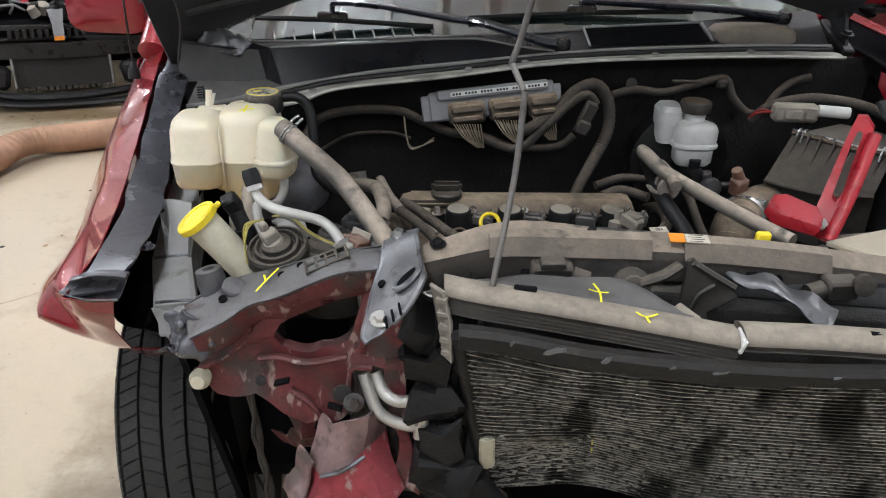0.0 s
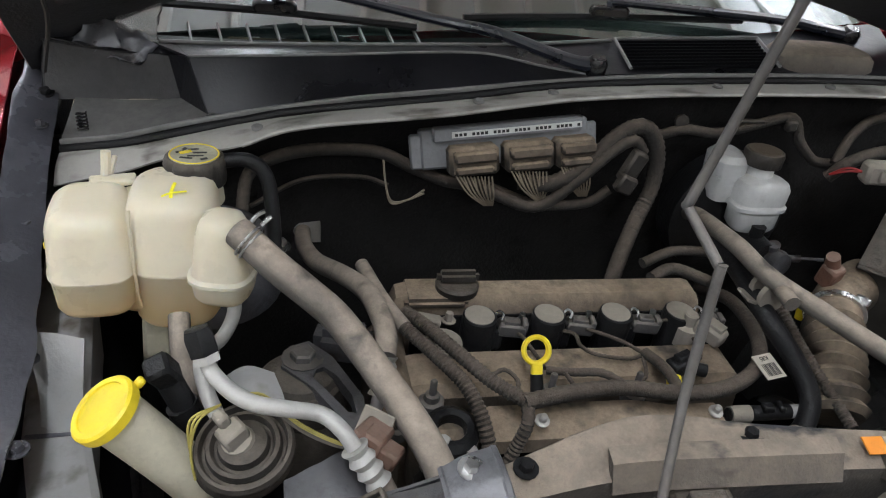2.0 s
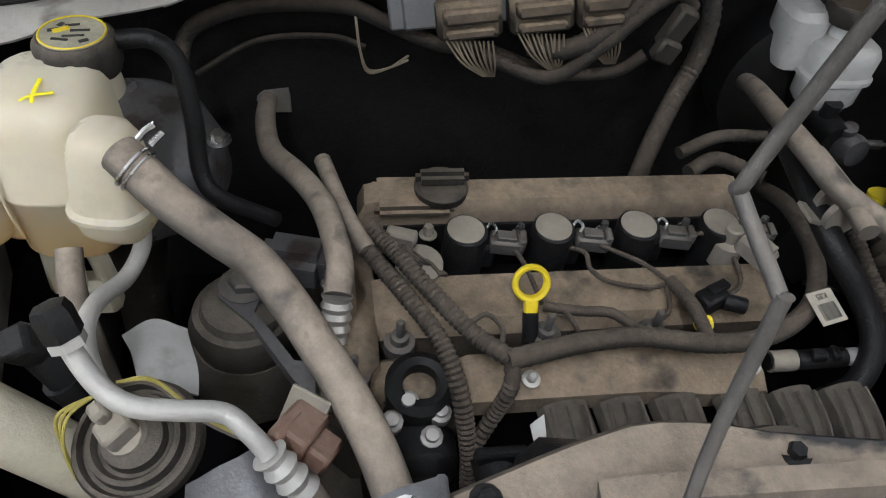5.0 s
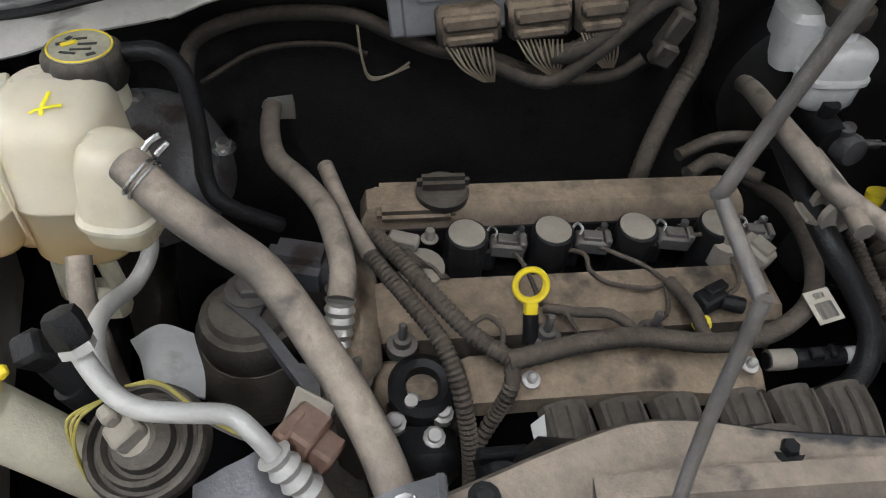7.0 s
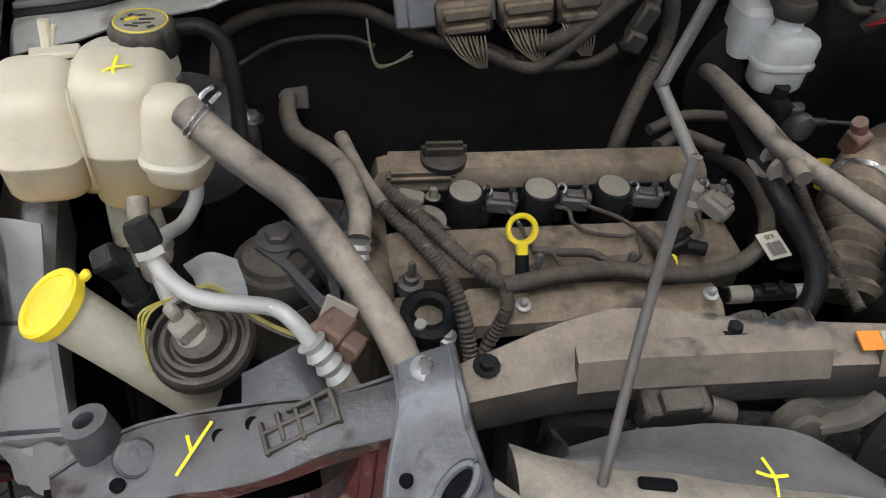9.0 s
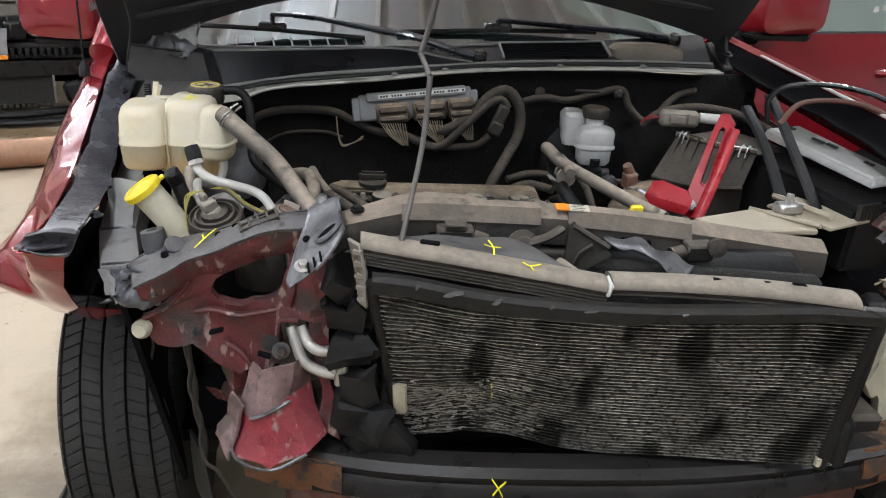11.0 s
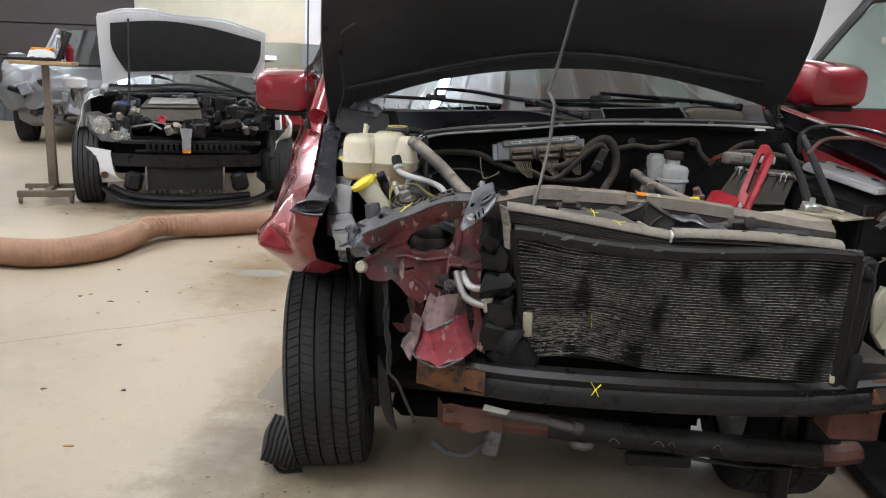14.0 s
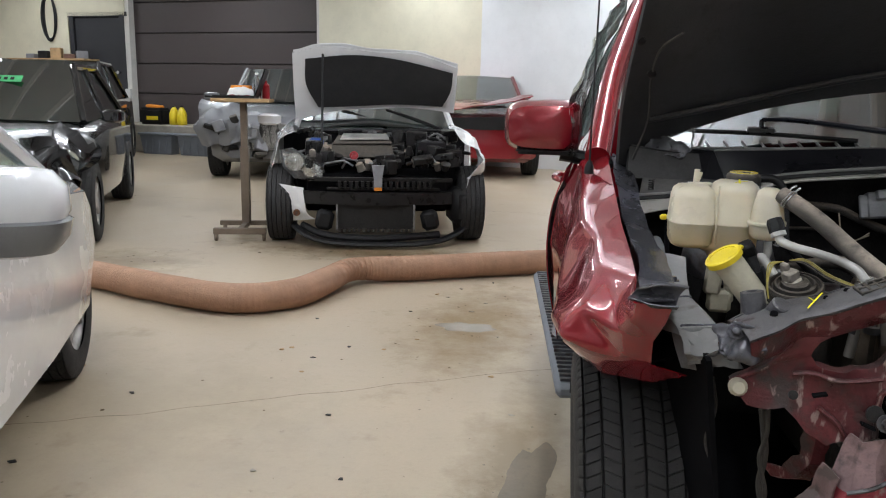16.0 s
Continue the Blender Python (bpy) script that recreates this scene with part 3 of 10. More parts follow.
# ceiling: ribbed white sheet in one mesh
bm = B()
box(bm, ((XW + XE) / 2, (YS + YF) / 2, H + 0.06), (XE - XW, YF - YS, 0.08))
for k in range(int((XE - XW) / 0.45)):
    box(bm, (XW + 0.15 + 0.45 * k, (YS + YF) / 2, H), (0.05, YF - YS, 0.09))
for fc in bm.faces:
    fc.material_index = 1 if fc.calc_center_median().z < H + 0.015 else 0
cl = part("ceiling", bm, "ceiling")
cl.data.materials.append(M["ceiling_rib"])
tagged(cl, "white ribbed metal ceiling", "ceiling", kind="structure")

M["tubes"] = glow("lit_diffuser", (0.90, 0.94, 1.0), 8.4)


def ceiling_light(x, y, length=2.4, watts=110, along_y=True):
    z = H - 0.55
    th = thing("ceiling_light", (x, y, z), "white linear light hung from the ceiling, switched on; outer rows added unseen", "ceiling light", "ceiling lights")
    sx, sy = (0.09, length) if along_y else (length, 0.09)
    part("housing", box(B(), (x, y, z - 0.055), (sx, sy, 0.06), bev=0.008), "trim_w", th)
    part("diffuser", box(B(), (x, y, z - 0.095), (sx - 0.02, sy - 0.02, 0.02)), "tubes", th)
    for k, (share, turn) in enumerate(((0.58, 0), (0.42, 180))):
        d = bpy.data.lights.new("tube_light", "AREA")
        d.shape, d.size, d.size_y, d.energy, d.color = "RECTANGLE", sx, sy, watts * share, (0.90, 0.94, 1.0)
        lamp = new("tube_light", d)
        lamp.matrix_world = pose(x, y, z - 0.12 + 0.13 * k, turn, 0, 0)
    for a in (-0.4, 0.4):
        part("hanger_wire", tube(B(), [(x, y + a * length, z - 0.03), (x, y + a * length, H)], 0.004, 6, 1), "steel", th)


# rows y -6.2 and 11.2 and column x -13.4 are unseen, added for brightness
for x in (-13.4, -9.0, -4.6, -0.9, 3.4):
    for y in (-6.2, -1.8, 2.1, 7.0, 11.2):
        ceiling_light(x, y, 2.2, 118 if y > -3 else 92)

# ---- the red vehicle: wheels, panels, front end ----
suv = thing("damaged_suv", (0.03, 1.3, 0), "red crash-damaged SUV, bumper and headlights gone, hood propped open", "car")


def tyre_mesh(bm, c, axis, R=0.362, w=0.225, seg=78):
    """A tyre with four grooves round and ribs cut by narrow staggered slits."""
    u, v, d = frame_of(axis)
    prof = [(s_, rr, -1, 0.0) for s_, rr in ((-0.50, 0.60), (-0.54, 0.70), (-0.545, 0.80), (-0.53, 0.88), (-0.505, 0.93))]
    prof += [(-0.49, 0.955, 0, 0.0), (-0.465, 0.978, 0, 0.0)]
    edges = (-0.45, -0.285, -0.10, 0.10, 0.285, 0.45)
    for n_, (a, b) in enumerate(zip(edges, edges[1:])):
        top = 0.998 - 0.022 * abs(a + b) ** 2
        ph = (0.0, 0.35, 0.75, 0.15, 0.55)[n_]
        sl = 0.5 if n_ % 2 else -0.5
        prof += [(a + 0.004, 0.958, -1, ph), (a + 0.014, top, 0 if n_ != 2 else -1, ph), ((a + b) / 2, top, 0 if n_ in (0, 4) else -1, ph + sl / 2), (b - 0.014, top, 0, ph + sl), (b - 0.004, 0.958, -1, ph)]
    prof += [(0.465, 0.978, 0, 0.5), (0.49, 0.955, 0, 0.5)]
    prof += [(s_, rr, -1, 0.0) for s_, rr in ((0.505, 0.93), (0.53, 0.88), (0.545, 0.80), (0.54, 0.70), (0.50, 0.60))]
    rows = []
    for k in range(seg):
        for fr, deep in ((0.0, 0), (0.05, 1), (0.11, 1), (0.16, 0), (0.60, 0)):
            row = []
            for s_, rr, cutk, ph in prof:
                a = 2 * math.pi * (k + fr + ph) / seg
                q = rr - (0.011 if deep and cutk == 0 else 0)
                row.append(bm.verts.new(V(c) + d * (s_ * w) + u * (R * q * math.cos(a)) + v * (R * q * math.sin(a))))
            rows.append(row)
    for k in range(len(rows)):
        a, b = rows[k], rows[(k + 1) % len(rows)]
        for j in range(len(prof) - 1):
            bm.faces.new((a[j], a[j + 1], b[j + 1], b[j]))
    return bm


def rim_mesh(bm, c, axis, R=0.218, w=0.19, spokes=5):
    u, v, d = frame_of(axis)
    lathe(bm, V(c) - d * w / 2, d, [(R, 0), (R * 0.93, 0.012), (R * 0.90, w * 0.3), (R * 0.90, w * 0.8), (R * 0.95, w - 0.01), (R, w), (R * 1.02, w), (R * 1.02, 0)], 40, cap=False)
    lathe(bm, V(c) + d * (w * 0.25), d, [(0.07, 0), (0.075, 0.03), (0.03, 0.045)], 20)
    for k in range(spokes):
        a = 2 * math.pi * k / spokes
        e = u * math.cos(a) + v * math.sin(a)
        tube(bm, [V(c) + d * w * 0.3 + e * 0.05, V(c) + d * w * 0.36 + e * 0.12, V(c) + d * w * 0.33 + e * R * 0.93], 0.028, 8, 4, flat=0.6)
    return bm


def wheel(parent, c, axis, R=0.362, w=0.225, rim=True):
    t = part("wheel", tyre_mesh(B(), c, axis, R, w), "rubber", parent, "worn black rubber tyre with ribbed tread")
    if rim:
        part("rim", rim_mesh(B(), c, axis, R * 0.60), "alu", t, "dull silver alloy rim")
        bm = B()
        lathe(bm, V(c) + V(axis) * 0.05, axis, [(0.145, 0), (0.145, 0.02)], 28)
        part("brake_disc", bm, "rust", t, "rusty brake disc")
    return t


wheel(suv, (-0.660, 0.126, 0.419), V((0.994, 0.10, 0.05)).normalized(), R=0.345, w=0.230)
wheel(suv, (0.76, 0.126, 0.419), V((1, 0, 0)), R=0.345)
wheel(suv, (-0.70, 2.80, 0.361), V((1, 0, 0)), R=0.345)
wheel(suv, (0.76, 2.80, 0.361), V((1, 0, 0)), R=0.345)

# crumpled front fender beside the damaged corner: flat facets meeting in sharp folds
fender = [
    [(-0.765, 0.52, 1.215), (-0.835, 0.54, 1.17), (-0.895, 0.56, 1.06), (-0.915, 0.58, 0.92), (-0.905, 0.58, 0.80)],
    [(-0.740, 0.30, 1.165), (-0.815, 0.32, 1.12), (-0.840, 0.34, 1.02), (-0.868, 0.36, 0.91), (-0.860, 0.38, 0.76)],
    [(-0.722, 0.16, 1.122), (-0.800, 0.14, 1.07), (-0.838, 0.15, 1.00), (-0.845, 0.16, 0.90), (-0.838, 0.20, 0.775)],
    [(-0.705, 0.04, 1.090), (-0.760, 0.02, 1.055), (-0.795, 0.03, 0.985), (-0.842, 0.02, 0.905), (-0.820, 0.06, 0.785)],
    [(-0.680, -0.12, 1.060), (-0.738, -0.13, 1.025), (-0.782, -0.12, 0.972), (-0.845, -0.13, 0.905), (-0.775, -0.06, 0.798)],
    [(-0.668, -0.27, 1.038), (-0.700, -0.28, 0.985), (-0.775, -0.23, 0.960), (-0.812, -0.235, 0.895), (-0.720, -0.18, 0.808)],
    [(-0.670, -0.395, 1.024), (-0.672, -0.380, 0.990), (-0.690, -0.33, 0.945), (-0.680, -0.29, 0.885), (-0.620, -0.24, 0.823)],
    [(-0.604, -0.385, 1.015), (-0.612, -0.375, 0.985), (-0.630, -0.345, 0.940), (-0.628, -0.30, 0.880), (-0.560, -0.262, 0.852)],
]


def folded(rows, cuts, thick, small, scale, soft=0):
    """A sheet of flat facets, cut finer and gently dented."""
    bm = patch(B(), rows, 1, 1)
    bmesh.ops.triangulate(bm, faces=bm.faces[:])
    bmesh.ops.subdivide_edges(bm, edges=bm.edges[:], cuts=cuts, use_grid_fill=True)
    for _ in range(soft):
        bmesh.ops.smooth_vert(bm, verts=[v for v in bm.verts if not v.is_boundary], factor=0.5, use_axis_x=True, use_axis_y=True, use_axis_z=True)
    for v in bm.verts:
        v.co += lump(v.co, scale, small) + lump(v.co, scale * 2.7, small * 0.4)
    if thick:
        bmesh.ops.recalc_face_normals(bm, faces=bm.faces)
        bmesh.ops.solidify(bm, geom=bm.faces[:], thickness=thick)
    return bm


fen = part("fender", folded(fender, 6, 0.002, 0.0035, 6, 3), "red", suv, "crumpled glossy red front fender", 40)
bm = B()
arc = []
for x, r in ((-0.672, 0.012), (-0.645, 0.020), (-0.618, 0.024), (-0.592, 0.020)):
    arc.append([(x + 0.01 * math.sin(a), -0.378 + r * math.cos(a), 1.036 + r * math.sin(a)) for a in [radians(q) for q in range(-150, 135, 24)]])
patch(bm, arc, 1, 3, 0.002, lambda p: lump(p, 30, 0.004))
part("curled_tip", bm, "primer", fen, "curled torn tip of the fender")
# torn liner and inner edge strip of the fender
bm = B()
patch(bm, [[(-0.745, 0.50, 1.20), (-0.700, 0.48, 1.185)], [(-0.728, 0.29, 1.16), (-0.672, 0.26, 1.135)], [(-0.700, 0.06, 1.092), (-0.645, 0.06, 1.075)],
           [(-0.672, -0.12, 1.062), (-0.612, -0.12, 1.052)], [(-0.662, -0.27, 1.040), (-0.602, -0.26, 1.040)], [(-0.664, -0.392, 1.026), (-0.604, -0.375, 1.030)]], 4, 7, 0.004, lambda p: lump(p, 15, 0.006))
for q in ((-0.69, 0.27, 1.142), (-0.67, 0.09, 1.082), (-0.62, -0.12, 1.04), (-0.60, -0.24, 1.03)):
    bolt(bm, q, (0, 0, 1), 0.007, 0.008)
part("fender_rail", bm, "primer", fen, "bent dark mounting flange with bolts")
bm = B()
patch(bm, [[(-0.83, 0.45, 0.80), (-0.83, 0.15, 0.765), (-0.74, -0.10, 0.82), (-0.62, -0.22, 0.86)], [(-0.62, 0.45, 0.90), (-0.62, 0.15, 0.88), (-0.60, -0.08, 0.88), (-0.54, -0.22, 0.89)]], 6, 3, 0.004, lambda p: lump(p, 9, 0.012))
# near-black liner paints the shade inside the wheel arch
part("wheel_liner", bm, "void", suv, "torn black wheel arch liner, deepened by painted shade")

# dented doors and body side behind the fender
def door_dent(p):
    k = max(0.0, 1 - abs(p.y - 1.15) / 0.6) * max(0.0, 1 - abs(p.z - 0.85) / 0.45)
    return V((0.075 * k, 0, 0)) + lump(p, 4.5, 0.02 * k)


for y0, y1 in ((0.62, 1.68), (1.70, 2.62)):
    d = part("door", patch(B(), [[(-0.895 + (y0 < 1) * 0.01, y0, 1.14), (-0.945 + (y0 < 1) * 0.015, y0, 1.00), (-0.965 + (y0 < 1) * 0.03, y0, 0.82), (-0.95 + (y0 < 1) * 0.05, y0 + (y0 < 1) * 0.10, 0.56)],
                                 [(-0.905, (y0 + y1) / 2, 1.15), (-0.955, (y0 + y1) / 2, 1.00), (-0.975, (y0 + y1) / 2, 0.80), (-0.96, (y0 + y1) / 2, 0.46)],
                                 [(-0.905, y1, 1.16), (-0.955, y1, 1.00), (-0.975, y1, 0.80), (-0.96, y1, 0.46)]], 6, 8, 0.004, door_dent), "red", suv, "dented glossy red door", 60)
    bm = B()
    tube(bm, [(-0.965, y1 - 0.24, 1.0), (-1.0, y1 - 0.2, 1.005), (-1.0, y1 - 0.1, 1.005), (-0.965, y1 - 0.06, 1.0)], 0.014, 8, 4)
    part("door_handle", bm, "red", d)
part("rear_side", patch(B(), [[(-0.90, 2.64, 1.16), (-0.955, 2.64, 1.0), (-0.975, 2.64, 0.8), (-0.95, 2.64, 0.5)], [(-0.88, 4.3, 1.2), (-0.93, 4.3, 1.0), (-0.94, 4.3, 0.8), (-0.9, 4.3, 0.5)]], 5, 5, 0.004), "red", suv)
bm = B()
box(bm, (-0.947, 1.41, 0.405), (0.14, 1.52, 0.05), (0, 0, 10.3), bev=0.015)
# grey base colour paints the bluish sheen on the step's top
rb = part("running_board", bm, "bin", suv, "black ribbed side step, bluish sheen painted grey")
bm = B()
for k in range(37):
    box(bm, (-0.947 - 0.179 * (k * 0.04 - 0.72), 1.41 + 0.984 * (k * 0.04 - 0.72), 0.434), (0.11, 0.012, 0.010), (0, 0, 10.3))
part("tread_rib", bm, "arm", rb)

# floor pan and cross member under the body, unseen, added to block light from the floor
bm = B()
box(bm, (0.03, 2.45, 0.42), (1.55, 3.5, 0.05), bev=0.01)
for x in (-0.45, 0.50):
    box(bm, (x, 2.4, 0.375), (0.10, 3.3, 0.07), bev=0.01)
part("floor_pan", bm, "black", suv, "dark floor pan")
bm = B()
box(bm, (0.20, 0.22, 0.43), (1.05, 0.46, 0.09), (-2, 0, 0), bev=0.02)
part("cross_member", bm, "black", suv, "dark steel cross member")

# pillars, roof, cabin
def strip(name, pts, w, h, material, label="", parent=suv):
    bm = B()
    path = spline(pts, 5)
    rings = []
    for k, p in enumerate(path):
        t = (path[min(k + 1, len(path) - 1)] - path[max(k - 1, 0)]).normalized()
        s = V((1, 0, 0)) - t * t.x
        s.normalize()
        q = t.cross(s)
        rings.append([p + s * w * a + q * h * b for a, b in [(0.5 * math.cos(radians(22.5 * j)), 0.5 * math.sin(radians(22.5 * j))) for j in range(16)]])
    return part(name, loft(bm, rings), material, parent, label)


strip("pillar", [(-0.785, 0.46, 1.19), (-0.765, 0.80, 1.42), (-0.70, 1.20, 1.66), (-0.66, 1.5, 1.74)], 0.07, 0.07, "red", "red windshield pillar with peeling clear film")
strip("pillar", [(0.80, 0.50, 1.27), (0.79, 0.80, 1.45), (0.73, 1.20, 1.68), (0.69, 1.5, 1.77)], 0.07, 0.07, "red")
for x in (-0.86, 0.90):
    strip("pillar", [(x, 1.70, 1.15), (x * 0.9, 1.72, 1.45), (x * 0.82, 1.74, 1.72)], 0.05, 0.10, "trim_black")
    strip("pillar", [(x, 2.7, 1.15), (x * 0.9, 2.75, 1.45), (x * 0.82, 2.8, 1.72)], 0.05, 0.12, "trim_black")
    strip("roof_rail", [(x * 0.80, 1.35, 1.73), (x * 0.80, 2.4, 1.79), (x * 0.82, 4.1, 1.72)], 0.07, 0.06, "red")
part("roof", patch(B(), [[(-0.68, 1.33, 1.73), (0.02, 1.26, 1.79), (0.71, 1.33, 1.75)], [(-0.70, 2.6, 1.78), (0.02, 2.6, 1.84), (0.73, 2.6, 1.80)], [(-0.68, 4.2, 1.70), (0.02, 4.25, 1.76), (0.71, 4.2, 1.72)]], 6, 6, 0.01), "red", suv, "red roof panel")
part("headliner", patch(B(), [[(-0.64, 1.45, 1.70), (0.02, 1.36, 1.75), (0.67, 1.45, 1.72)], [(-0.66, 2.6, 1.74), (0.02, 2.6, 1.79), (0.69, 2.6, 1.76)], [(-0.64, 4.15, 1.66), (0.02, 4.2, 1.71), (0.67, 4.15, 1.68)]], 4, 4, 0.006), "seat", suv)
part("rear_body", patch(B(), [[(-0.88, 4.3, 1.2), (0.02, 4.4, 1.2), (0.92, 4.3, 1.2)], [(-0.90, 4.3, 0.5), (0.02, 4.4, 0.5), (0.94, 4.3, 0.5)]], 6, 4, 0.01), "red", suv)
part("rear_window", patch(B(), [[(-0.88, 4.3, 1.2), (0.02, 4.4, 1.2), (0.92, 4.3, 1.2)], [(-0.68, 4.2, 1.70), (0.02, 4.27, 1.74), (0.71, 4.2, 1.72)]], 6, 4, 0.004), "side_glass", suv, "tinted glass")
part("body_side", patch(B(), [[(0.91, 1.7, 1.16), (0.985, 1.7, 0.8), (0.96, 1.7, 0.46)], [(0.88, 4.3, 1.2), (0.94, 4.3, 0.8), (0.92, 4.3, 0.5)]], 5, 5, 0.004), "red", suv)
part("cabin_floor", box(B(), (0.02, 2.4, 0.48), (1.7, 3.7, 0.06)), "void", suv)
part("side_window", patch(B(), [[(-0.885, 0.70, 1.17), (-0.885, 1.65, 1.19)], [(-0.82, 1.0, 1.46), (-0.80, 1.65, 1.48)], [(-0.71, 1.30, 1.70), (-0.70, 1.65, 1.72)]], 4, 4, 0.004), "side_glass", suv, "side glass covered with crumpled clear film")
part("side_window", patch(B(), [[(-0.885, 1.75, 1.19), (-0.885, 2.65, 1.19)], [(-0.70, 1.75, 1.72), (-0.70, 2.65, 1.72)]], 4, 4, 0.004), "side_glass", suv)
part("protective_film", patch(B(), [[(-0.855, 0.66, 1.27), (-0.90, 1.15, 1.20), (-0.905, 1.6, 1.20)], [(-0.835, 0.85, 1.44), (-0.84, 1.15, 1.46), (-0.835, 1.6, 1.46)], [(-0.75, 1.15, 1.67), (-0.735, 1.35, 1.71), (-0.735, 1.6, 1.72)]], 10, 10, 0.0, lambda p: lump(p, 9, 0.03) + lump(p, 25, 0.012) + V((-0.02, 0, 0.01))), "film", suv, "crumpled clear protective film over the window", 180)

wind = part("windshield", patch(B(), [[(-0.73, 0.50, 1.215), (-0.35, 0.45, 1.228), (0.02, 0.43, 1.242), (0.40, 0.46, 1.266), (0.77, 0.53, 1.295)],
                                      [(-0.70, 0.90, 1.46), (-0.34, 0.79, 1.485), (0.02, 0.755, 1.50), (0.38, 0.80, 1.50), (0.74, 0.92, 1.485)],
                                      [(-0.66, 1.40, 1.72), (-0.33, 1.27, 1.76), (0.02, 1.22, 1.775), (0.37, 1.28, 1.77), (0.70, 1.42, 1.75)]], 8, 8, 0.006), "glass", suv, "greenish reflective windshield glass")
wind.visible_shadow = False
# dashboard, wheel and seats behind the glass
part("dashboard", patch(B(), [[(-0.74, 0.56, 1.17), (0, 0.54, 1.19), (0.78, 0.58, 1.22)], [(-0.72, 0.95, 1.17), (0, 0.95, 1.20), (0.76, 0.95, 1.22)], [(-0.72, 1.08, 1.02), (0, 1.08, 1.02), (0.76, 1.08, 1.02)]], 6, 5, 0.02), "black", suv, "dark dashboard top")
bm = B()
c, u, v = V((0.40, 1.16, 1.13)), V((1, 0, 0)), V((0, 0.42, 0.9)).normalized()
loop = [c + u * 0.185 * math.cos(2 * math.pi * k / 32) + v * 0.185 * math.sin(2 * math.pi * k / 32) for k in range(33)]
tube(bm, loop, 0.016, 8, 1)
for a in (0.1, math.pi - 0.1, -math.pi / 2):
    tube(bm, [c, c + u * 0.185 * math.cos(a) + v * 0.185 * math.sin(a)], 0.02, 8, 1, flat=0.5)
lathe(bm, c - V((0, 0.02, 0)), (0, -1, 0.4), [(0.06, 0), (0.055, 0.03)], 16)
part("steering_wheel", bm, "black", suv, "black steering wheel")
for x in (-0.36, 0.42):
    bm = B()
    box(bm, (x, 1.75, 0.75), (0.5, 0.5, 0.18), bev=0.06, seg=3), box(bm, (x, 2.02, 1.10), (0.48, 0.16, 0.62), (-12, 0, 0), bev=0.06, seg=3), box(bm, (x, 2.10, 1.50), (0.26, 0.10, 0.18), (-12, 0, 0), bev=0.04, seg=3)
    part("seat", bm, "seat", suv, "dark grey cloth seat")


def side_mirror(c, flip, yaw=0):
    cx, cy, cz = c
    bm = B()
    rings = []
    for y, s in ((0.075, 0.80), (0.055, 0.97), (0.0, 1.0), (-0.05, 0.93), (-0.085, 0.78), (-0.10, 0.45)):
        r = []
        for k in range(24):
            a = 2 * math.pi * k / 24
            ex = math.copysign(abs(math.cos(a)) ** 0.45, math.cos(a)) * 0.125 * s
            ez = math.copysign(abs(math.sin(a)) ** 0.45, math.sin(a)) * 0.084 * s * (1 - 0.12 * flip * math.cos(a))
            r.append(pose(cx, cy, cz, 0, 0, yaw) @ V((ex, y, ez)))
        rings.append(r)
    m = part("side_mirror", loft(bm, rings), "red", suv, "glossy red door mirror housing")
    bm = B()
    q = pose(cx, cy, cz, 0, 0, yaw)
    tube(bm, [q @ V((-flip * 0.06, 0.01, -0.088)), q @ V((-flip * 0.14, 0.02, -0.10)), q @ V((-flip * 0.22, 0.05, -0.115))], 0.038, 10, 4, flat=0.6)
    part("mirror_foot", bm, "black", m, "black plastic foot")
    part("mirror_trim", box(B(), q @ V((-flip * 0.02, -0.005, -0.076)), (0.19, 0.14, 0.022), (0, 0, yaw), bev=0.008, seg=2), "black", m, "black lower trim")
    bm = B()
    box(bm, q @ V((0, 0.078, 0)), (0.19, 0.006, 0.13), (0, 0, yaw), bev=0.002)
    part("mirror_glass", bm, "mirror", m)


side_mirror((-0.980, 0.80, 1.252), -1)
bm = B()
tube(bm, [(-0.80, 0.36, 1.17), (-0.80, 0.37, 1.45), (-0.80, 0.40, 2.0)], 0.0025, 6, 3)
lathe(bm, (-0.80, 0.36, 1.155), (0, 0, 1), [(0.014, 0), (0.012, 0.02), (0.004, 0.035)], 12)
part("antenna", bm, "black", suv, "thin black whip antenna")

# opened front door on the far side, seen from outside
dx, dy = V((0.80, 0.22, 0)).normalized(), V((0.22, -0.80, 0)).normalized()
O = V((0.90, 0.74, 0))


def on_door(a, b, z):
    return O + dx * a + dy * b + V((0, 0, z))


dr = part("front_door", patch(B(), [[on_door(0, 0.0, 1.27), on_door(0, 0.03, 1.12), on_door(0.02, 0.05, 0.85), on_door(0.05, 0.02, 0.42)],
                                    [on_door(0.5, 0.01, 1.275), on_door(0.5, 0.05, 1.12), on_door(0.5, 0.07, 0.85), on_door(0.5, 0.03, 0.42)],
                                    [on_door(0.98, 0.0, 1.28), on_door(0.985, 0.04, 1.12), on_door(0.95, 0.05, 0.85), on_door(0.84, 0.02, 0.42)]], 8, 8, 0.05), "red", suv, "glossy red front door standing open")
bm = B()
tube(bm, [on_door(-0.02, 0.02, 1.26), on_door(0.28, 0.0, 1.62), on_door(0.42, -0.02, 1.70), on_door(0.92, -0.02, 1.72)], 0.018, 6, 5)
tube(bm, [on_door(0.90, 0.0, 1.27), on_door(0.92, -0.02, 1.72)], 0.022, 6, 1)
tube(bm, [on_door(0.0, 0.02, 1.275), on_door(0.98, 0.02, 1.283)], 0.013, 6, 1)
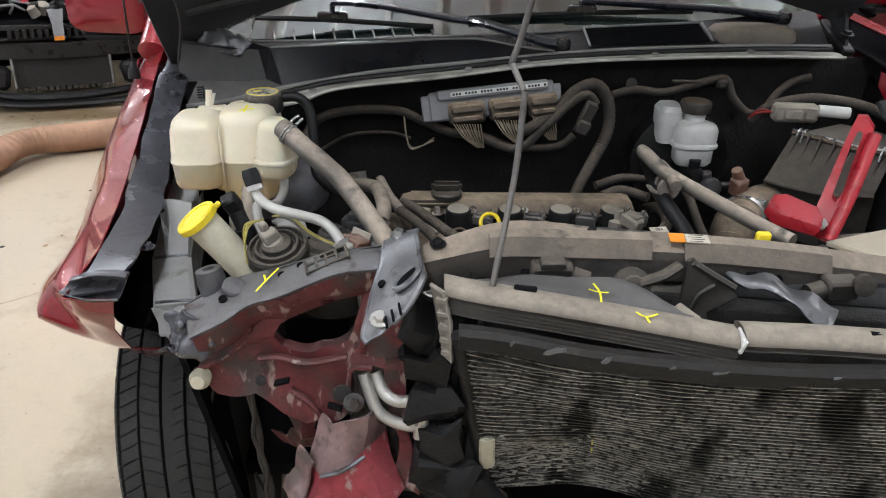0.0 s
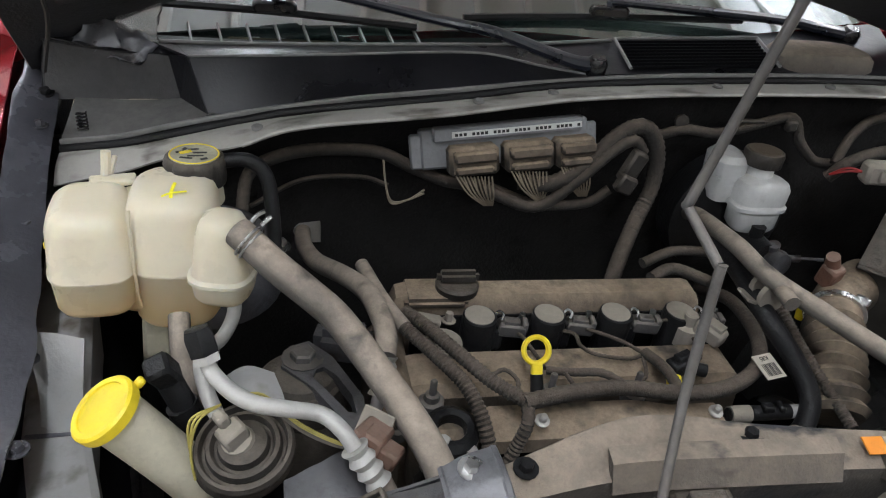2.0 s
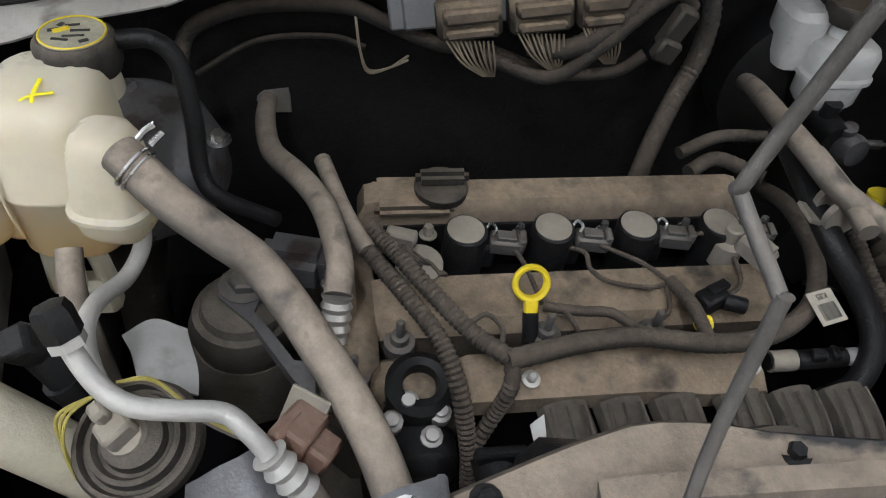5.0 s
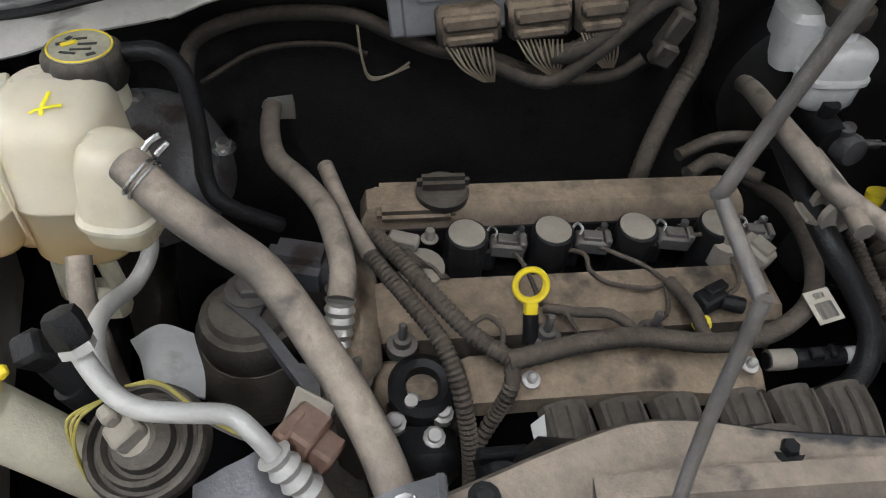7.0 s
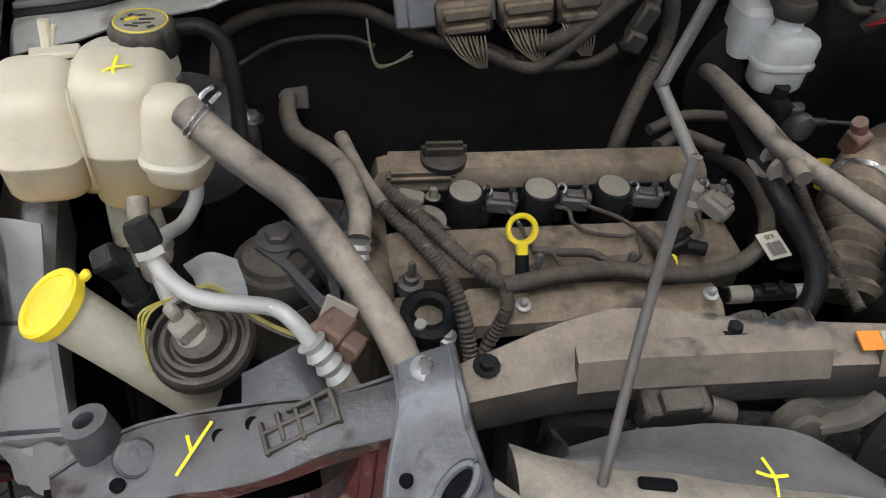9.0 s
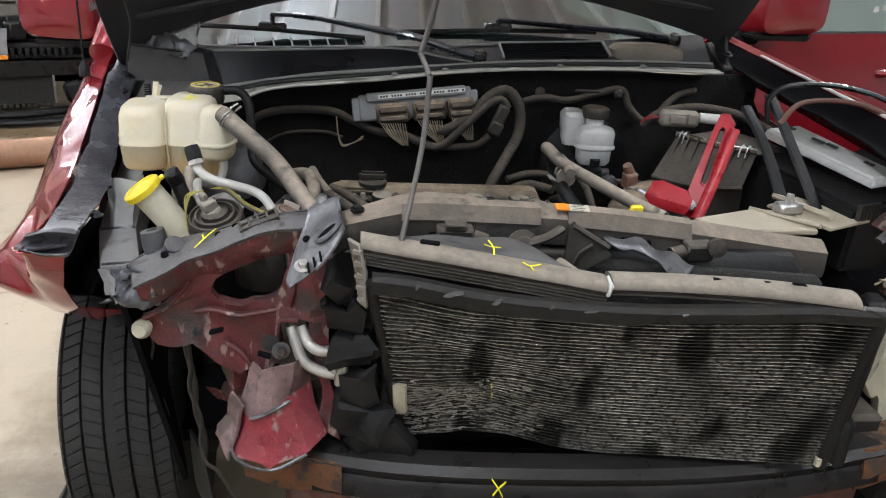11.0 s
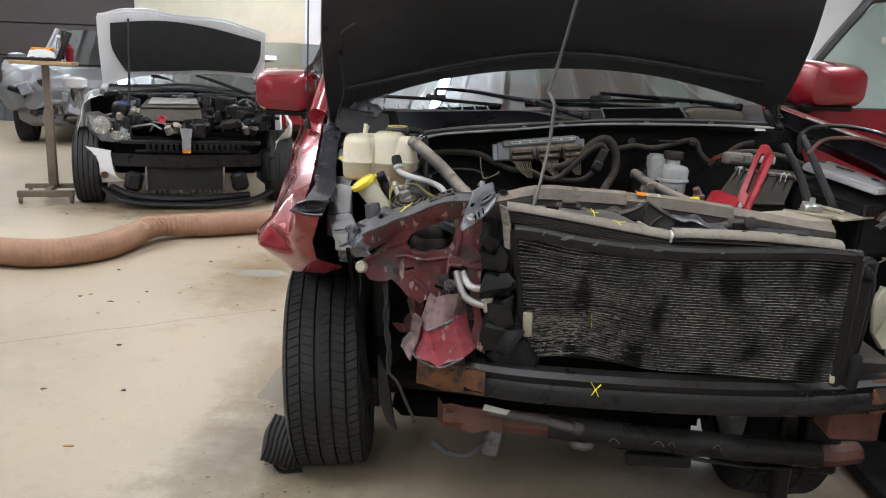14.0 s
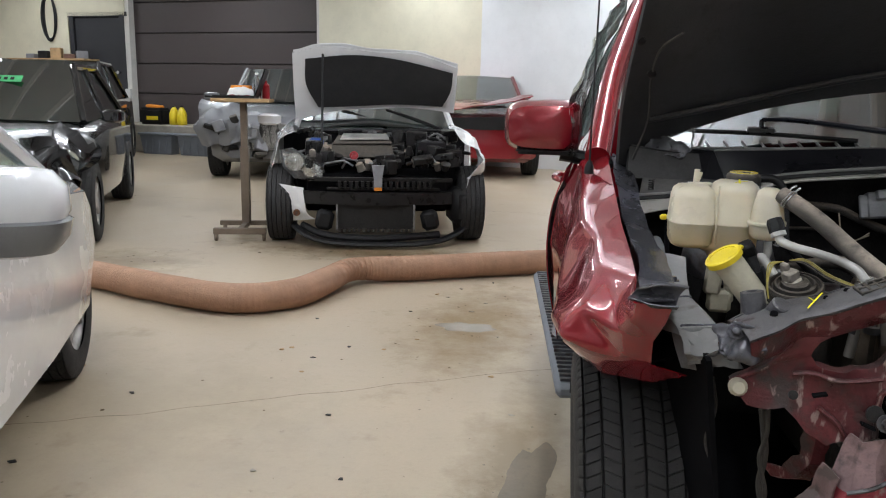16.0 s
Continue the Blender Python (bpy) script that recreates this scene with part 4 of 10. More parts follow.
prism(bm, [on_door(-0.02, 0.02, 1.275), on_door(0.17, 0.02, 1.278), on_door(0.15, 0.01, 1.42)], dy * -0.012)
part("window_trim", bm, "trim_black", dr, "matt black window frame")
g = part("door_glass", patch(B(), [[on_door(0.02, 0.0, 1.27), on_door(0.9, 0.0, 1.275)], [on_door(0.30, -0.015, 1.60), on_door(0.91, -0.015, 1.61)], [on_door(0.42, -0.02, 1.70), on_door(0.92, -0.02, 1.71)]], 5, 5, 0.004), "side_glass", dr, "side glass with white chalk writing")
bm = B()
tube(bm, [on_door(0.60, 0.075, 1.165), on_door(0.63, 0.105, 1.17), on_door(0.78, 0.105, 1.175), on_door(0.81, 0.075, 1.175)], 0.013, 8, 4)
part("door_handle", bm, "red", dr)
bm = B()
lathe(bm, on_door(0.70, 0.055, 1.17), dy, [(0.055, 0), (0.05, 0.004), (0.02, 0.006)], 20)
part("handle_cup", bm, "red_dusty", dr)
part("key_pad", box(B(), on_door(0.69, 0.070, 1.095), (0.10, 0.012, 0.035), (0, 0, 15.4), bev=0.004), "black", dr, "small black keypad")
for k in range(5):
    part("key_pad_button", box(B(), on_door(0.655 + 0.017 * k, 0.079, 1.095), (0.010, 0.004, 0.012), (0, 0, 15.4)), "green", dr)
bm = B()
tube(bm, [on_door(0.02, 0.052, 1.20), on_door(0.5, 0.068, 1.21), on_door(0.98, 0.045, 1.222)], 0.003, 5, 6)
part("pin_stripe", bm, "label", dr)
bm = B()
tube(bm, [on_door(0.97, 0.062, 1.115), on_door(0.935, 0.064, 1.112), on_door(0.928, 0.066, 1.10), on_door(0.915, 0.062, 0.93), on_door(0.935, 0.062, 0.925)], 0.0022, 5, 3)
part("marker_line", bm, "chalk", dr)
for row, (z, a0, n_, s_) in enumerate(((1.545, 0.42, 8, 0.05), (1.36, 0.62, 5, 0.035))):
    for k in range(n_):
        part("chalk_bar", box(B(), on_door(a0 + k * s_ * 1.12, 0.012, z + 0.006 * k), (s_ * 0.62, 0.003, s_ * 0.5), (0, 0, 15.4)), "label", g)
q = on_door(0.095, 0.14, 1.372)
side_mirror((q.x, q.y, q.z), 1, 8)

# far front fender, seen along its top
bm = B()
ridge = [(0.868, 0.70, 1.300), (0.885, 0.36, 1.270), (0.902, 0.02, 1.240), (0.913, -0.26, 1.216), (0.918, -0.47, 1.164)]
patch(bm, [[V(p) + V((-0.022, 0, -0.004)), V(p), V(p) + V((0.034, 0.02, -0.10))] for p in ridge], 6, 7, 0.003)
part("fender", bm, "red", suv, "glossy red front fender, folded along its top edge")
bm = B()
patch(bm, [[(0.925, 0.02, 1.10), (0.93, 0.3, 1.1), (0.92, 0.7, 1.15)], [(0.93, 0.02, 0.85), (0.94, 0.35, 0.80), (0.93, 0.7, 0.6)]], 4, 4, 0.003)
part("fender_side", bm, "red", suv)
part("fender_channel", patch(B(), [[V(p) + V((-0.095, 0, -0.030)), V(p) + V((-0.060, 0, -0.038)), V(p) + V((-0.018, 0, -0.008))] for p in ridge], 4, 5, 0.004, lambda p: lump(p, 14, 0.006)), "void", suv, "black inner channel along the fender")
# pale tube paints the bright highlight beside the dark channel
part("edge_highlight", tube(B(), [V(p) + V((-0.020, 0, 0.0)) for p in ridge[1:]], 0.0035, 7, 8), "label", suv, "pale highlight painted along the fender edge")

# hood, propped open
hood = [[(-0.735, 0.43, 1.155), (-0.655, 0.43, 1.235), (-0.38, 0.43, 1.34), (-0.01, 0.43, 1.398), (0.36, 0.43, 1.392), (0.72, 0.43, 1.315), (0.79, 0.43, 1.27)],
        [(-0.725, 0.24, 1.36), (-0.65, 0.24, 1.41), (-0.38, 0.25, 1.49), (-0.01, 0.255, 1.53), (0.36, 0.25, 1.52), (0.70, 0.24, 1.46), (0.775, 0.24, 1.43)],
        [(-0.69, 0.05, 1.56), (-0.62, 0.06, 1.59), (-0.38, 0.08, 1.65), (0.0, 0.09, 1.68), (0.38, 0.08, 1.67), (0.67, 0.06, 1.62), (0.735, 0.05, 1.60)],
        [(-0.62, -0.18, 1.95), (-0.55, -0.17, 1.97), (-0.35, -0.15, 2.0), (0.0, -0.14, 2.02), (0.38, -0.15, 2.02), (0.60, -0.17, 2.0), (0.68, -0.18, 1.98)],
        [(-0.52, -0.44, 2.13), (-0.45, -0.44, 2.15), (-0.30, -0.44, 2.17), (0.0, -0.44, 2.19), (0.35, -0.44, 2.19), (0.50, -0.44, 2.17), (0.58, -0.45, 2.16)]]
hd = part("hood", patch(B(), hood, 5, 7, 0.012), "hood_in", suv, "open hood with black underside and stamped ribs", 50)
bm = B()
lift = V((0, 0.012, 0.016))
patch(bm, [[V(p) + lift for p in r] for r in hood], 5, 6, 0.002)
part("outer_skin", bm, "red", hd, "red painted outer skin")
bm = B()
for a, b in (((-0.66, 0.34, 1.30), (0.70, 0.34, 1.38)), ((-0.60, 0.0, 1.65), (0.64, 0.0, 1.70))):
    tube(bm, [a, (V(a) + V(b)) / 2 + V((0, 0, 0.10)), b], 0.016, 8, 6, flat=0.5)
part("hood_rib", bm, "hood_in", hd)
for q in ((-0.69, 0.12, 1.49), (-0.66, 0.20, 1.42), (-0.655, 0.02, 1.60), (-0.40, 0.16, 1.575), (0.30, 0.165, 1.605), (-0.20, 0.0, 1.73), (0.25, 0.0, 1.745)):
    part("hood_clip", lathe(B(), V(q) + V((0, -0.012, -0.006)), (0, -0.8, -0.6), [(0.011, 0), (0.011, 0.004), (0.006, 0.007)], 14), "black", hd)
part("hood_wire", tube(B(), [(-0.69, 0.33, 1.20), (-0.66, 0.28, 1.30), (-0.66, 0.20, 1.40), (-0.645, 0.13, 1.465), (-0.60, 0.11, 1.50)], 0.0035, 6, 5), "wire", hd, "thin washer hose along the hood edge")
for x, z in ((-0.30, 1.665), (0.42, 1.685), (0.05, 1.62)):
    part("hood_slot", box(B(), (x, 0.035, z - 0.01), (0.055, 0.02, 0.012), (-40, 0, 0), bev=0.003), "void", hd)
# prop rod and hood hinge straps
bm = B()
tube(bm, [(-0.078, -0.472, 1.080), (-0.0775, -0.469, 1.090), (-0.049, -0.403, 1.209), (-0.0395, -0.381, 1.312), (-0.0395, -0.377, 1.318), (-0.051, -0.338, 1.343), (-0.0515, -0.336, 1.350), (-0.038, -0.333, 1.394), (-0.004, -0.340, 1.553), (0.035, -0.338, 1.75), (0.085, -0.335, 2.02)], 0.0042, 12, 4)
part("prop_rod", bm, "rod", suv, "kinked grey steel hood prop rod")
for x, z in ((-0.70, 1.13), (0.77, 1.24)):
    bm = B()
    box(bm, (x, 0.40, z), (0.03, 0.14, 0.05), (20, 0, 0), bev=0.004), box(bm, (x, 0.40, z + 0.08), (0.012, 0.04, 0.20), (-25, 0, 0), bev=0.003)
    bolt(bm, (x, 0.35, z + 0.03), (0, -0.3, 1), 0.008, 0.008)
    part("hood_hinge", bm, "black", suv, "black steel hood hinge")

# cowl: bare flange, seal groove, black plastic panel with a raised front and a corner tray
low = [(-0.668, 0.250, 1.066), (-0.580, 0.250, 1.089), (-0.510, 0.250, 1.112), (-0.414, 0.250, 1.133), (-0.330, 0.252, 1.161), (-0.120, 0.262, 1.183), (0.050, 0.280, 1.203), (0.190, 0.284, 1.215), (0.326, 0.286, 1.221), (0.530, 0.288, 1.227), (0.720, 0.290, 1.226)]
upp = [(-0.668, 0.262, 1.105), (-0.580, 0.262, 1.117), (-0.510, 0.262, 1.133), (-0.414, 0.263, 1.156), (-0.330, 0.265, 1.173), (-0.120, 0.276, 1.195), (0.050, 0.298, 1.212), (0.190, 0.300, 1.224), (0.326, 0.302, 1.231), (0.530, 0.304, 1.239), (0.720, 0.304, 1.241)]
edge = [(-0.668, 0.272, 1.117), (-0.590, 0.272, 1.127), (-0.510, 0.272, 1.147), (-0.414, 0.273, 1.168), (-0.271, 0.277, 1.192), (-0.120, 0.288, 1.207), (0.056, 0.308, 1.222), (0.190, 0.310, 1.234), (0.328, 0.312, 1.242), (0.540, 0.314, 1.249), (0.720, 0.314, 1.250)]
rise = [(-0.493, 0.335, 1.229), (-0.400, 0.335, 1.234), (-0.271, 0.338, 1.241), (-0.120, 0.346, 1.249), (-0.035, 0.352, 1.248), (0.050, 0.348, 1.234), (0.125, 0.330, 1.229)]
back = [(-0.70, 0.43, 1.226), (-0.552, 0.405, 1.227), (-0.383, 0.402, 1.231), (-0.103, 0.405, 1.243), (0.02, 0.41, 1.248), (0.196, 0.43, 1.258), (0.44, 0.445, 1.276), (0.60, 0.46, 1.292), (0.76, 0.50, 1.300)]
front = rise + [(0.190, 0.322, 1.236), (0.328, 0.324, 1.244), (0.540, 0.326, 1.251), (0.720, 0.326, 1.252)]
cw = part("cowl", patch(B(), [front, [back[1]] + [V(back[2]).lerp(V(back[1]), 0.2)] + [(-0.271, 0.403, 1.236), back[3], (-0.035, 0.408, 1.246), (0.05, 0.414, 1.250), (0.125, 0.42, 1.254), back[5], (0.328, 0.438, 1.268), (0.54, 0.452, 1.285), back[8]]], 4, 5, 0.004), "cowl", suv, "black plastic cowl panel under the windshield")
part("raised_front", patch(B(), [[V(p) + V((0, 0.006, 0.001)) for p in ((-0.463, 0.279, 1.158), (-0.400, 0.276, 1.171), edge[4], edge[5], (-0.035, 0.298, 1.214), (0.050, 0.308, 1.222), (0.120, 0.311, 1.228))], rise], 4, 3, 0.003), "cowl", cw, "smooth black raised cowl front")
part("corner_tray", patch(B(), [[edge[0], edge[1], (-0.510, 0.274, 1.147), (-0.455, 0.284, 1.163)], [(-0.661, 0.36, 1.154), (-0.608, 0.36, 1.150), (-0.545, 0.36, 1.152), (-0.508, 0.36, 1.156)]], 4, 5, 0.003), "cowl_dusty", cw, "dusty black tray at the cowl corner")
part("tray_wall", patch(B(), [[(-0.70, 0.35, 1.150), (-0.608, 0.361, 1.150), (-0.545, 0.361, 1.152), (-0.509, 0.358, 1.156)], [(-0.70, 0.38, 1.236), (-0.607, 0.375, 1.222), (-0.545, 0.374, 1.218), (-0.522, 0.372, 1.218)]], 4, 4, 0.003), "cowl_dusty", cw, "dusty black tray wall")
part("tray_wall", patch(B(), [[(-0.509, 0.360, 1.156), (-0.463, 0.286, 1.160)], [(-0.524, 0.374, 1.218), (-0.494, 0.336, 1.229)]], 3, 3, 0.003), "cowl", cw)
part("cowl_ledge", patch(B(), [[(-0.72, 0.375, 1.236), (-0.607, 0.373, 1.222), (-0.523, 0.371, 1.218), (-0.494, 0.337, 1.229)], [back[0], (-0.62, 0.415, 1.227), back[1], (-0.52, 0.405, 1.229)]], 4, 4, 0.003), "cowl", cw)
part("tray_spring", tube(B(), [V((-0.640, 0.292, 1.128)) + V((0.007 * math.cos(k * 0.7), 0.007 * math.sin(k * 0.7), 0.0006 * k)) for k in range(46)], 0.0014, 5, 1), "black_gloss", cw, "small black coil spring")
part("edge_line", tube(B(), edge, 0.0032, 7, 8, flat=1.4), "cowl_edge", cw, "pale dusty cowl edge")
part("edge_line", tube(B(), [V(p) + V((0, -0.001, 0.001)) for p in rise], 0.0022, 6, 8), "cowl_edge", cw)
part("edge_line", tube(B(), [V(p) + V((0, -0.004, 0.003)) for p in back[1:6]], 0.0030, 6, 8), "cowl_edge", cw)
part("rubber_seal", tube(B(), [V(p) + V((0, 0.005, 0.003)) for p in upp], 0.0065, 8, 8), "black", cw, "black rubber seal in the cowl groove")
low = [V(p) + V((0, -0.042, 0.0135)) for p in low]
mid = [V(a).lerp(V(b), 0.55) + V((0, -0.002, 0.003)) for a, b in zip(low, upp)]
part("cowl_flange", patch(B(), [upp, mid, low], 4, 3, 0.003, lambda p: lump(p, 14, 0.002)), "flange", cw, "dusty bare grey pinch flange")
part("flange_lip", tube(B(), [V(p) + V((0, -0.001, 0)) for p in low[3:]], 0.0036, 7, 8), "flange", cw)
for k, f in ((3, 0.25), (5, 0.3), (6, 0.0), (8, 0.0), (9, 0.0)):
    q = V(mid[k]).lerp(V(mid[k + 1]), f)
    part("cowl_clip", lathe(B(), q, (0, -0.15, 1), [(0.0085, -0.001), (0.0085, 0.003), (0.006, 0.0045), (0.002, 0.0035)], 14), "cowl_edge", cw)
bm = B()
for j in range(8):
    for k in range(34):
        x, y = 0.205 + 0.0075 * k, 0.338 + 0.0095 * j
        box(bm, (x, y, 1.240 + 0.26 * (y - 0.33) + 0.055 * (x - 0.2)), (0.0024, 0.0095, 0.004))
for j in range(9):
    y = 0.333 + 0.0095 * j
    box(bm, (0.329, y, 1.242 + 0.26 * (y - 0.33) + 0.0071), (0.258, 0.0026, 0.005), (0, -3.1, 0))
part("cowl_grille", bm, "void", cw, "fine black air intake mesh")
bm = B()
for a, b in (((0.198, 0.330), (0.198, 0.418)), ((0.198, 0.418), (0.465, 0.418)), ((0.465, 0.330), (0.465, 0.418))):
    tube(bm, [(x, y, 1.243 + 0.26 * (y - 0.33) + 0.055 * (x - 0.2)) for x, y in (a, b)], 0.003, 6, 1)
part("grille_frame", bm, "cowl_edge", cw)
bm = B()
loft(bm, [[V((0.565 + 0.095 * math.copysign(abs(math.cos(a)) ** 0.6, math.cos(a)) * s_, 0.375 + 0.055 * math.copysign(abs(math.sin(a)) ** 0.6, math.sin(a)) * s_, 1.250 + h)) for a in [2 * math.pi * k / 28 for k in range(28)]] for s_, h in ((1, 0), (0.97, 0.020), (0.86, 0.030), (0.6, 0.034))])
part("cowl_cap", bm, "beam", cw, "dusty raised cowl cover")
for k in range(9):
    part("cowl_rib", box(B(), (-0.50 + 0.045 * k, 0.432, 1.236 + 0.001 * k), (0.003, 0.05, 0.006), (18, 0, 12)), "cowl_edge", cw)
# torn silver hinge cover and clear wrap on the cowl corner
bm = B()
patch(bm, [[(-0.655, 0.375, 1.215), (-0.60, 0.372, 1.208), (-0.548, 0.375, 1.214)], [(-0.650, 0.392, 1.240), (-0.60, 0.388, 1.232), (-0.545, 0.388, 1.226)], [(-0.642, 0.41, 1.262), (-0.60, 0.41, 1.252), (-0.555, 0.405, 1.236)]], 6, 6, 0.0015, lambda p: lump(p, 30, 0.016) + lump(p, 80, 0.006))
part("hinge_cover", bm, "bracket", cw, "crumpled torn silver hinge cover", 180)
bm = B()
patch(bm, [[(-0.600, 0.395, 1.228), (-0.572, 0.390, 1.222), (-0.545, 0.395, 1.228)], [(-0.602, 0.41, 1.262), (-0.570, 0.405, 1.262), (-0.535, 0.41, 1.265)], [(-0.596, 0.43, 1.30), (-0.565, 0.428, 1.302), (-0.528, 0.43, 1.302)]], 6, 6, 0.0015, lambda p: lump(p, 25, 0.014) + lump(p, 70, 0.005))
part("clear_wrap", bm, "film", cw, "crumpled clear plastic wrap", 180)


def wiper(arm_pts, blade0, blade1):
    pivot, tip = V(arm_pts[0]), V(arm_pts[-1])
    bm = B()
    tube(bm, arm_pts, 0.017, 10, 6, flat=0.7, r_end=0.009)
    w = part("wiper", bm, "wiper", suv, "blue-black windshield wiper arm")
    part("pivot_cap", lathe(B(), pivot - V((0, 0, 0.012)), (0, -0.3, 1), [(0.018, 0), (0.018, 0.02), (0.012, 0.028)], 14), "black_gloss", w)
    bm = B()
    tube(bm, [V(blade0), (V(blade0) + V(blade1)) / 2 + V((0, 0, 0.004)), V(blade1)], 0.008, 6, 6, flat=0.8)
    part("wiper_blade", bm, "black", w)
    part("blade_clip", box(B(), (V(blade0) + V(blade1)) / 2 + V((0, 0, 0.012)), (0.07, 0.022, 0.02), bev=0.005), "black_gloss", w)
    part("blade_hook", tube(B(), [tip, tip.lerp((V(blade0) + V(blade1)) / 2 + V((0, 0, 0.012)), 0.6), (V(blade0) + V(blade1)) / 2 + V((0, 0, 0.012))], 0.006, 8, 3), "wiper", w)


wiper([(0.138, 0.335, 1.244), (0.100, 0.338, 1.247), (0.050, 0.346, 1.260), (-0.030, 0.366, 1.280), (-0.110, 0.385, 1.288), (-0.28, 0.44, 1.305), (-0.37, 0.46, 1.305)], (-0.60, 0.475, 1.270), (-0.14, 0.452, 1.258))
wiper([(0.66, 0.44, 1.290), (0.60, 0.452, 1.296), (0.527, 0.470, 1.302), (0.331, 0.472, 1.310), (0.199, 0.472, 1.315)], (-0.06, 0.462, 1.276), (0.46, 0.475, 1.296))

# ---- front end metal ----
# grey apron beam beside the reservoir
bm = B()
loft(bm, [[V((x + a, y - 0.12 * a, z + b)) for a, b in ((-0.036, -0.006), (-0.030, 0.0), (0.026, 0.010), (0.034, 0.006), (0.036, -dp), (-0.036, -dp))] for x, y, z, dp in ((-0.645, 0.20, 1.02, 0.07), (-0.618, 0.0, 0.995, 0.07), (-0.592, -0.165, 0.974, 0.06), (-0.570, -0.235, 0.968, 0.04), (-0.549, -0.303, 0.958, 0.014))])
ap = part("inner_apron", bm, "apron", suv, "bare grey inner fender beam")
for x, y, z in ((-0.590, -0.170, 0.978), (-0.551, -0.296, 0.963)):
    part("beam_seam", box(B(), (x, y, z), (0.066, 0.005, 0.008), (3, -8, -7), bev=0.002), "primer", ap)
part("apron_face", patch(B(), [[(-0.628, -0.08, 1.045), (-0.600, -0.085, 1.050), (-0.572, -0.09, 1.045)], [(-0.612, -0.15, 0.985), (-0.588, -0.16, 0.988), (-0.560, -0.17, 0.985)], [(-0.592, -0.22, 0.915), (-0.565, -0.232, 0.920), (-0.538, -0.24, 0.915)], [(-0.572, -0.262, 0.868), (-0.548, -0.272, 0.870), (-0.525, -0.28, 0.872)]], 5, 5, 0.003, lambda p: lump(p, 16, 0.006)), "apron", ap, "bare dented grey sheet", 50)
part("apron_end", folded([[(-0.582, -0.302, 0.956), (-0.548, -0.312, 0.965), (-0.515, -0.318, 0.968)], [(-0.580, -0.312, 0.918), (-0.545, -0.332, 0.925), (-0.508, -0.335, 0.935)], [(-0.556, -0.300, 0.888), (-0.52, -0.325, 0.895), (-0.480, -0.335, 0.905)]], 3, 0.004, 0.014, 20), "apron", ap, "crumpled dirty end of the beam", 22)

# inner fender wall and floor of the bay, deep shade painted as black
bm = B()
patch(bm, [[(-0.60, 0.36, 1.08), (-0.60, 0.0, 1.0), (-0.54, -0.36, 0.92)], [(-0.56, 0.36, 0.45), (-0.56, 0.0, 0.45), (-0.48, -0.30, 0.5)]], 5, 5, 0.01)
part("inner_fender", bm, "void", suv, "inner fender wall, bay shade painted black")
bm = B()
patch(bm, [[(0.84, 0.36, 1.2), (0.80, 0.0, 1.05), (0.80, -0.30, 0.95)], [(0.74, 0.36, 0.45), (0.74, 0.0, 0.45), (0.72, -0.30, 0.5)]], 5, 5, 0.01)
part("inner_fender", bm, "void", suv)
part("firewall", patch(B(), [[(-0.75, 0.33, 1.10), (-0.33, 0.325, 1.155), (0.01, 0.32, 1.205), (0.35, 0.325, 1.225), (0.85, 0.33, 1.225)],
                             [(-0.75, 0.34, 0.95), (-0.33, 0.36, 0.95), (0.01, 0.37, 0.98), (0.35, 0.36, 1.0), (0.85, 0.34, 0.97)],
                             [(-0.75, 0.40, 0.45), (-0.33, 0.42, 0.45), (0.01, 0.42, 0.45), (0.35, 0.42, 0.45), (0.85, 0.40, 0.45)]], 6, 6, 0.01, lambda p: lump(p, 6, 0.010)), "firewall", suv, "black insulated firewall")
part("bay_tray", box(B(), (0.08, 0.12, 0.50), (1.3, 0.55, 0.03)), "void", suv, "undertray, bay shade painted black")

# grey arm from the fender corner to the front beam
arm_rear = [(-0.512, -0.372, 0.998), (-0.479, -0.361, 1.016), (-0.439, -0.350, 1.031), (-0.372, -0.354, 1.052), (-0.320, -0.368, 1.076), (-0.268, -0.375, 1.090), (-0.19, -0.352, 1.092)]
arm_front = [(-0.487, -0.442, 0.991), (-0.451, -0.438, 1.010), (-0.415, -0.412, 1.025), (-0.373, -0.418, 1.042), (-0.325, -0.424, 1.065), (-0.280, -0.420, 1.080), (-0.20, -0.402, 1.085)]
arm_mid = [V(a).lerp(V(b), 0.5) + V((0, 0, 0.006)) for a, b in zip(arm_rear, arm_front)]
arm = part("upper_arm", patch(B(), [arm_rear, arm_mid, arm_front, [V(p) + V((0.002, 0.001, -0.007)) for p in arm_front]], 5, 4, 0.003, lambda p: lump(p, 20, 0.003)), "arm", suv, "scuffed grey steel arm of the front support")
part("arm_skirt", patch(B(), [[V(p) + V((0.002, 0.002, -0.006)) for p in arm_front], [V(p) + V((0.005, 0.012, -0.032)) for p in arm_front], [V(p) + V((0.010, 0.026, -0.052)) for p in arm_front]], 4, 4, 0.003, lambda p: lump(p, 18, 0.005)), "red_dusty", arm, "red-brown folded lower side")
part("arm_flange", patch(B(), [[V(p) + V((0, 0.002, 0.001)) for p in arm_rear], [V(p) + V((0.002, 0.006, -0.030)) for p in arm_rear]], 5, 3, 0.003), "arm", arm)
for q, ax_ in (((-0.438, -0.372, 1.034), (0, -0.5, 1)), ((-0.447, -0.398, 1.025), (0, -0.5, 1)), ((-0.366, -0.378, 1.052), (0, -0.4, 1)), ((-0.338, -0.380, 1.068), (0, -0.3, 1))):
    part("arm_hole", lathe(B(), q, ax_, [(0.0065, -0.004), (0.006, 0.004), (0.003, 0.003)], 14), "void", arm)
clip_place = pose(-0.298, -0.392, 1.079, 8, -20, 12)
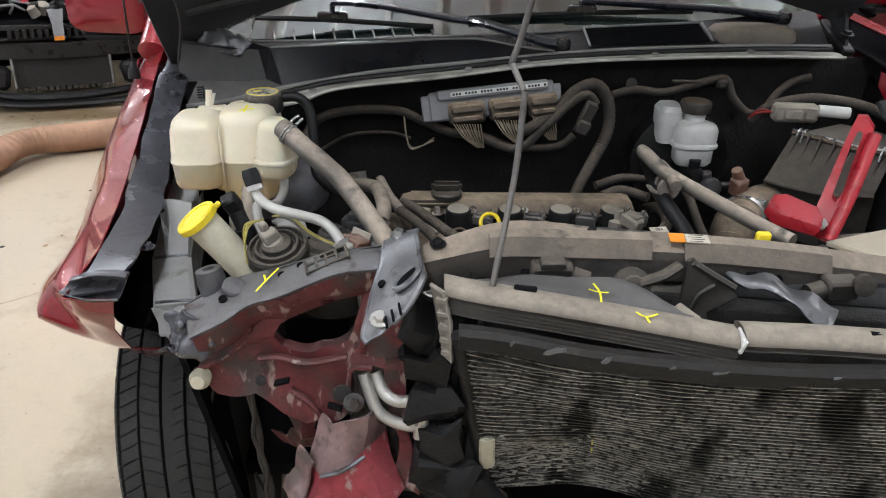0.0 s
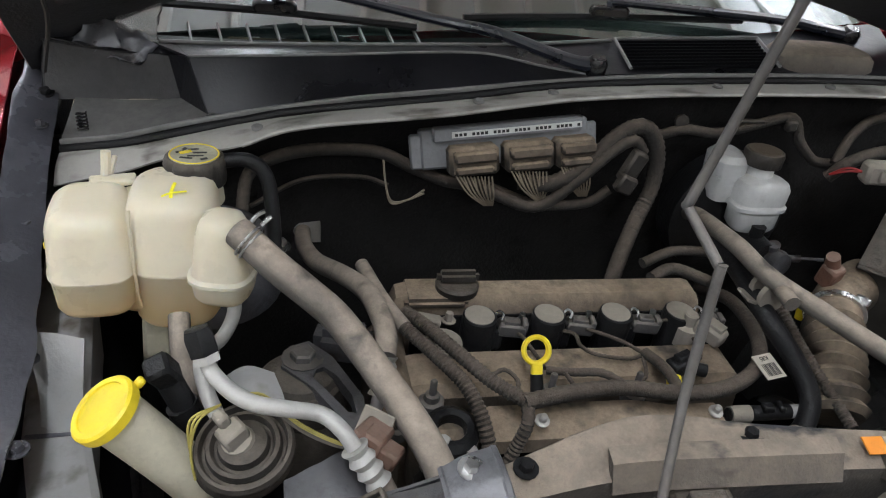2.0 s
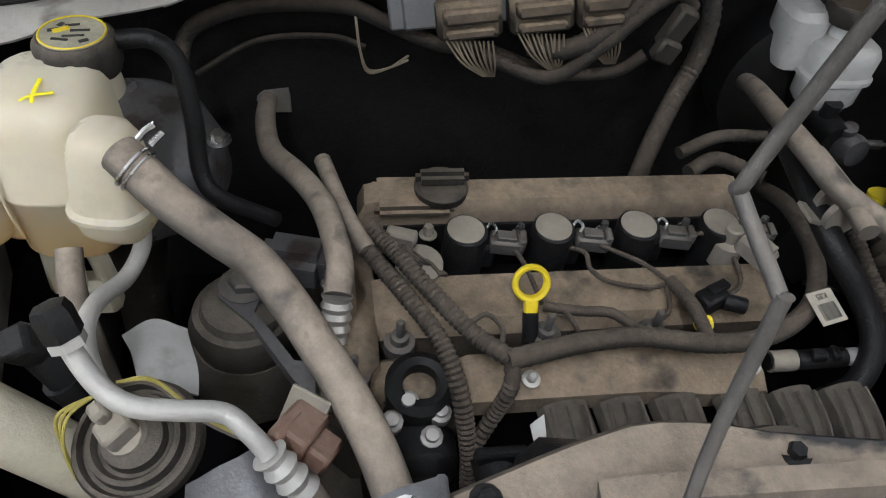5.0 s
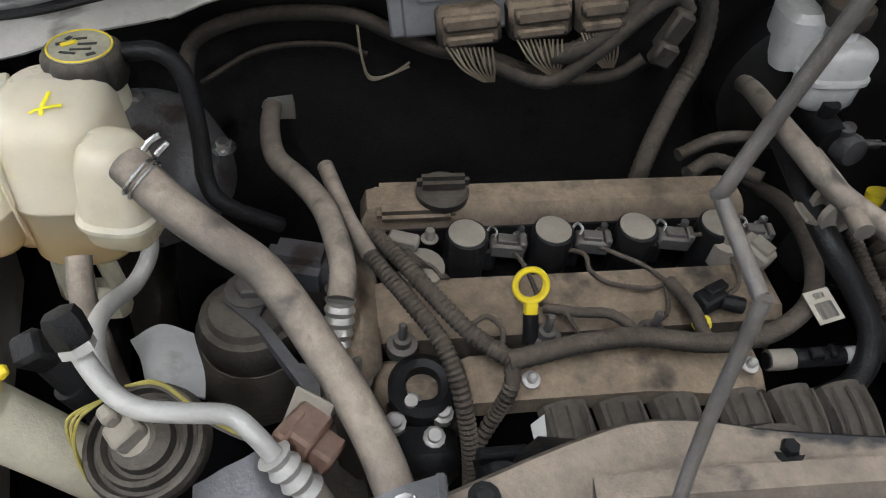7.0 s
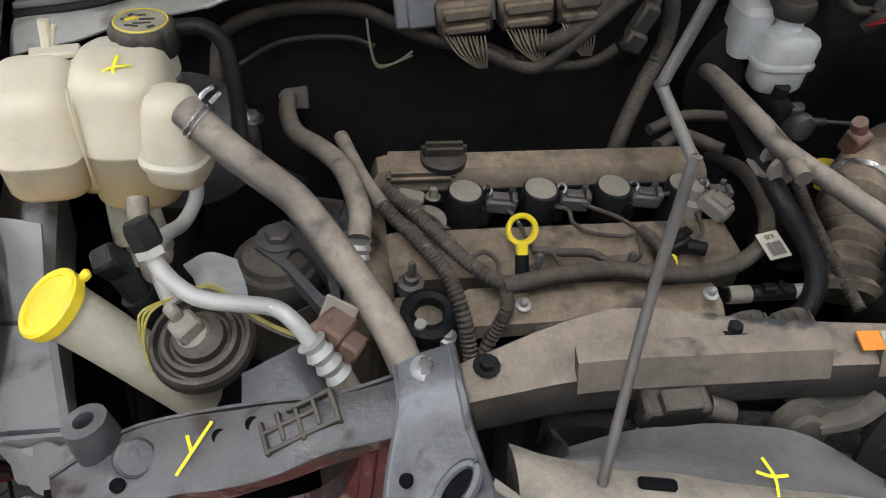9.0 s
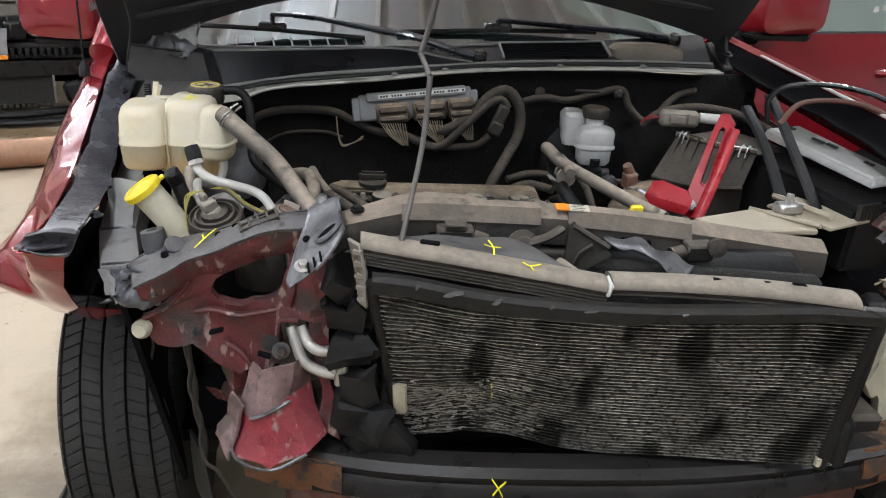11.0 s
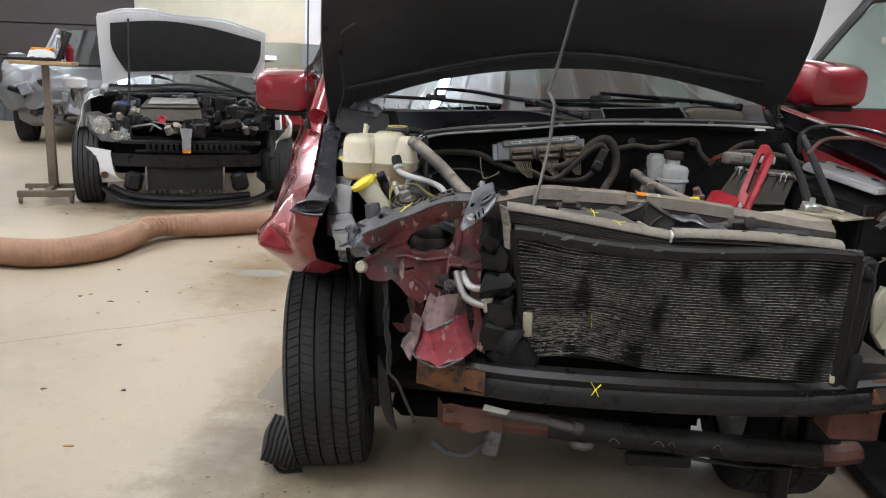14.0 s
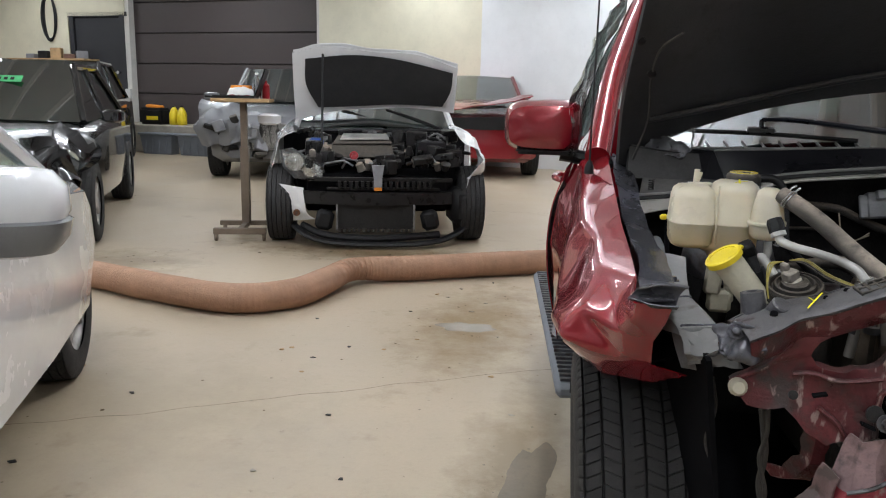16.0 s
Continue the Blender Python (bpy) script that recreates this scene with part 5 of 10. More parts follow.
part("ribbed_bracket", box(B(), clip_place @ V((0, 0, 0.001)), (0.066, 0.034, 0.003), (8, -20, 12), bev=0.001), "black_dusty", arm, "ribbed black plastic clip")
for a, b, w, d_ in ((-0.030, 0.0, 0.004, 0.030), (-0.015, 0.004, 0.004, 0.026), (0.0, -0.002, 0.004, 0.028), (0.015, 0.003, 0.004, 0.026), (0.030, 0.0, 0.004, 0.030), (0.0, -0.012, 0.064, 0.004), (-0.008, 0.004, 0.048, 0.004), (0.012, 0.014, 0.040, 0.004)):
    bm = box(B(), clip_place @ V((a, b, 0.005)), (w, d_, 0.010), (8, -20, 12), bev=0.001)
    part("clip_rib", bm, "black_dusty", arm)
bm = B()
for q in ((-0.472, -0.352, 1.024),):
    lathe(bm, q, (-0.2, 0.1, 1.0), [(0.020, -0.02), (0.021, 0.0), (0.019, 0.025), (0.009, 0.026), (0.008, 0.006)], 16)
part("stud_bush", bm, "arm", arm, "round grey bush with a hole")
part("stud_bush", lathe(B(), (-0.438, -0.376, 1.028), (0.35, -0.45, 0.8), [(0.0165, -0.012), (0.0165, 0.012), (0.014, 0.015), (0.006, 0.0155)], 16), "arm", arm, "round grey bush with a hole")
bm = B()
patch(bm, [[(-0.532, -0.385, 0.992), (-0.505, -0.405, 1.002), (-0.470, -0.420, 0.998)], [(-0.525, -0.405, 0.968), (-0.498, -0.428, 0.972), (-0.468, -0.432, 0.972)], [(-0.508, -0.410, 0.950), (-0.485, -0.424, 0.946), (-0.462, -0.425, 0.954)]], 7, 7, 0.003, lambda p: lump(p, 34, 0.020) + lump(p, 80, 0.006))
for q in ((-0.505, -0.415, 0.995),):
    bolt(bm, q, (0, -0.7, 0.6), 0.008, 0.01)
part("crushed_tab", bm, "primer", arm, "crushed grey steel tab", 180)
mark("marker_cross", [[(-0.399, -0.404, 1.042), (-0.386, -0.388, 1.052), (-0.372, -0.368, 1.060)], [(-0.392, -0.374, 1.052), (-0.387, -0.390, 1.051)]], 0.0020, arm)

# crumpled red web below the arm with an oval opening
outer = [(-0.505, -0.385, 0.905), (-0.477, -0.395, 0.926), (-0.449, -0.400, 0.946), (-0.416, -0.396, 0.985), (-0.366, -0.394, 1.012), (-0.302, -0.392, 1.038), (-0.245, -0.385, 1.060), (-0.216, -0.388, 1.060), (-0.199, -0.395, 1.025), (-0.194, -0.400, 0.974), (-0.180, -0.405, 0.907),
         (-0.206, -0.405, 0.905), (-0.240, -0.403, 0.910), (-0.266, -0.402, 0.908), (-0.280, -0.402, 0.888), (-0.285, -0.402, 0.832), (-0.307, -0.405, 0.816), (-0.334, -0.405, 0.820), (-0.350, -0.400, 0.797), (-0.380, -0.398, 0.815), (-0.421, -0.395, 0.862), (-0.477, -0.388, 0.862)]
hole = [(-0.386, -0.398, 0.948), (-0.380, -0.398, 0.966), (-0.366, -0.398, 0.990), (-0.338, -0.396, 1.000), (-0.297, -0.390, 1.020), (-0.268, -0.388, 1.036), (-0.258, -0.390, 1.030), (-0.255, -0.392, 1.020), (-0.257, -0.395, 0.975), (-0.268, -0.397, 0.948), (-0.310, -0.398, 0.940), (-0.350, -0.398, 0.938)]
polar = sorted((math.atan2(z - 0.99, x + 0.315), math.hypot(z - 0.99, x + 0.315)) for x, y, z in hole)
rim_pts = []
for x, y, z in outer:
    a = math.atan2(z - 0.99, x + 0.315)
    r = np.interp(a, [p[0] for p in polar], [p[1] for p in polar], period=2 * math.pi)
    rim_pts.append((-0.315 + r * math.cos(a), -0.394, 0.99 + r * math.sin(a)))
bm = plate_with_hole(B(), outer, rim_pts, (0.0, 0.022, 0.0))
bmesh.ops.subdivide_edges(bm, edges=bm.edges[:], cuts=3, use_grid_fill=True)
for v in bm.verts:
    v.co += lump(v.co, 9, 0.016) + lump(v.co, 26, 0.005)
web = part("headlamp_panel", bm, "red_dusty", suv, "crumpled dirty red headlamp mounting panel", 28)
for pts in (outer[0:4], outer[12:16]):
    tube(bm := B(), [V(p) + V((0, -0.004, 0)) + lump(V(p), 9, 0.016) for p in pts], 0.006, 7, 4, flat=0.7)
    part("folded_flange", bm, "red_dusty", web)
for q, r in (((-0.285, -0.418, 0.880), 0.014), ((-0.405, -0.402, 0.892), 0.008)):
    lathe(bm := B(), q, (0.1, -1, 0.1), [(r, 0), (r, 0.004), (r * 0.6, 0.005)], 14)
    part("grommet", bm, "rubber", web)
bm = B()
lathe(bm, (-0.492, -0.395, 0.895), (0, -0.9, 0.2), [(0.014, 0), (0.016, 0.015), (0.010, 0.028)], 14)
part("bulb_holder", bm, "ivory", web, "small white lamp plug")
bm = B()
patch(bm, [[(-0.225, -0.395, 0.925), (-0.19, -0.40, 0.93)], [(-0.21, -0.40, 0.80), (-0.185, -0.41, 0.80)], [(-0.20, -0.42, 0.70), (-0.17, -0.43, 0.69)]], 4, 6, 0.004, lambda p: lump(p, 18, 0.012))
part("torn_flange", bm, "red_dusty", web)
part("torn_strip", folded([[(-0.378, -0.385, 0.835), (-0.360, -0.395, 0.832), (-0.340, -0.39, 0.828)], [(-0.372, -0.355, 0.765), (-0.355, -0.372, 0.760), (-0.332, -0.368, 0.758)], [(-0.392, -0.325, 0.722), (-0.368, -0.345, 0.712), (-0.345, -0.338, 0.708)], [(-0.418, -0.298, 0.712), (-0.402, -0.302, 0.690), (-0.385, -0.295, 0.685)]], 3, 0.003, 0.008, 22), "red_dusty", web, "torn hanging metal strip", 22)

# silver bent bracket: two bends, a raised slotted boss, a notched lower edge
brows = [[(-0.222, -0.352, 1.098), (-0.203, -0.351, 1.108), (-0.176, -0.350, 1.112)], [(-0.219, -0.385, 1.104), (-0.200, -0.384, 1.117), (-0.178, -0.386, 1.127)], [(-0.221, -0.400, 1.092), (-0.201, -0.402, 1.108), (-0.175, -0.400, 1.120)],
         [(-0.227, -0.420, 1.077), (-0.204, -0.424, 1.096), (-0.171, -0.425, 1.110)], [(-0.233, -0.447, 1.063), (-0.207, -0.455, 1.085), (-0.169, -0.455, 1.106)], [(-0.239, -0.482, 1.051), (-0.209, -0.488, 1.075), (-0.170, -0.487, 1.108)],
         [(-0.244, -0.505, 1.038), (-0.219, -0.514, 1.059), (-0.184, -0.506, 1.084)], [(-0.239, -0.516, 1.030), (-0.223, -0.524, 1.046), (-0.206, -0.518, 1.063)]]
bm = patch(B(), brows, 5, 4, 0.003, lambda p: lump(p, 20, 0.005))
brk = part("bent_bracket", bm, "bracket", suv, "bent scuffed silver mounting bracket", 30)
for col in (0, 2):
    part("edge_flange", tube(B(), [V(r[col]) + lump(V(r[col]), 20, 0.005) + V((0, 0, -0.003)) for r in brows], 0.0042, 6, 4, flat=0.8), "bracket", brk)
part("bracket_bolt", bolt(B(), (-0.201, -0.372, 1.114), (0, -0.2, 1), 0.007, 0.010), "steel", brk)
part("bracket_bolt", bolt(B(), (-0.222, -0.508, 1.060), (0, -0.4, 1), 0.008, 0.008), "alu", brk)
bc_, bu, bv = V((-0.1885, -0.470, 1.099)), V((0.66, 0.50, 0.47)).normalized(), V((-0.42, 0.83, -0.10)).normalized()
bn_ = bu.cross(bv)
part("slot_boss", tube(B(), [bc_ + bu * 0.021 * math.cos(2 * math.pi * k / 24) + bv * 0.011 * math.sin(2 * math.pi * k / 24) for k in range(25)], 0.0042, 7, 1), "bracket", brk)
bm = B()
prism(bm, [bc_ + bu * 0.017 * math.cos(2 * math.pi * k / 20) + bv * 0.007 * math.sin(2 * math.pi * k / 20) + bn_ * 0.001 for k in range(20)], bn_ * 0.0012)
part("slot_hole", bm, "void", brk)
part("slot_hole", lathe(B(), (-0.221, -0.447, 1.0765), (-0.5, -0.3, 0.8), [(0.006, 0), (0.0055, 0.004), (0.002, 0.004)], 14), "void", brk)
for x, y, z in ((-0.214, -0.518, 1.062), (-0.206, -0.514, 1.069), (-0.197, -0.511, 1.077)):
    part("edge_notch", box(B(), (x, y, z), (0.0025, 0.016, 0.005), (25, 0, 12)), "void", brk)
# folds, a bolt and slits on the red panel
for pts in ([(-0.415, -0.402, 0.925), (-0.385, -0.405, 0.932), (-0.345, -0.405, 0.926), (-0.305, -0.405, 0.926), (-0.270, -0.404, 0.932)], [(-0.372, -0.403, 0.870), (-0.345, -0.405, 0.850), (-0.330, -0.405, 0.828)], [(-0.246, -0.394, 1.03), (-0.243, -0.400, 0.98), (-0.250, -0.402, 0.94)]):
    part("pressed_fold", tube(B(), [V(p) + lump(V(p), 9, 0.016) for p in pts], 0.007, 7, 5, flat=0.6), "red_dusty", web)
part("panel_bolt", bolt(B(), (-0.268, -0.425, 0.868), (0.1, -1, 0.2), 0.009, 0.008), "arm", web)
for q, ry in (((-0.295, -0.428, 0.862), 20), ((-0.37, -0.425, 0.905), -15)):
    part("panel_slit", box(B(), q, (0.022, 0.012, 0.004), (0, ry, 0)), "void", web)

# long dusty front beam
sup = [(-0.19, -0.335, 1.083), (-0.13, -0.335, 1.098), (-0.06, -0.337, 1.113), (0.06, -0.338, 1.112), (0.20, -0.34, 1.108), (0.33, -0.342, 1.098), (0.47, -0.346, 1.082), (0.58, -0.350, 1.068), (0.66, -0.352, 1.060)]
bm = B()
rings = []
for p in spline(sup, 5):
    re = np.interp(p.x, (-0.19, -0.165, -0.10, -0.03, 0.02, 0.07, 0.16, 0.29, 0.8), (-0.012, -0.010, 0.006, 0.023, 0.020, 0.008, -0.003, -0.010, -0.010))
    rings.append([p + V(q) for q in ((0, -0.046, -0.014), (0, re - 0.016, -0.001), (0, re - 0.006, 0.001), (0, re, -0.006), (0, re + 0.002, -0.040), (0, -0.045, -0.060), (0, -0.048, -0.050), (0, -0.046, -0.022))])
loft(bm, rings)
bs = part("front_beam", bm, "beam", suv, "dusty black plastic upper front crossbeam")
bm = B()
for x0, x1 in ((-0.075, 0.16), (0.20, 0.42)):
    pts = [p for p in spline(sup, 12) if x0 <= p.x <= x1]
    rings = [[p + V(q) for q in ((0, -0.052, -0.024), (0, -0.040, 0.001), (0, -0.024, 0.006), (0, -0.030, -0.002), (0, -0.046, -0.026))] for p in pts]
    loft(bm, rings)
part("beam_lip", bm, "beam", bs)
for q in ((-0.146, -0.358, 1.094), (0.075, -0.348, 1.108), (0.41, -0.362, 1.086)):
    part("beam_clip", bolt(B(), q, (0, -0.15, 1), 0.007, 0.008), "black", bs)
for x, y, z, w in ((-0.02, -0.386, 1.062, 0.02), (0.02, -0.387, 1.062, 0.008), (0.30, -0.391, 1.06, 0.018), (0.34, -0.392, 1.056, 0.008), (0.44, -0.394, 1.045, 0.016), (0.52, -0.396, 1.036, 0.01)):
    part("beam_slot", box(B(), (x, y, z), (w, 0.012, 0.012), (30, 0, 0), bev=0.003), "void", bs)
part("warning_label", box(B(), (0.190, -0.3735, 1.1120), (0.022, 0.018, 0.0015), (17, 2, 0)), "orange", bs, "faded orange and white warning sticker")
part("warning_label", box(B(), (0.219, -0.3740, 1.1106), (0.034, 0.018, 0.0015), (17, 3, 0)), "tag_paper", bs, "faded printed sticker")
bm = B()
for k in range(4):
    box(bm, (0.216 + 0.003 * (k % 2), -0.3800 + 0.0042 * k, 1.1094 + 0.0013 * k), (0.020, 0.0014, 0.0008), (17, 3, 0))
part("printed_bar", bm, "ink", bs)
part("yellow_tab", box(B(), (0.330, -0.340, 1.097), (0.022, 0.012, 0.018), bev=0.003), "yellow", bs, "small yellow plastic tab")

# things clipped to the front of the beam
def sensor(c, yaw=0):
    bm = B()
    box(bm, c, (0.060, 0.030, 0.034), (8, 0, yaw), bev=0.004)
    box(bm, V(c) + V((0.0, -0.01, 0.020)), (0.035, 0.02, 0.012), (8, 0, yaw), bev=0.002)
    cyl(bm, V(c) + V((0.03, -0.005, 0)), V(c) + V((0.052, -0.01, -0.006)), 0.012)
    lathe(bm, V(c) + V((-0.012, -0.012, -0.022)), (0, -0.3, -1), [(0.006, 0), (0.005, 0.012)], 10)
    return part("crash_sensor", bm, "black_dusty", bs, "dusty black connector block")


sensor((0.012, -0.392, 1.066))
part("sensor_wire", tube(B(), [(0.045, -0.39, 1.062), (0.058, -0.405, 1.056), (0.040, -0.418, 1.050), (0.0, -0.418, 1.048), (-0.022, -0.405, 1.055)], 0.0025, 6, 5), "wire", bs)
bm = B()
box(bm, (0.42, -0.408, 1.052), (0.05, 0.03, 0.03), (5, 0, 5), bev=0.004), cyl(bm, (0.395, -0.41, 1.05), (0.372, -0.415, 1.046), 0.013), lathe(bm, (0.445, -0.418, 1.062), (0, -1, 0.2), [(0.016, 0), (0.016, 0.01), (0.006, 0.012)], 14)
part("hood_latch_switch", bm, "black_dusty", bs, "grey plastic switch")
# latch plate standing behind the condenser bar
bm = B()
prism(bm, [(0.192, -0.425, 0.99), (0.190, -0.42, 1.04), (0.192, -0.418, 1.100), (0.200, -0.418, 1.104), (0.250, -0.428, 1.070), (0.262, -0.435, 1.055), (0.225, -0.43, 1.028), (0.23, -0.43, 0.99)], (0.0, -0.006, 0.0))
tube(bm, [(0.198, -0.428, 1.100), (0.225, -0.434, 1.085), (0.256, -0.44, 1.068)], 0.005, 6, 4), tube(bm, [(0.205, -0.43, 1.03), (0.212, -0.434, 1.055), (0.23, -0.436, 1.07)], 0.004, 6, 4)
lt = part("hood_latch", bm, "underside", bs, "grimy brown steel hood latch")
part("latch_plate", folded([[(0.140, -0.375, 1.040), (0.20, -0.350, 1.052), (0.270, -0.345, 1.052)], [(0.150, -0.410, 1.025), (0.21, -0.400, 1.032), (0.285, -0.375, 1.040)], [(0.172, -0.435, 1.0), (0.22, -0.430, 1.0), (0.252, -0.412, 1.012)]], 3, 0.003, 0.014, 22), "underside", lt, "grimy brown latch plate", 22)
bm = B()
tube(bm, [(0.130, -0.425, 1.068), (0.158, -0.428, 1.080), (0.182, -0.42, 1.092)], 0.010, 8, 4, flat=0.7)
lathe(bm, (0.120, -0.415, 1.058), (0, -1, 0.3), [(0.027, 0), (0.027, 0.010), (0.018, 0.012), (0.016, 0.018), (0.006, 0.02)], 20)
part("latch_lever", bm, "black_dusty", bs, "dusty plastic lever and pulley")
bm = B()
patch(bm, [[(0.258, -0.395, 1.064), (0.305, -0.405, 1.072), (0.345, -0.435, 1.064), (0.392, -0.470, 1.056)], [(0.266, -0.412, 1.060), (0.302, -0.428, 1.064), (0.332, -0.470, 1.054), (0.350, -0.518, 1.046)]], 6, 4, 0.003, lambda p: lump(p, 30, 0.010))
part("latch_cover", bm, "bracket", bs, "crumpled grey cover strip", 180)

# ---- condenser, radiator bar, bumper ----
TL, TR, BR, BL = V((-0.122, -0.498, 1.030)), V((0.610, -0.622, 1.040)), V((0.645, -0.542, 0.715)), V((-0.062, -0.405, 0.675))


def face(u, v, out=0.0):
    """A place on the bent condenser: u across, v down, both 0 to 1."""
    p = TL.lerp(TR, u).lerp(BL.lerp(BR, u), v)
    bend = 0.035 * math.exp(-((u - 0.22) / 0.22) ** 2) * math.exp(-((v - 0.85) / 0.35) ** 2)
    sag = -0.022 * math.sin(math.pi * min(1, u * 1.15)) * (1 - v) ** 2
    ripple = 0.010 * noise.noise(V((u * 5, v * 6, 3))) * (1 - u) ** 1.5
    return p + V((0.10, -0.96, 0.25)) * (out - bend * 0.6) + V((0, 0.3 * bend, sag + ripple + 0.5 * bend * math.sin(9 * u)))


bm = B()
N = 44
rows = [[face(i / 40, j / 24, -0.008) for i in range(41)] for j in range(25)]
patch(bm, rows, 1, 1)
cond = part("condenser", bm, "fin_dark", suv, "dirty dark finned condenser, bent and scraped at one corner")
for k in range(N):
    v0 = (k + 0.5) / N
    bm = B()
    rings = []
    for i in range(45):
        u0 = i / 44
        jit = V((0, 0.004 * noise.noise(V((u0 * 22, v0 * 30, 7))) * (1 - u0) ** 2, 0.004 * noise.noise(V((u0 * 15, v0 * 25, 1))) * (1 - u0) ** 2))
        c = face(u0, v0, 0.0035) + jit
        rings.append([c + V(q) for q in ((0, -0.004, -0.0008), (0, -0.004, 0.0008), (0, 0.006, 0.0010), (0, 0.006, -0.0010))])
    loft(bm, rings)
    part("cooling_tube", bm, "fin", cond)
bm = B()
for k in range(420):
    u0 = abs(random.gauss(0, 0.16)) if k % 3 else random.random() * 0.35
    v0 = min(0.97, max(0.3, random.gauss(0.80, 0.14)))
    if u0 > 0.42:
        continue
    a = face(u0, v0, 0.0065)
    w = random.uniform(0.004, 0.018)
    tube(bm, [a, a + V((w, -0.0015 * random.random(), random.uniform(-0.003, 0.003)))], random.uniform(0.0006, 0.0016), 5, 1)
s = part("scraped_fin", bm, "fin_pale", cond, "pale bent and scraped fins")
s["kind"] = "stuff"
bm = B()
rings = []
for i in range(33):
    c = face(i / 32, 0.0, 0.006)
    hgt = 0.016 if i < 18 else 0.010
    rings.append([c + V(q) for q in ((0, -0.006, -hgt), (0, -0.009, 0.006), (0, -0.004, 0.014), (0, 0.006, 0.016), (0, 0.010, -hgt))])
loft(bm, rings)
part("top_tank", bm, "black_scuffed", cond, "scratched black header strip")
random.seed(21)
for u0, w, hh in ((0.165, 0.045, 0.014), (0.25, 0.020, 0.012), (0.44, 0.030, 0.005), (0.36, 0.012, 0.006), (0.09, 0.010, 0.010), (0.62, 0.014, 0.005)):
    c = face(u0, -0.004, 0.0155) + V((0, 0, 0.002))
    part("scrape", prism(B(), [c + V((w * 0.5 * math.cos(a) * random.uniform(0.5, 1.0), -0.0006, hh * 0.5 * math.sin(a) * random.uniform(0.2, 1.0) + 0.25 * hh * math.cos(a))) for a in [k * 0.785 for k in range(8)]], (0, 0.002, 0)), "bracket", cond)
for u0 in (0.0, 1.0):
    bm = B()
    tube(bm, [face(u0, v0, 0.0) for v0 in (0.0, 0.3, 0.6, 1.0)], 0.013 if u0 else 0.010, 10, 5)
    part("side_tank", bm, "black", cond)
bm = B()
tube(bm, [face(0.02, 0.60, 0.010), face(0.012, 0.72, 0.016), face(0.01, 0.80, 0.012)], 0.012, 8, 4, flat=0.5)
part("side_clip", bm, "ivory", cond, "broken white plastic clip")
tube(bm := B(), [face(0.985, 0.93, 0.01), face(0.985, 0.985, 0.012)], 0.006, 8, 2)
part("side_clip", bm, "ivory", cond)
mark("marker_dots", [[face(0.235, 0.60 + 0.018 * k, 0.007), face(0.235, 0.610 + 0.018 * k, 0.007)] for k in range(9)], 0.002, cond, "yellow marker dots")

# dusty radiator top bar with a break, fluted below; the flutes' shade is in their dark material
bar1 = [(-0.140, -0.452, 1.082), (-0.10, -0.470, 1.082), (0.0, -0.488, 1.073), (0.12, -0.508, 1.060), (0.227, -0.530, 1.050)]
bar2 = [(0.232, -0.532, 1.056), (0.34, -0.552, 1.062), (0.46, -0.578, 1.066), (0.575, -0.606, 1.064)]


def bar_top(p):
    return [p + V(a) for a in ((0, 0.026, 0.001), (0, 0.014, 0.007), (0, 0.0, 0.008), (0, -0.012, 0.004), (0, -0.020, -0.003), (0, -0.021, -0.008), (0, -0.010, -0.010), (0, 0.024, -0.012))]


def bar_flutes(p, count):
    q = [(0, 0.020, -0.0105), (0, -0.013, -0.0095)]
    for k in range(count):
        q += [(0, -0.0195 + 0.0008 * k, -0.0115 - 0.0058 * k), (0, -0.0135 + 0.0008 * k, -0.0148 - 0.0058 * k)]
    return [p + V(a) for a in q + [(0, 0.004, -0.017 - 0.0058 * count), (0, 0.020, -0.02)]]


rb_ = part("radiator_bar", loft(B(), [bar_top(p) for p in spline(bar1, 8)]), "bar", suv, "dusty plastic radiator top bar, cracked in two")
part("bar_half", loft(B(), [bar_top(p) for p in spline(bar2, 8)]), "bar", rb_)
part("fluted_underside", loft(B(), [bar_flutes(p, 5) for p in spline(bar1, 8)]), "underside", rb_, "fluted underside, shade painted dark")
part("fluted_underside", loft(B(), [bar_flutes(p, 2) for p in spline(bar2, 8)]), "underside", rb_)
for x, y, z, w in ((-0.035, -0.474, 1.086, 0.03), (0.385, -0.560, 1.069, 0.016), (0.50, -0.582, 1.072, 0.022), (0.455, -0.574, 1.071, 0.012)):
    part("bar_slot", box(B(), (x, y, z), (w, 0.010, 0.006), (0, 2, -10), bev=0.002), "void", rb_)
for x, y, z in ((0.02, -0.492, 1.076), (0.15, -0.515, 1.061), (0.30, -0.545, 1.063), (0.35, -0.556, 1.067), (0.085, -0.502, 1.068)):
    part("bar_hole", lathe(B(), (x, y, z), (0, -0.2, 1), [(0.0042, 0), (0.004, 0.0012), (0.002, 0.0014)], 12), "black", rb_)
part("cracked_edge", box(B(), (0.229, -0.538, 1.047), (0.006, 0.03, 0.022), (10, 10, 0), bev=0.002), "label", rb_, "pale broken edge")
mark("marker_tick", [[(0.102, -0.508, 1.071), (0.113, -0.517, 1.069), (0.130, -0.510, 1.069)], [(0.113, -0.517, 1.069), (0.117, -0.523, 1.064)]], 0.0022, rb_)
bm = B()
prism(bm, [(-0.156, -0.455, 1.085), (-0.138, -0.47, 1.08), (-0.128, -0.485, 1.04), (-0.126, -0.49, 0.985), (-0.138, -0.47, 0.985), (-0.145, -0.46, 1.04)], (-0.004, -0.008, 0.0), 0.001)
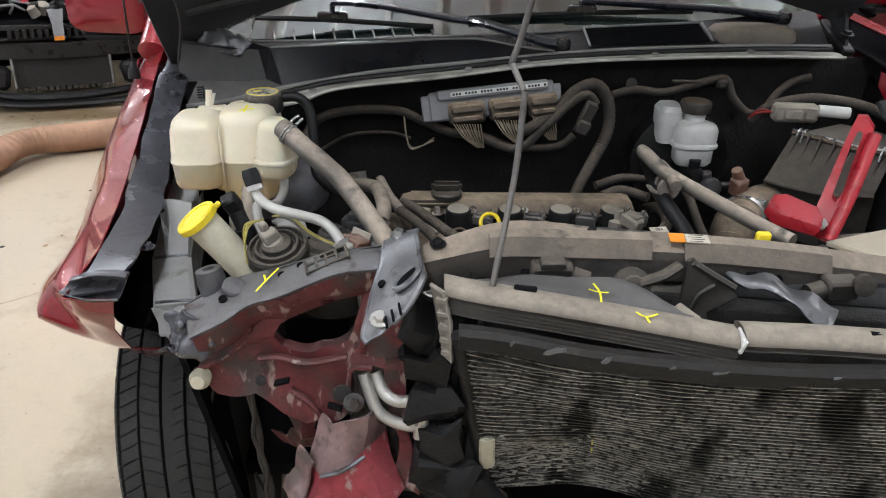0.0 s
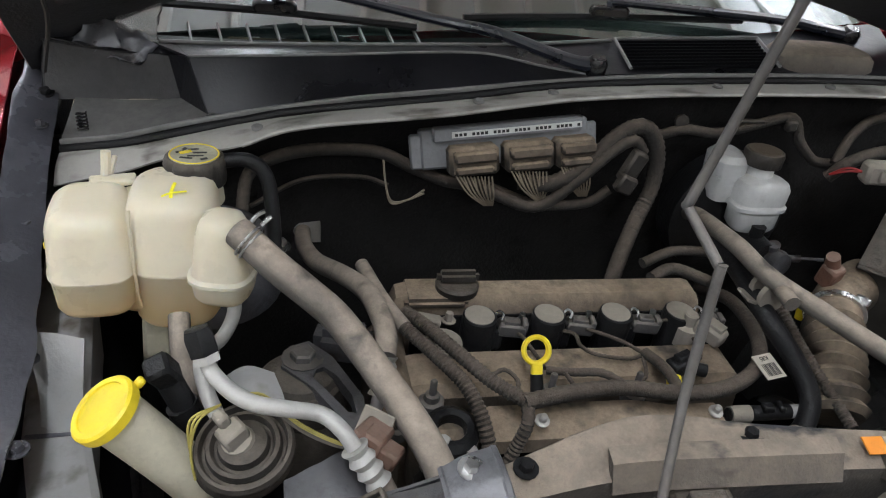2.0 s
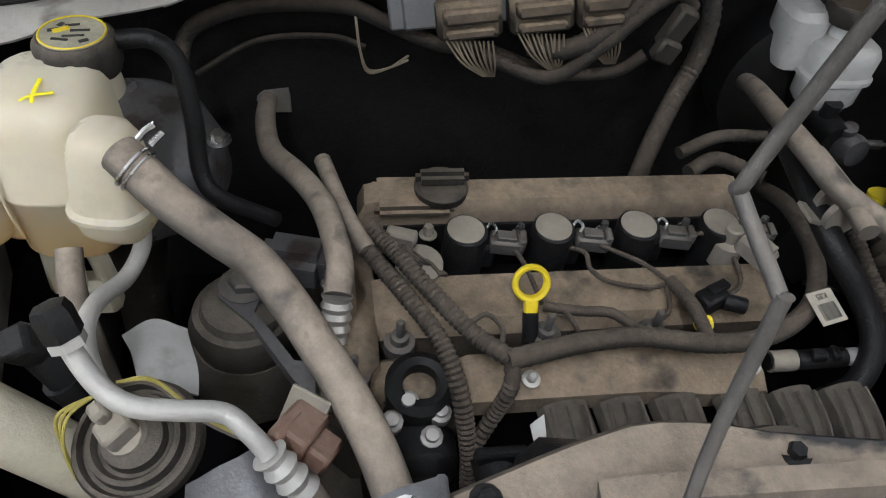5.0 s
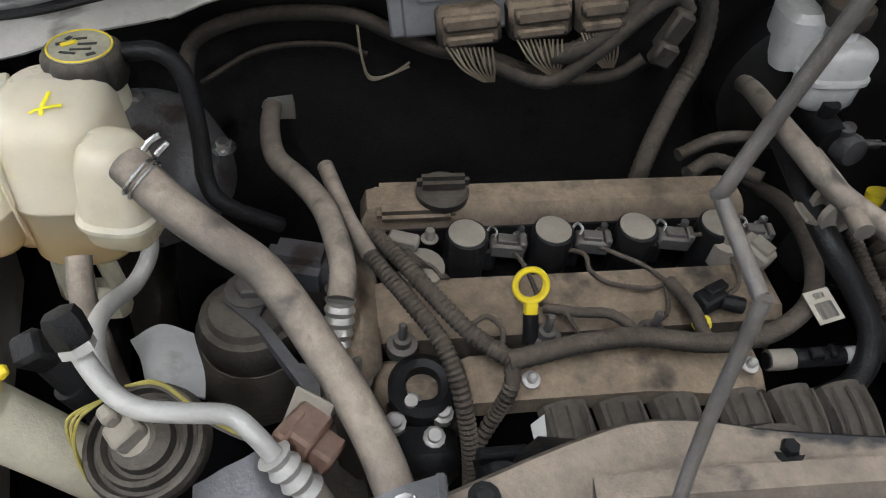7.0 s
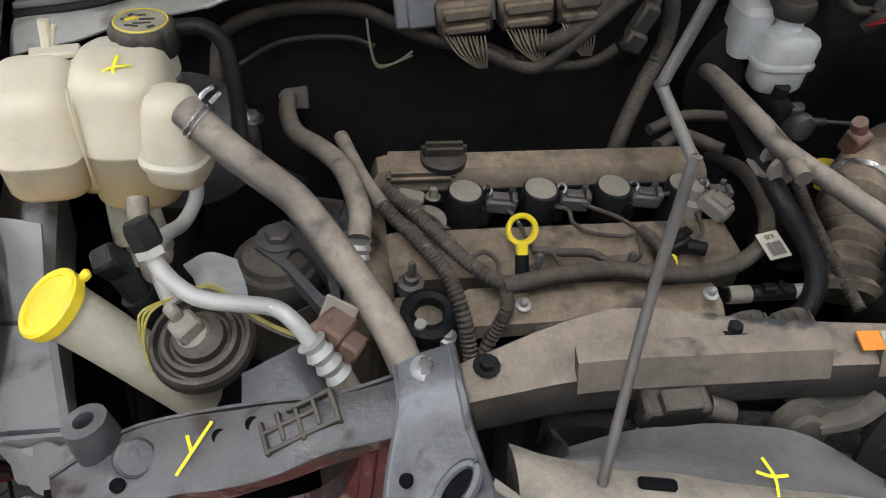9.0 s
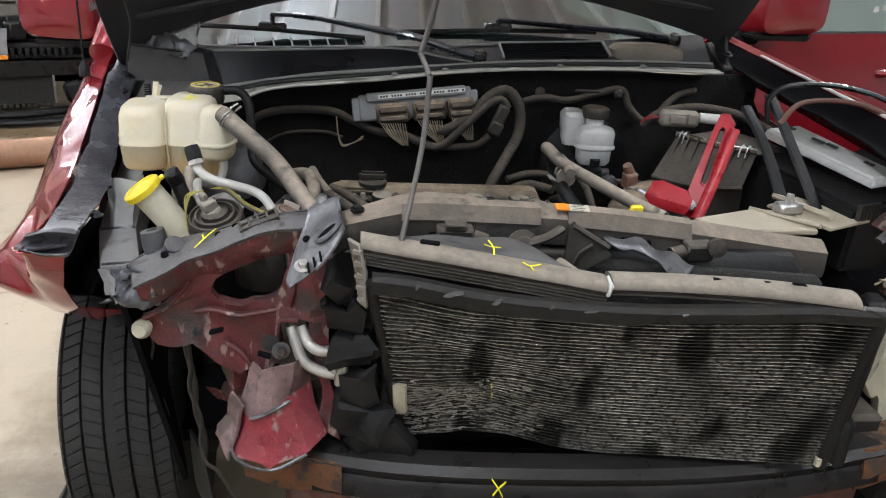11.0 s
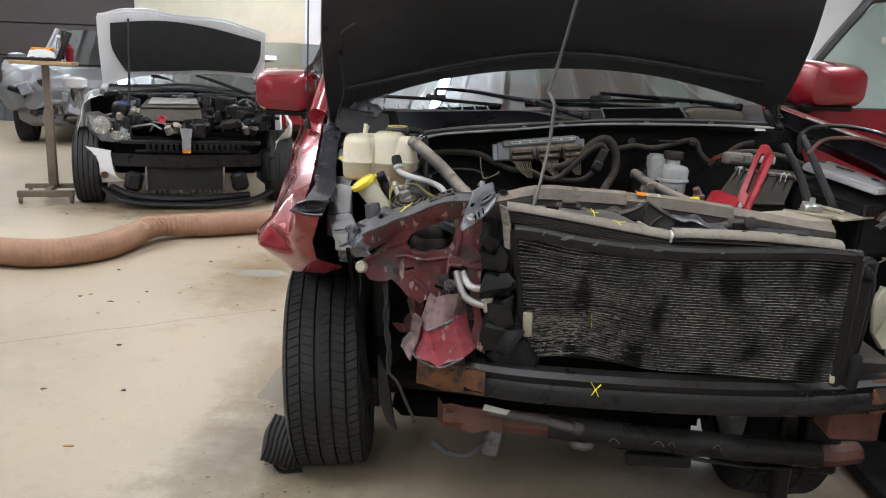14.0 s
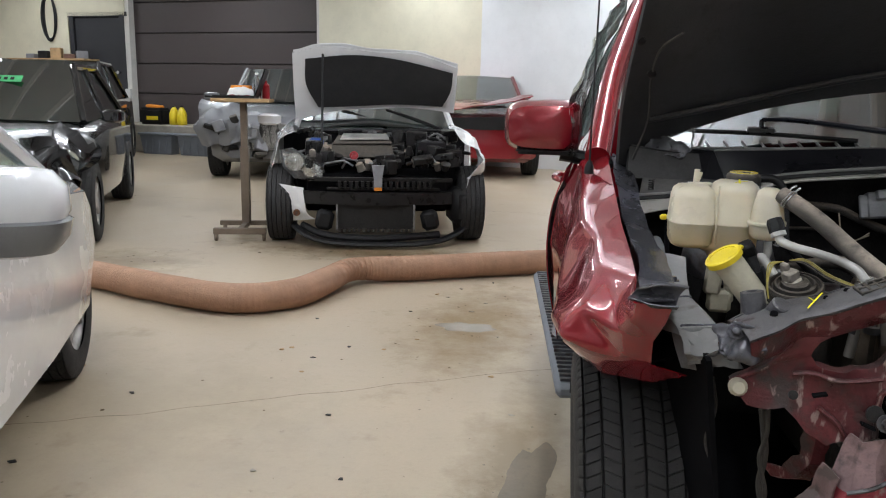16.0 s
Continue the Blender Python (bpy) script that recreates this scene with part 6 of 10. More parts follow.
for k in range(5):
    box(bm, (-0.142 + 0.002 * k, -0.472 - 0.003 * k, 1.07 - 0.018 * k), (0.014, 0.02, 0.006), (0, 0, -20))
part("end_bracket", bm, "tan", rb_, "pale notched end bracket")

# shroud lip behind the bar
shroud = [[(-0.125, -0.425, 1.060), (-0.068, -0.420, 1.074), (0.027, -0.418, 1.077), (0.10, -0.435, 1.076), (0.175, -0.475, 1.055)],
          [(-0.120, -0.445, 1.078), (-0.060, -0.446, 1.084), (0.040, -0.455, 1.079), (0.110, -0.475, 1.075), (0.180, -0.505, 1.057)],
          [(-0.100, -0.456, 1.072), (-0.040, -0.468, 1.076), (0.050, -0.482, 1.066), (0.120, -0.498, 1.058), (0.175, -0.515, 1.046)]]
sh = part("fan_shroud_lip", patch(B(), shroud, 6, 6, 0.004, lambda p: lump(p, 16, 0.009)), "shroud", suv, "dented dark grey plastic shroud lip")
mark("marker_cross", [[(0.048, -0.470, 1.083), (0.060, -0.474, 1.081), (0.074, -0.474, 1.080)], [(0.056, -0.460, 1.086), (0.062, -0.475, 1.081), (0.062, -0.488, 1.073)]], 0.0020, sh)
bm = B()
tube(bm, [(0.165, -0.478, 1.060), (0.185, -0.500, 1.052), (0.20, -0.505, 1.045), (0.36, -0.53, 1.045), (0.56, -0.57, 1.05)], 0.010, 8, 6, flat=0.7)
part("shroud_edge", bm, "bar", sh)
bm = B()
box(bm, (0.25, -0.36, 0.86), (0.72, 0.06, 0.38), (0, 0, -9), bev=0.02)
part("fan_shroud", bm, "black", suv, "black plastic fan shroud")
bm = B()
box(bm, (0.26, -0.42, 0.86), (0.70, 0.03, 0.36), (0, 0, -9.5), bev=0.01)
part("radiator_core", bm, "fin_dark", suv)
for x, y in ((0.12, -0.33), (0.40, -0.37)):
    part("fan_motor", lathe(B(), (x, y, 0.98), (0, 1, 0.1), [(0.05, 0), (0.05, 0.05), (0.03, 0.06)], 20), "black_dusty", suv, "round black fan motor")

# torn black duct pieces beside the condenser
bm = B()
for n_, (c, s, r) in enumerate((((-0.165, -0.43, 1.00), (0.06, 0.03, 0.06), (0, 5, -15)), ((-0.16, -0.435, 0.945), (0.075, 0.03, 0.05), (5, -8, -10)), ((-0.145, -0.435, 0.885), (0.07, 0.05, 0.065), (0, 0, -15)),
                ((-0.14, -0.43, 0.81), (0.06, 0.04, 0.07), (8, 0, -20)), ((-0.135, -0.43, 0.735), (0.085, 0.05, 0.075), (0, 10, -15)), ((-0.09, -0.44, 0.665), (0.08, 0.02, 0.10), (0, -25, -10)), ((-0.115, -0.425, 0.97), (0.02, 0.05, 0.22), (0, 4, -10)), ((-0.085, -0.41, 0.77), (0.02, 0.05, 0.22), (0, 4, -10)))):
    bm = box(B(), c, s, r, bev=0.006)
    bmesh.ops.subdivide_edges(bm, edges=bm.edges[:], cuts=1, use_grid_fill=True)
    for v in bm.verts:
        v.co += lump(v.co, 22, 0.034) + lump(v.co, 60, 0.010)
    part("air_guide", bm, "black", suv, "torn black rubber air guide")

# looped aluminium line stub
bm = B()
tube(bm, [(-0.255, -0.39, 0.895), (-0.245, -0.402, 0.865), (-0.232, -0.41, 0.838), (-0.205, -0.415, 0.822), (-0.175, -0.42, 0.818)], 0.0095, 12, 6)
tube(bm, [(-0.238, -0.385, 0.893), (-0.225, -0.40, 0.868), (-0.205, -0.412, 0.86), (-0.175, -0.418, 0.866)], 0.0095, 12, 6)
line = part("cooler_line", bm, "alu", suv, "bent silver aluminium cooler lines")
bm = B()
box(bm, (-0.166, -0.42, 0.845), (0.022, 0.035, 0.085), (0, 4, -8), bev=0.004), bolt(bm, (-0.178, -0.437, 0.842), (-0.4, -1, 0), 0.007, 0.012)
part("fitting_block", bm, "alu", line)

# crash box, frame end, bumper beam
cbr = [[(-0.318, -0.42, 0.842), (-0.302, -0.437, 0.838), (-0.275, -0.44, 0.845), (-0.25, -0.43, 0.845), (-0.235, -0.39, 0.84)],
       [(-0.340, -0.42, 0.765), (-0.319, -0.451, 0.755), (-0.285, -0.458, 0.772), (-0.253, -0.443, 0.786), (-0.225, -0.39, 0.79)],
       [(-0.360, -0.41, 0.700), (-0.342, -0.470, 0.690), (-0.285, -0.475, 0.668), (-0.225, -0.468, 0.695), (-0.193, -0.43, 0.708)],
       [(-0.350, -0.38, 0.680), (-0.335, -0.420, 0.670), (-0.285, -0.430, 0.655), (-0.225, -0.42, 0.675), (-0.200, -0.39, 0.690)]]
cb = part("crash_box", folded(cbr[1:], 4, 0.004, 0.007, 16), "red_scraped", suv, "crushed red steel frame end", 14)
part("scraped_plate", folded(cbr[:2], 4, 0.004, 0.007, 16), "pink_scraped", cb, "scraped grey and red steel plate", 14)
part("torn_flange", folded([[(-0.352, -0.425, 0.785), (-0.330, -0.450, 0.775)], [(-0.372, -0.415, 0.73), (-0.345, -0.455, 0.72)], [(-0.390, -0.41, 0.685), (-0.356, -0.46, 0.680)]], 4, 0.004, 0.008, 20), "pink_scraped", cb, "torn pinkish metal flange", 18)
part("torn_edge", tube(B(), [V(p) + V((0, -0.005, 0)) for p in cbr[1][1:4]], 0.0035, 6, 4), "bracket", cb, "bare torn metal edge")
part("torn_edge", tube(B(), [V(p) + V((0, -0.005, 0)) for p in cbr[2][0:4]], 0.003, 6, 4), "bracket", cb)
bm = B()
box(bm, (-0.26, -0.10, 0.69), (0.09, 0.55, 0.12), (-4, 0, 5), bev=0.01)
part("frame_rail", bm, "black_dusty", suv, "dark frame rail")
bm = B()
box(bm, (0.78, -0.15, 0.68), (0.09, 0.60, 0.13), (0, 0, 0), bev=0.01)
part("frame_rail", bm, "black_dusty", suv)

bump = [(-0.34, -0.37, 0.620), (-0.22, -0.425, 0.625), (-0.06, -0.470, 0.632), (0.15, -0.498, 0.640), (0.40, -0.515, 0.650), (0.62, -0.510, 0.660), (0.80, -0.485, 0.672), (0.93, -0.44, 0.680)]
bm = B()
loft(bm, [[p + V(q) for q in ((0, 0.04, 0.040), (0, -0.004, 0.042), (0, -0.018, 0.030), (0, -0.010, 0.010), (0, -0.018, 0.0), (0, -0.020, -0.030), (0, -0.006, -0.045), (0, 0.04, -0.045))] for p in spline(bump[1:-1], 6)])
bb = part("bumper_beam", bm, "black_beam", suv, "scuffed black bumper reinforcement beam")
bm = B()
loft(bm, [[p + V(q) + lump(p, 12, 0.012) for q in ((0, 0.04, 0.035), (0, -0.010, 0.036), (0, -0.018, 0.0), (0, -0.012, -0.036), (0, 0.04, -0.036))] for p in spline([bump[0], (-0.28, -0.405, 0.622), bump[1], (-0.16, -0.447, 0.63)], 5)])
part("beam_end", bm, "rust", bb, "rusty torn beam end", 25)
bm = B()
loft(bm, [[p + V(q) for q in ((0, 0.05, 0.040), (0, -0.008, 0.042), (0, -0.022, 0.0), (0, -0.010, -0.046), (0, 0.05, -0.046))] for p in spline([(0.76, -0.492, 0.668), bump[6], bump[7], (0.95, -0.42, 0.68)], 4)])
part("beam_end", bm, "rust", bb, "rusty beam end with two holes")
bm = B()
for x, y in ((0.845, -0.493), (0.905, -0.472)):
    lathe(bm, (x, y + 0.010, 0.668), (0.2, -1, 0), [(0.022, 0), (0.0215, 0.012)], 20)
part("beam_hole", bm, "void", bb)
mark("marker_cross", [[(0.088, -0.512, 0.668), (0.100, -0.514, 0.650), (0.108, -0.516, 0.634)], [(0.112, -0.514, 0.664), (0.100, -0.514, 0.650), (0.092, -0.514, 0.636)]], 0.0038, bb)

# lower crossmember, brackets, hanging sheet
bm = B()
tube(bm, [(-0.27, -0.265, 0.43), (-0.10, -0.28, 0.435), (0.11, -0.29, 0.43), (0.40, -0.30, 0.415), (0.75, -0.30, 0.40), (0.88, -0.27, 0.40)], 0.034, 8, 6, flat=0.9)
xm = part("lower_crossmember", bm, "rail", suv, "dirty lower crossmember with flaking paint")
bm = B()
tube(bm, [(0.02, -0.300, 0.437), (0.11, -0.302, 0.432), (0.40, -0.310, 0.418), (0.76, -0.306, 0.402)], 0.037, 10, 6, flat=0.95)
part("crossmember_cover", bm, "black_scuffed", xm, "scratched black plastic cover")
for x, w in ((0.30, 0.03), (0.34, 0.02), (0.46, 0.025), (0.18, 0.03)):
    part("cover_scratch", tube(B(), [(x, -0.3475, 0.425), (x + w * 0.5, -0.348, 0.436), (x + w, -0.3475, 0.42)], 0.0012, 5, 3), "fin_pale", xm)
bm = B()
patch(bm, [[(-0.30, -0.24, 0.47), (-0.22, -0.28, 0.48), (-0.10, -0.31, 0.475)], [(-0.30, -0.25, 0.40), (-0.22, -0.30, 0.41), (-0.10, -0.32, 0.42)]], 6, 5, 0.004, lambda p: lump(p, 16, 0.022))
part("torn_end", bm, "rail", xm, "torn rusty end", 25)
bm = B()
tube(bm, [(-0.30, -0.26, 0.345), (-0.25, -0.28, 0.325), (-0.19, -0.29, 0.33), (-0.15, -0.29, 0.38)], 0.014, 6, 5, flat=0.3)
box(bm, (-0.13, -0.28, 0.37), (0.05, 0.03, 0.09), (0, 10, 0), bev=0.008)
part("hanger", bm, "bracket", xm, "bent hanging bracket")
bm = B()
tube(bm, [(-0.15, -0.315, 0.478), (-0.02, -0.325, 0.468), (0.09, -0.33, 0.448)], 0.013, 8, 4)
lathe(bm, (0.085, -0.33, 0.45), (1, 0, -0.1), [(0.018, 0), (0.018, 0.02), (0.010, 0.03)], 12)
lathe(bm, (0.115, -0.31, 0.405), (0, -0.2, -1), [(0.03, 0), (0.034, 0.012), (0.030, 0.02)], 18)
part("oil_line", bm, "rod", xm, "dull aluminium tube")
part("loose_foil", prism(B(), [(-0.16, -0.325, 0.502), (-0.09, -0.333, 0.492), (-0.10, -0.336, 0.480), (-0.165, -0.326, 0.485)], (0, 0.002, 0)), "label", xm, "small white torn strip")
bm = B()
patch(bm, [[(0.22, -0.30, 0.38), (0.50, -0.31, 0.36), (0.72, -0.28, 0.34)], [(0.22, -0.15, 0.30), (0.50, -0.15, 0.27), (0.72, -0.12, 0.26)]], 5, 4, 0.006, lambda p: lump(p, 8, 0.02))
box(bm, (0.33, -0.30, 0.355), (0.18, 0.03, 0.035), bev=0.006), box(bm, (0.78, -0.26, 0.45), (0.10, 0.06, 0.24), bev=0.01), box(bm, (0.70, -0.24, 0.36), (0.05, 0.04, 0.30), bev=0.01)
part("splash_shield", bm, "black", xm, "black hanging splash shield")
part("tow_block", box(B(), (0.79, -0.36, 0.56), (0.13, 0.10, 0.12), bev=0.01), "rail", xm)
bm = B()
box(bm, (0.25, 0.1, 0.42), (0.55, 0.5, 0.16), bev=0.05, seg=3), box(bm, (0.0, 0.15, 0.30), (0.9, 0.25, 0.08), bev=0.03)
# near-black colour carries the shade under the engine
part("subframe", bm, "void", suv, "subframe and oil pan, shade painted black")

# hanging wires by the wheel
for n_, pts, r in (("hanging_wire", [(-0.433, -0.36, 0.86), (-0.430, -0.365, 0.80), (-0.437, -0.36, 0.75), (-0.421, -0.36, 0.687), (-0.427, -0.355, 0.63), (-0.418, -0.36, 0.59), (-0.399, -0.36, 0.57), (-0.372, -0.36, 0.51), (-0.347, -0.36, 0.456)], 0.0040),
                   ("hanging_wire", [(-0.519, -0.30, 0.870), (-0.509, -0.30, 0.807), (-0.522, -0.30, 0.743), (-0.500, -0.30, 0.680), (-0.496, -0.29, 0.610)], 0.0028),
                   ("hanging_wire", [(-0.440, -0.352, 0.84), (-0.428, -0.357, 0.76), (-0.431, -0.352, 0.70), (-0.420, -0.352, 0.64), (-0.425, -0.345, 0.585)], 0.0060)):
    part(n_, tube(B(), pts, r, 8, 6), "cable", suv, "loose dangling cable")
bm = B()
patch(bm, [[(-0.46, -0.30, 0.62), (-0.43, -0.33, 0.58)], [(-0.45, -0.32, 0.50), (-0.41, -0.35, 0.47)], [(-0.43, -0.30, 0.42), (-0.40, -0.33, 0.41)]], 4, 5, 0.006)
part("torn_liner", bm, "black", suv, "torn black splash liner")
bm = B()
lathe(bm, (-0.50, 0.13, 0.36), (-1, 0, 0), [(0.10, 0), (0.10, 0.05), (0.06, 0.06)], 20), tube(bm, [(-0.20, 0.1, 0.33), (-0.50, 0.13, 0.34)], 0.03, 10, 1), tube(bm, [(-0.52, 0.14, 0.40), (-0.50, 0.14, 0.75), (-0.47, 0.14, 0.95)], 0.035, 12, 3)
part("suspension_strut", bm, "black_dusty", suv, "dirty strut and control arm")

# ---- far front corner: red support, broken white part, pump, wires ----
bm = B()
prism(bm, [(0.802, -0.33, 1.061), (0.815, -0.33, 1.078), (0.870, -0.33, 1.120), (0.965, -0.33, 1.125), (0.976, -0.33, 1.100), (0.958, -0.33, 1.040), (0.966, -0.33, 0.985), (0.986, -0.33, 0.949), (0.969, -0.33, 0.925), (0.915, -0.33, 0.930), (0.915, -0.33, 0.955), (0.935, -0.33, 0.985), (0.925, -0.33, 1.050), (0.880, -0.33, 1.075)], (0, 0.04, 0), 0.003)
for v in bm.verts:
    v.co += lump(v.co, 14, 0.008)
rs = part("headlamp_panel", bm, "red_dusty", suv, "dirty red headlamp support post")
bm = B()
box(bm, (0.885, -0.325, 1.128), (0.085, 0.05, 0.008), (8, -6, 20), bev=0.003), tube(bm, [(0.775, -0.36, 1.055), (0.825, -0.35, 1.092), (0.87, -0.335, 1.125)], 0.010, 8, 4, flat=0.6), lathe(bm, (0.858, -0.335, 1.122), (0, 0, 1), [(0.012, 0), (0.012, 0.026), (0.006, 0.027)], 14)
part("support_cap", bm, "arm", rs, "grey bent bracket with a stud")
bm = B()
box(bm, (0.94, -0.29, 0.91), (0.09, 0.10, 0.03), (0, 8, 0), bev=0.006), box(bm, (1.005, -0.30, 0.905), (0.035, 0.05, 0.09), bev=0.01)
part("lower_support", bm, "red_dusty", rs)
bm = B()
prism(bm, [(0.796, -0.40, 0.915), (0.780, -0.405, 0.870), (0.783, -0.41, 0.80), (0.815, -0.41, 0.755), (0.835, -0.405, 0.765), (0.838, -0.40, 0.745), (0.852, -0.40, 0.68), (0.880, -0.40, 0.640), (0.900, -0.40, 0.645), (0.882, -0.40, 0.74), (0.872, -0.40, 0.79), (0.868, -0.40, 0.85), (0.833, -0.40, 0.905)], (0, 0.02, 0), 0.003)
for v in bm.verts:
    v.co += lump(v.co, 35, 0.006)
wp = part("broken_deflector", bm, "ivory", suv, "broken ivory plastic piece with torn edges", 25)
bm = B()
for k in range(7):
    tube(bm, [(0.788 + 0.004 * k, -0.418, 0.80 + 0.012 * k), (0.80 + 0.005 * k, -0.424, 0.84 + 0.006 * k), (0.806, -0.418, 0.88)], 0.003, 6, 4)
part("torn_strand", bm, "ivory", wp)
bm = B()
box(bm, (0.90, -0.33, 0.85), (0.16, 0.06, 0.025), (5, 8, 0), bev=0.006), box(bm, (0.945, -0.35, 0.82), (0.05, 0.04, 0.06), bev=0.008), lathe(bm, (0.96, -0.33, 0.75), (0, 0, 1), [(0.045, 0), (0.05, 0.02), (0.045, 0.07), (0.06, 0.08), (0.05, 0.09)], 20)
tube(bm, [(0.95, -0.33, 0.82), (0.93, -0.36, 0.78), (0.90, -0.36, 0.74)], 0.012, 8, 4)
part("washer_pump", bm, "black_dusty", suv, "dusty black pump and hoses")
bm = B()
tube(bm, [(0.66, -0.53, 0.99), (0.70, -0.50, 0.96), (0.705, -0.49, 0.85), (0.69, -0.49, 0.70)], 0.018, 10, 5), lathe(bm, (0.70, -0.50, 0.69), (0, 0, 1), [(0.022, 0), (0.022, 0.08), (0.015, 0.09)], 14)
box(bm, (0.69, -0.49, 0.83), (0.035, 0.05, 0.36), (0, 3, -10), bev=0.008)
part("radiator_hose", bm, "black", suv, "black lower hose and bracket")
bm = B()
for q in ((0.865, -0.315, 0.965), (0.965, -0.345, 0.905), (0.845, -0.34, 1.03)):
    part("lamp_plug", box(B(), q, (0.026, 0.022, 0.05), (0, 10, 15), bev=0.004), "ivory", suv, "ivory electrical plug")
for pts in ([(0.80, -0.35, 0.965), (0.83, -0.36, 0.99), (0.86, -0.345, 0.985), (0.865, -0.34, 0.95)], [(0.80, -0.36, 0.98), (0.85, -0.36, 0.97), (0.855, -0.36, 0.90)], [(0.98, -0.30, 0.96), (1.03, -0.31, 0.93), (1.05, -0.31, 0.89), (1.0, -0.31, 0.87), (1.07, -0.31, 0.80), (0.98, -0.31, 0.76)]):
    part("loose_wire", tube(B(), pts, 0.0022, 6, 6), "wire_tan", suv)
for pts in ([(0.97, -0.29, 0.96), (1.06, -0.28, 0.945), (1.18, -0.25, 1.0), (1.25, -0.2, 1.06)], [(0.985, -0.28, 1.09), (1.0, -0.28, 0.99), (1.12, -0.26, 0.94), (1.25, -0.22, 0.97)]):
    part("loose_wire", tube(B(), pts, 0.004, 6, 6), "wire_red", suv, "loose red wire")

# ---- engine bay ----
# valve cover with a raised rear ridge
bm = B()
prof = [(-0.112, 0.880), (-0.110, 0.950), (-0.098, 0.964), (-0.040, 0.966), (-0.034, 0.905), (0.028, 0.905), (0.036, 0.985), (0.046, 0.998), (0.078, 1.000), (0.092, 0.985), (0.095, 0.90)]


def cover_ring(x, sy=1.0, dz=0.0):
    return [V((x, -0.02 + (y + 0.02) * sy, z + dz * (z > 0.93))) for y, z in prof]


loft(bm, [cover_ring(-0.212, 0.93, -0.015), cover_ring(-0.205, 1, -0.004), cover_ring(-0.19, 1), cover_ring(0.235, 1), cover_ring(0.247, 1, -0.004), cover_ring(0.252, 0.94, -0.015)])
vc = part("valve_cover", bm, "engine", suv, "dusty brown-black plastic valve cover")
part("coil_well", loft(B(), [[V((x, y_, z_)) for y_, z_ in ((0.0345, 0.972), (0.0275, 0.908), (-0.0320, 0.908), (-0.0365, 0.955), (-0.033, 0.955), (-0.028, 0.912), (0.024, 0.912), (0.031, 0.972))] for x in (-0.185, 0.24)]), "black", vc, "black coil trough")
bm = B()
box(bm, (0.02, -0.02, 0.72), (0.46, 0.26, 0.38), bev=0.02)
# block coloured near-black for the shade low in the bay
part("engine_block", bm, "void", suv, "engine block, bay shade painted black")
bm = B()
box(bm, (-0.225, -0.06, 0.86), (0.05, 0.20, 0.24), bev=0.02), box(bm, (-0.16, -0.15, 0.90), (0.10, 0.05, 0.10), bev=0.012)
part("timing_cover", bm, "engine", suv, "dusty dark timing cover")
bm = B()
box(bm, (-0.15, 0.060, 0.992), (0.090, 0.062, 0.016), bev=0.006, seg=2)
part("cap_base", bm, "engine", vc)
bm = B()
lathe(bm, (-0.118, 0.060, 0.998), (0, 0, 1), [(0.030, 0), (0.031, 0.010), (0.028, 0.014)], 24)
box(bm, (-0.118, 0.060, 1.020), (0.060, 0.018, 0.020), bev=0.006, seg=2)
part("oil_filler_cap", bm, "black_dusty", vc, "dusty oil filler cap with a grip")

for k in range(4):
    x = -0.098 + 0.0985 * k
    bm = B()
    lathe(bm, (x, 0.0, 0.945), (0.02, -0.06, 1), [(0.023, -0.035), (0.024, 0), (0.0245, 0.045), (0.0235, 0.052), (0.021, 0.0535)], 28)
    box(bm, (x + 0.020, -0.003, 0.962), (0.03, 0.020, 0.036), (0, 0, -6), bev=0.004)
    coil = part("ignition_coil", bm, "black", vc, "round black ignition coil with dusty top")
    bm = B()
    lathe(bm, (x + 0.0, -0.0035, 0.9985), (0.02, -0.06, 1), [(0.0205, 0), (0.0205, 0.0012)], 28)
    part("coil_top", bm, "tan", coil)
    bm = B()
    box(bm, (x + 0.047, -0.006, 0.978), (0.040, 0.022, 0.020), (0, 4, -7), bev=0.003)
    box(bm, (x + 0.046, -0.007, 0.990), (0.022, 0.014, 0.006), (0, 4, -7), bev=0.001)
    box(bm, (x + 0.064, -0.008, 0.984), (0.008, 0.020, 0.016), (0, 4, -7), bev=0.002)
    part("coil_plug", bm, "rod", coil, "grey-black plug with a clip")
    bm = B()
    tube(bm, [(x + 0.024, 0.002, 0.995), (x + 0.029, 0.004, 1.000), (x + 0.034, -0.002, 0.998), (x + 0.031, -0.006, 0.992)], 0.0018, 6, 4)
    part("coil_clip", bm, "steel", coil)
    part("coil_bolt", bolt(B(), (x + 0.066, 0.012, 0.975), (0, 0, 1), 0.005, 0.014), "steel", coil)
# cam sensor with coiled leads at the first cylinder
bm = B()
box(bm, (-0.168, -0.004, 0.992), (0.034, 0.018, 0.016), (0, 0, -20), bev=0.003), bolt(bm, (-0.138, 0.004, 0.985), (0, 0, 1), 0.006, 0.014), lathe(bm, (-0.150, -0.026, 0.955), (0, -0.1, 1), [(0.026, 0), (0.026, 0.02), (0.02, 0.022)], 20)
part("cam_sensor", bm, "tan", vc, "small grey sensor plug")
bm = B()
for k in range(5):
    tube(bm, [(-0.178 + 0.003 * k, -0.018, 0.992), (-0.162 + 0.004 * k, -0.034, 0.985), (-0.142 + 0.003 * k, -0.030, 0.980 - 0.003 * k), (-0.130 + 0.002 * k, -0.045, 0.972)], 0.0022, 6, 5)
part("sensor_lead", bm, "cable", vc)
bm = B()
c = V((-0.046, -0.094, 1.010))
u_, v_ = V((1, 0, 0)), V((0, 0.55, 0.83)).normalized()
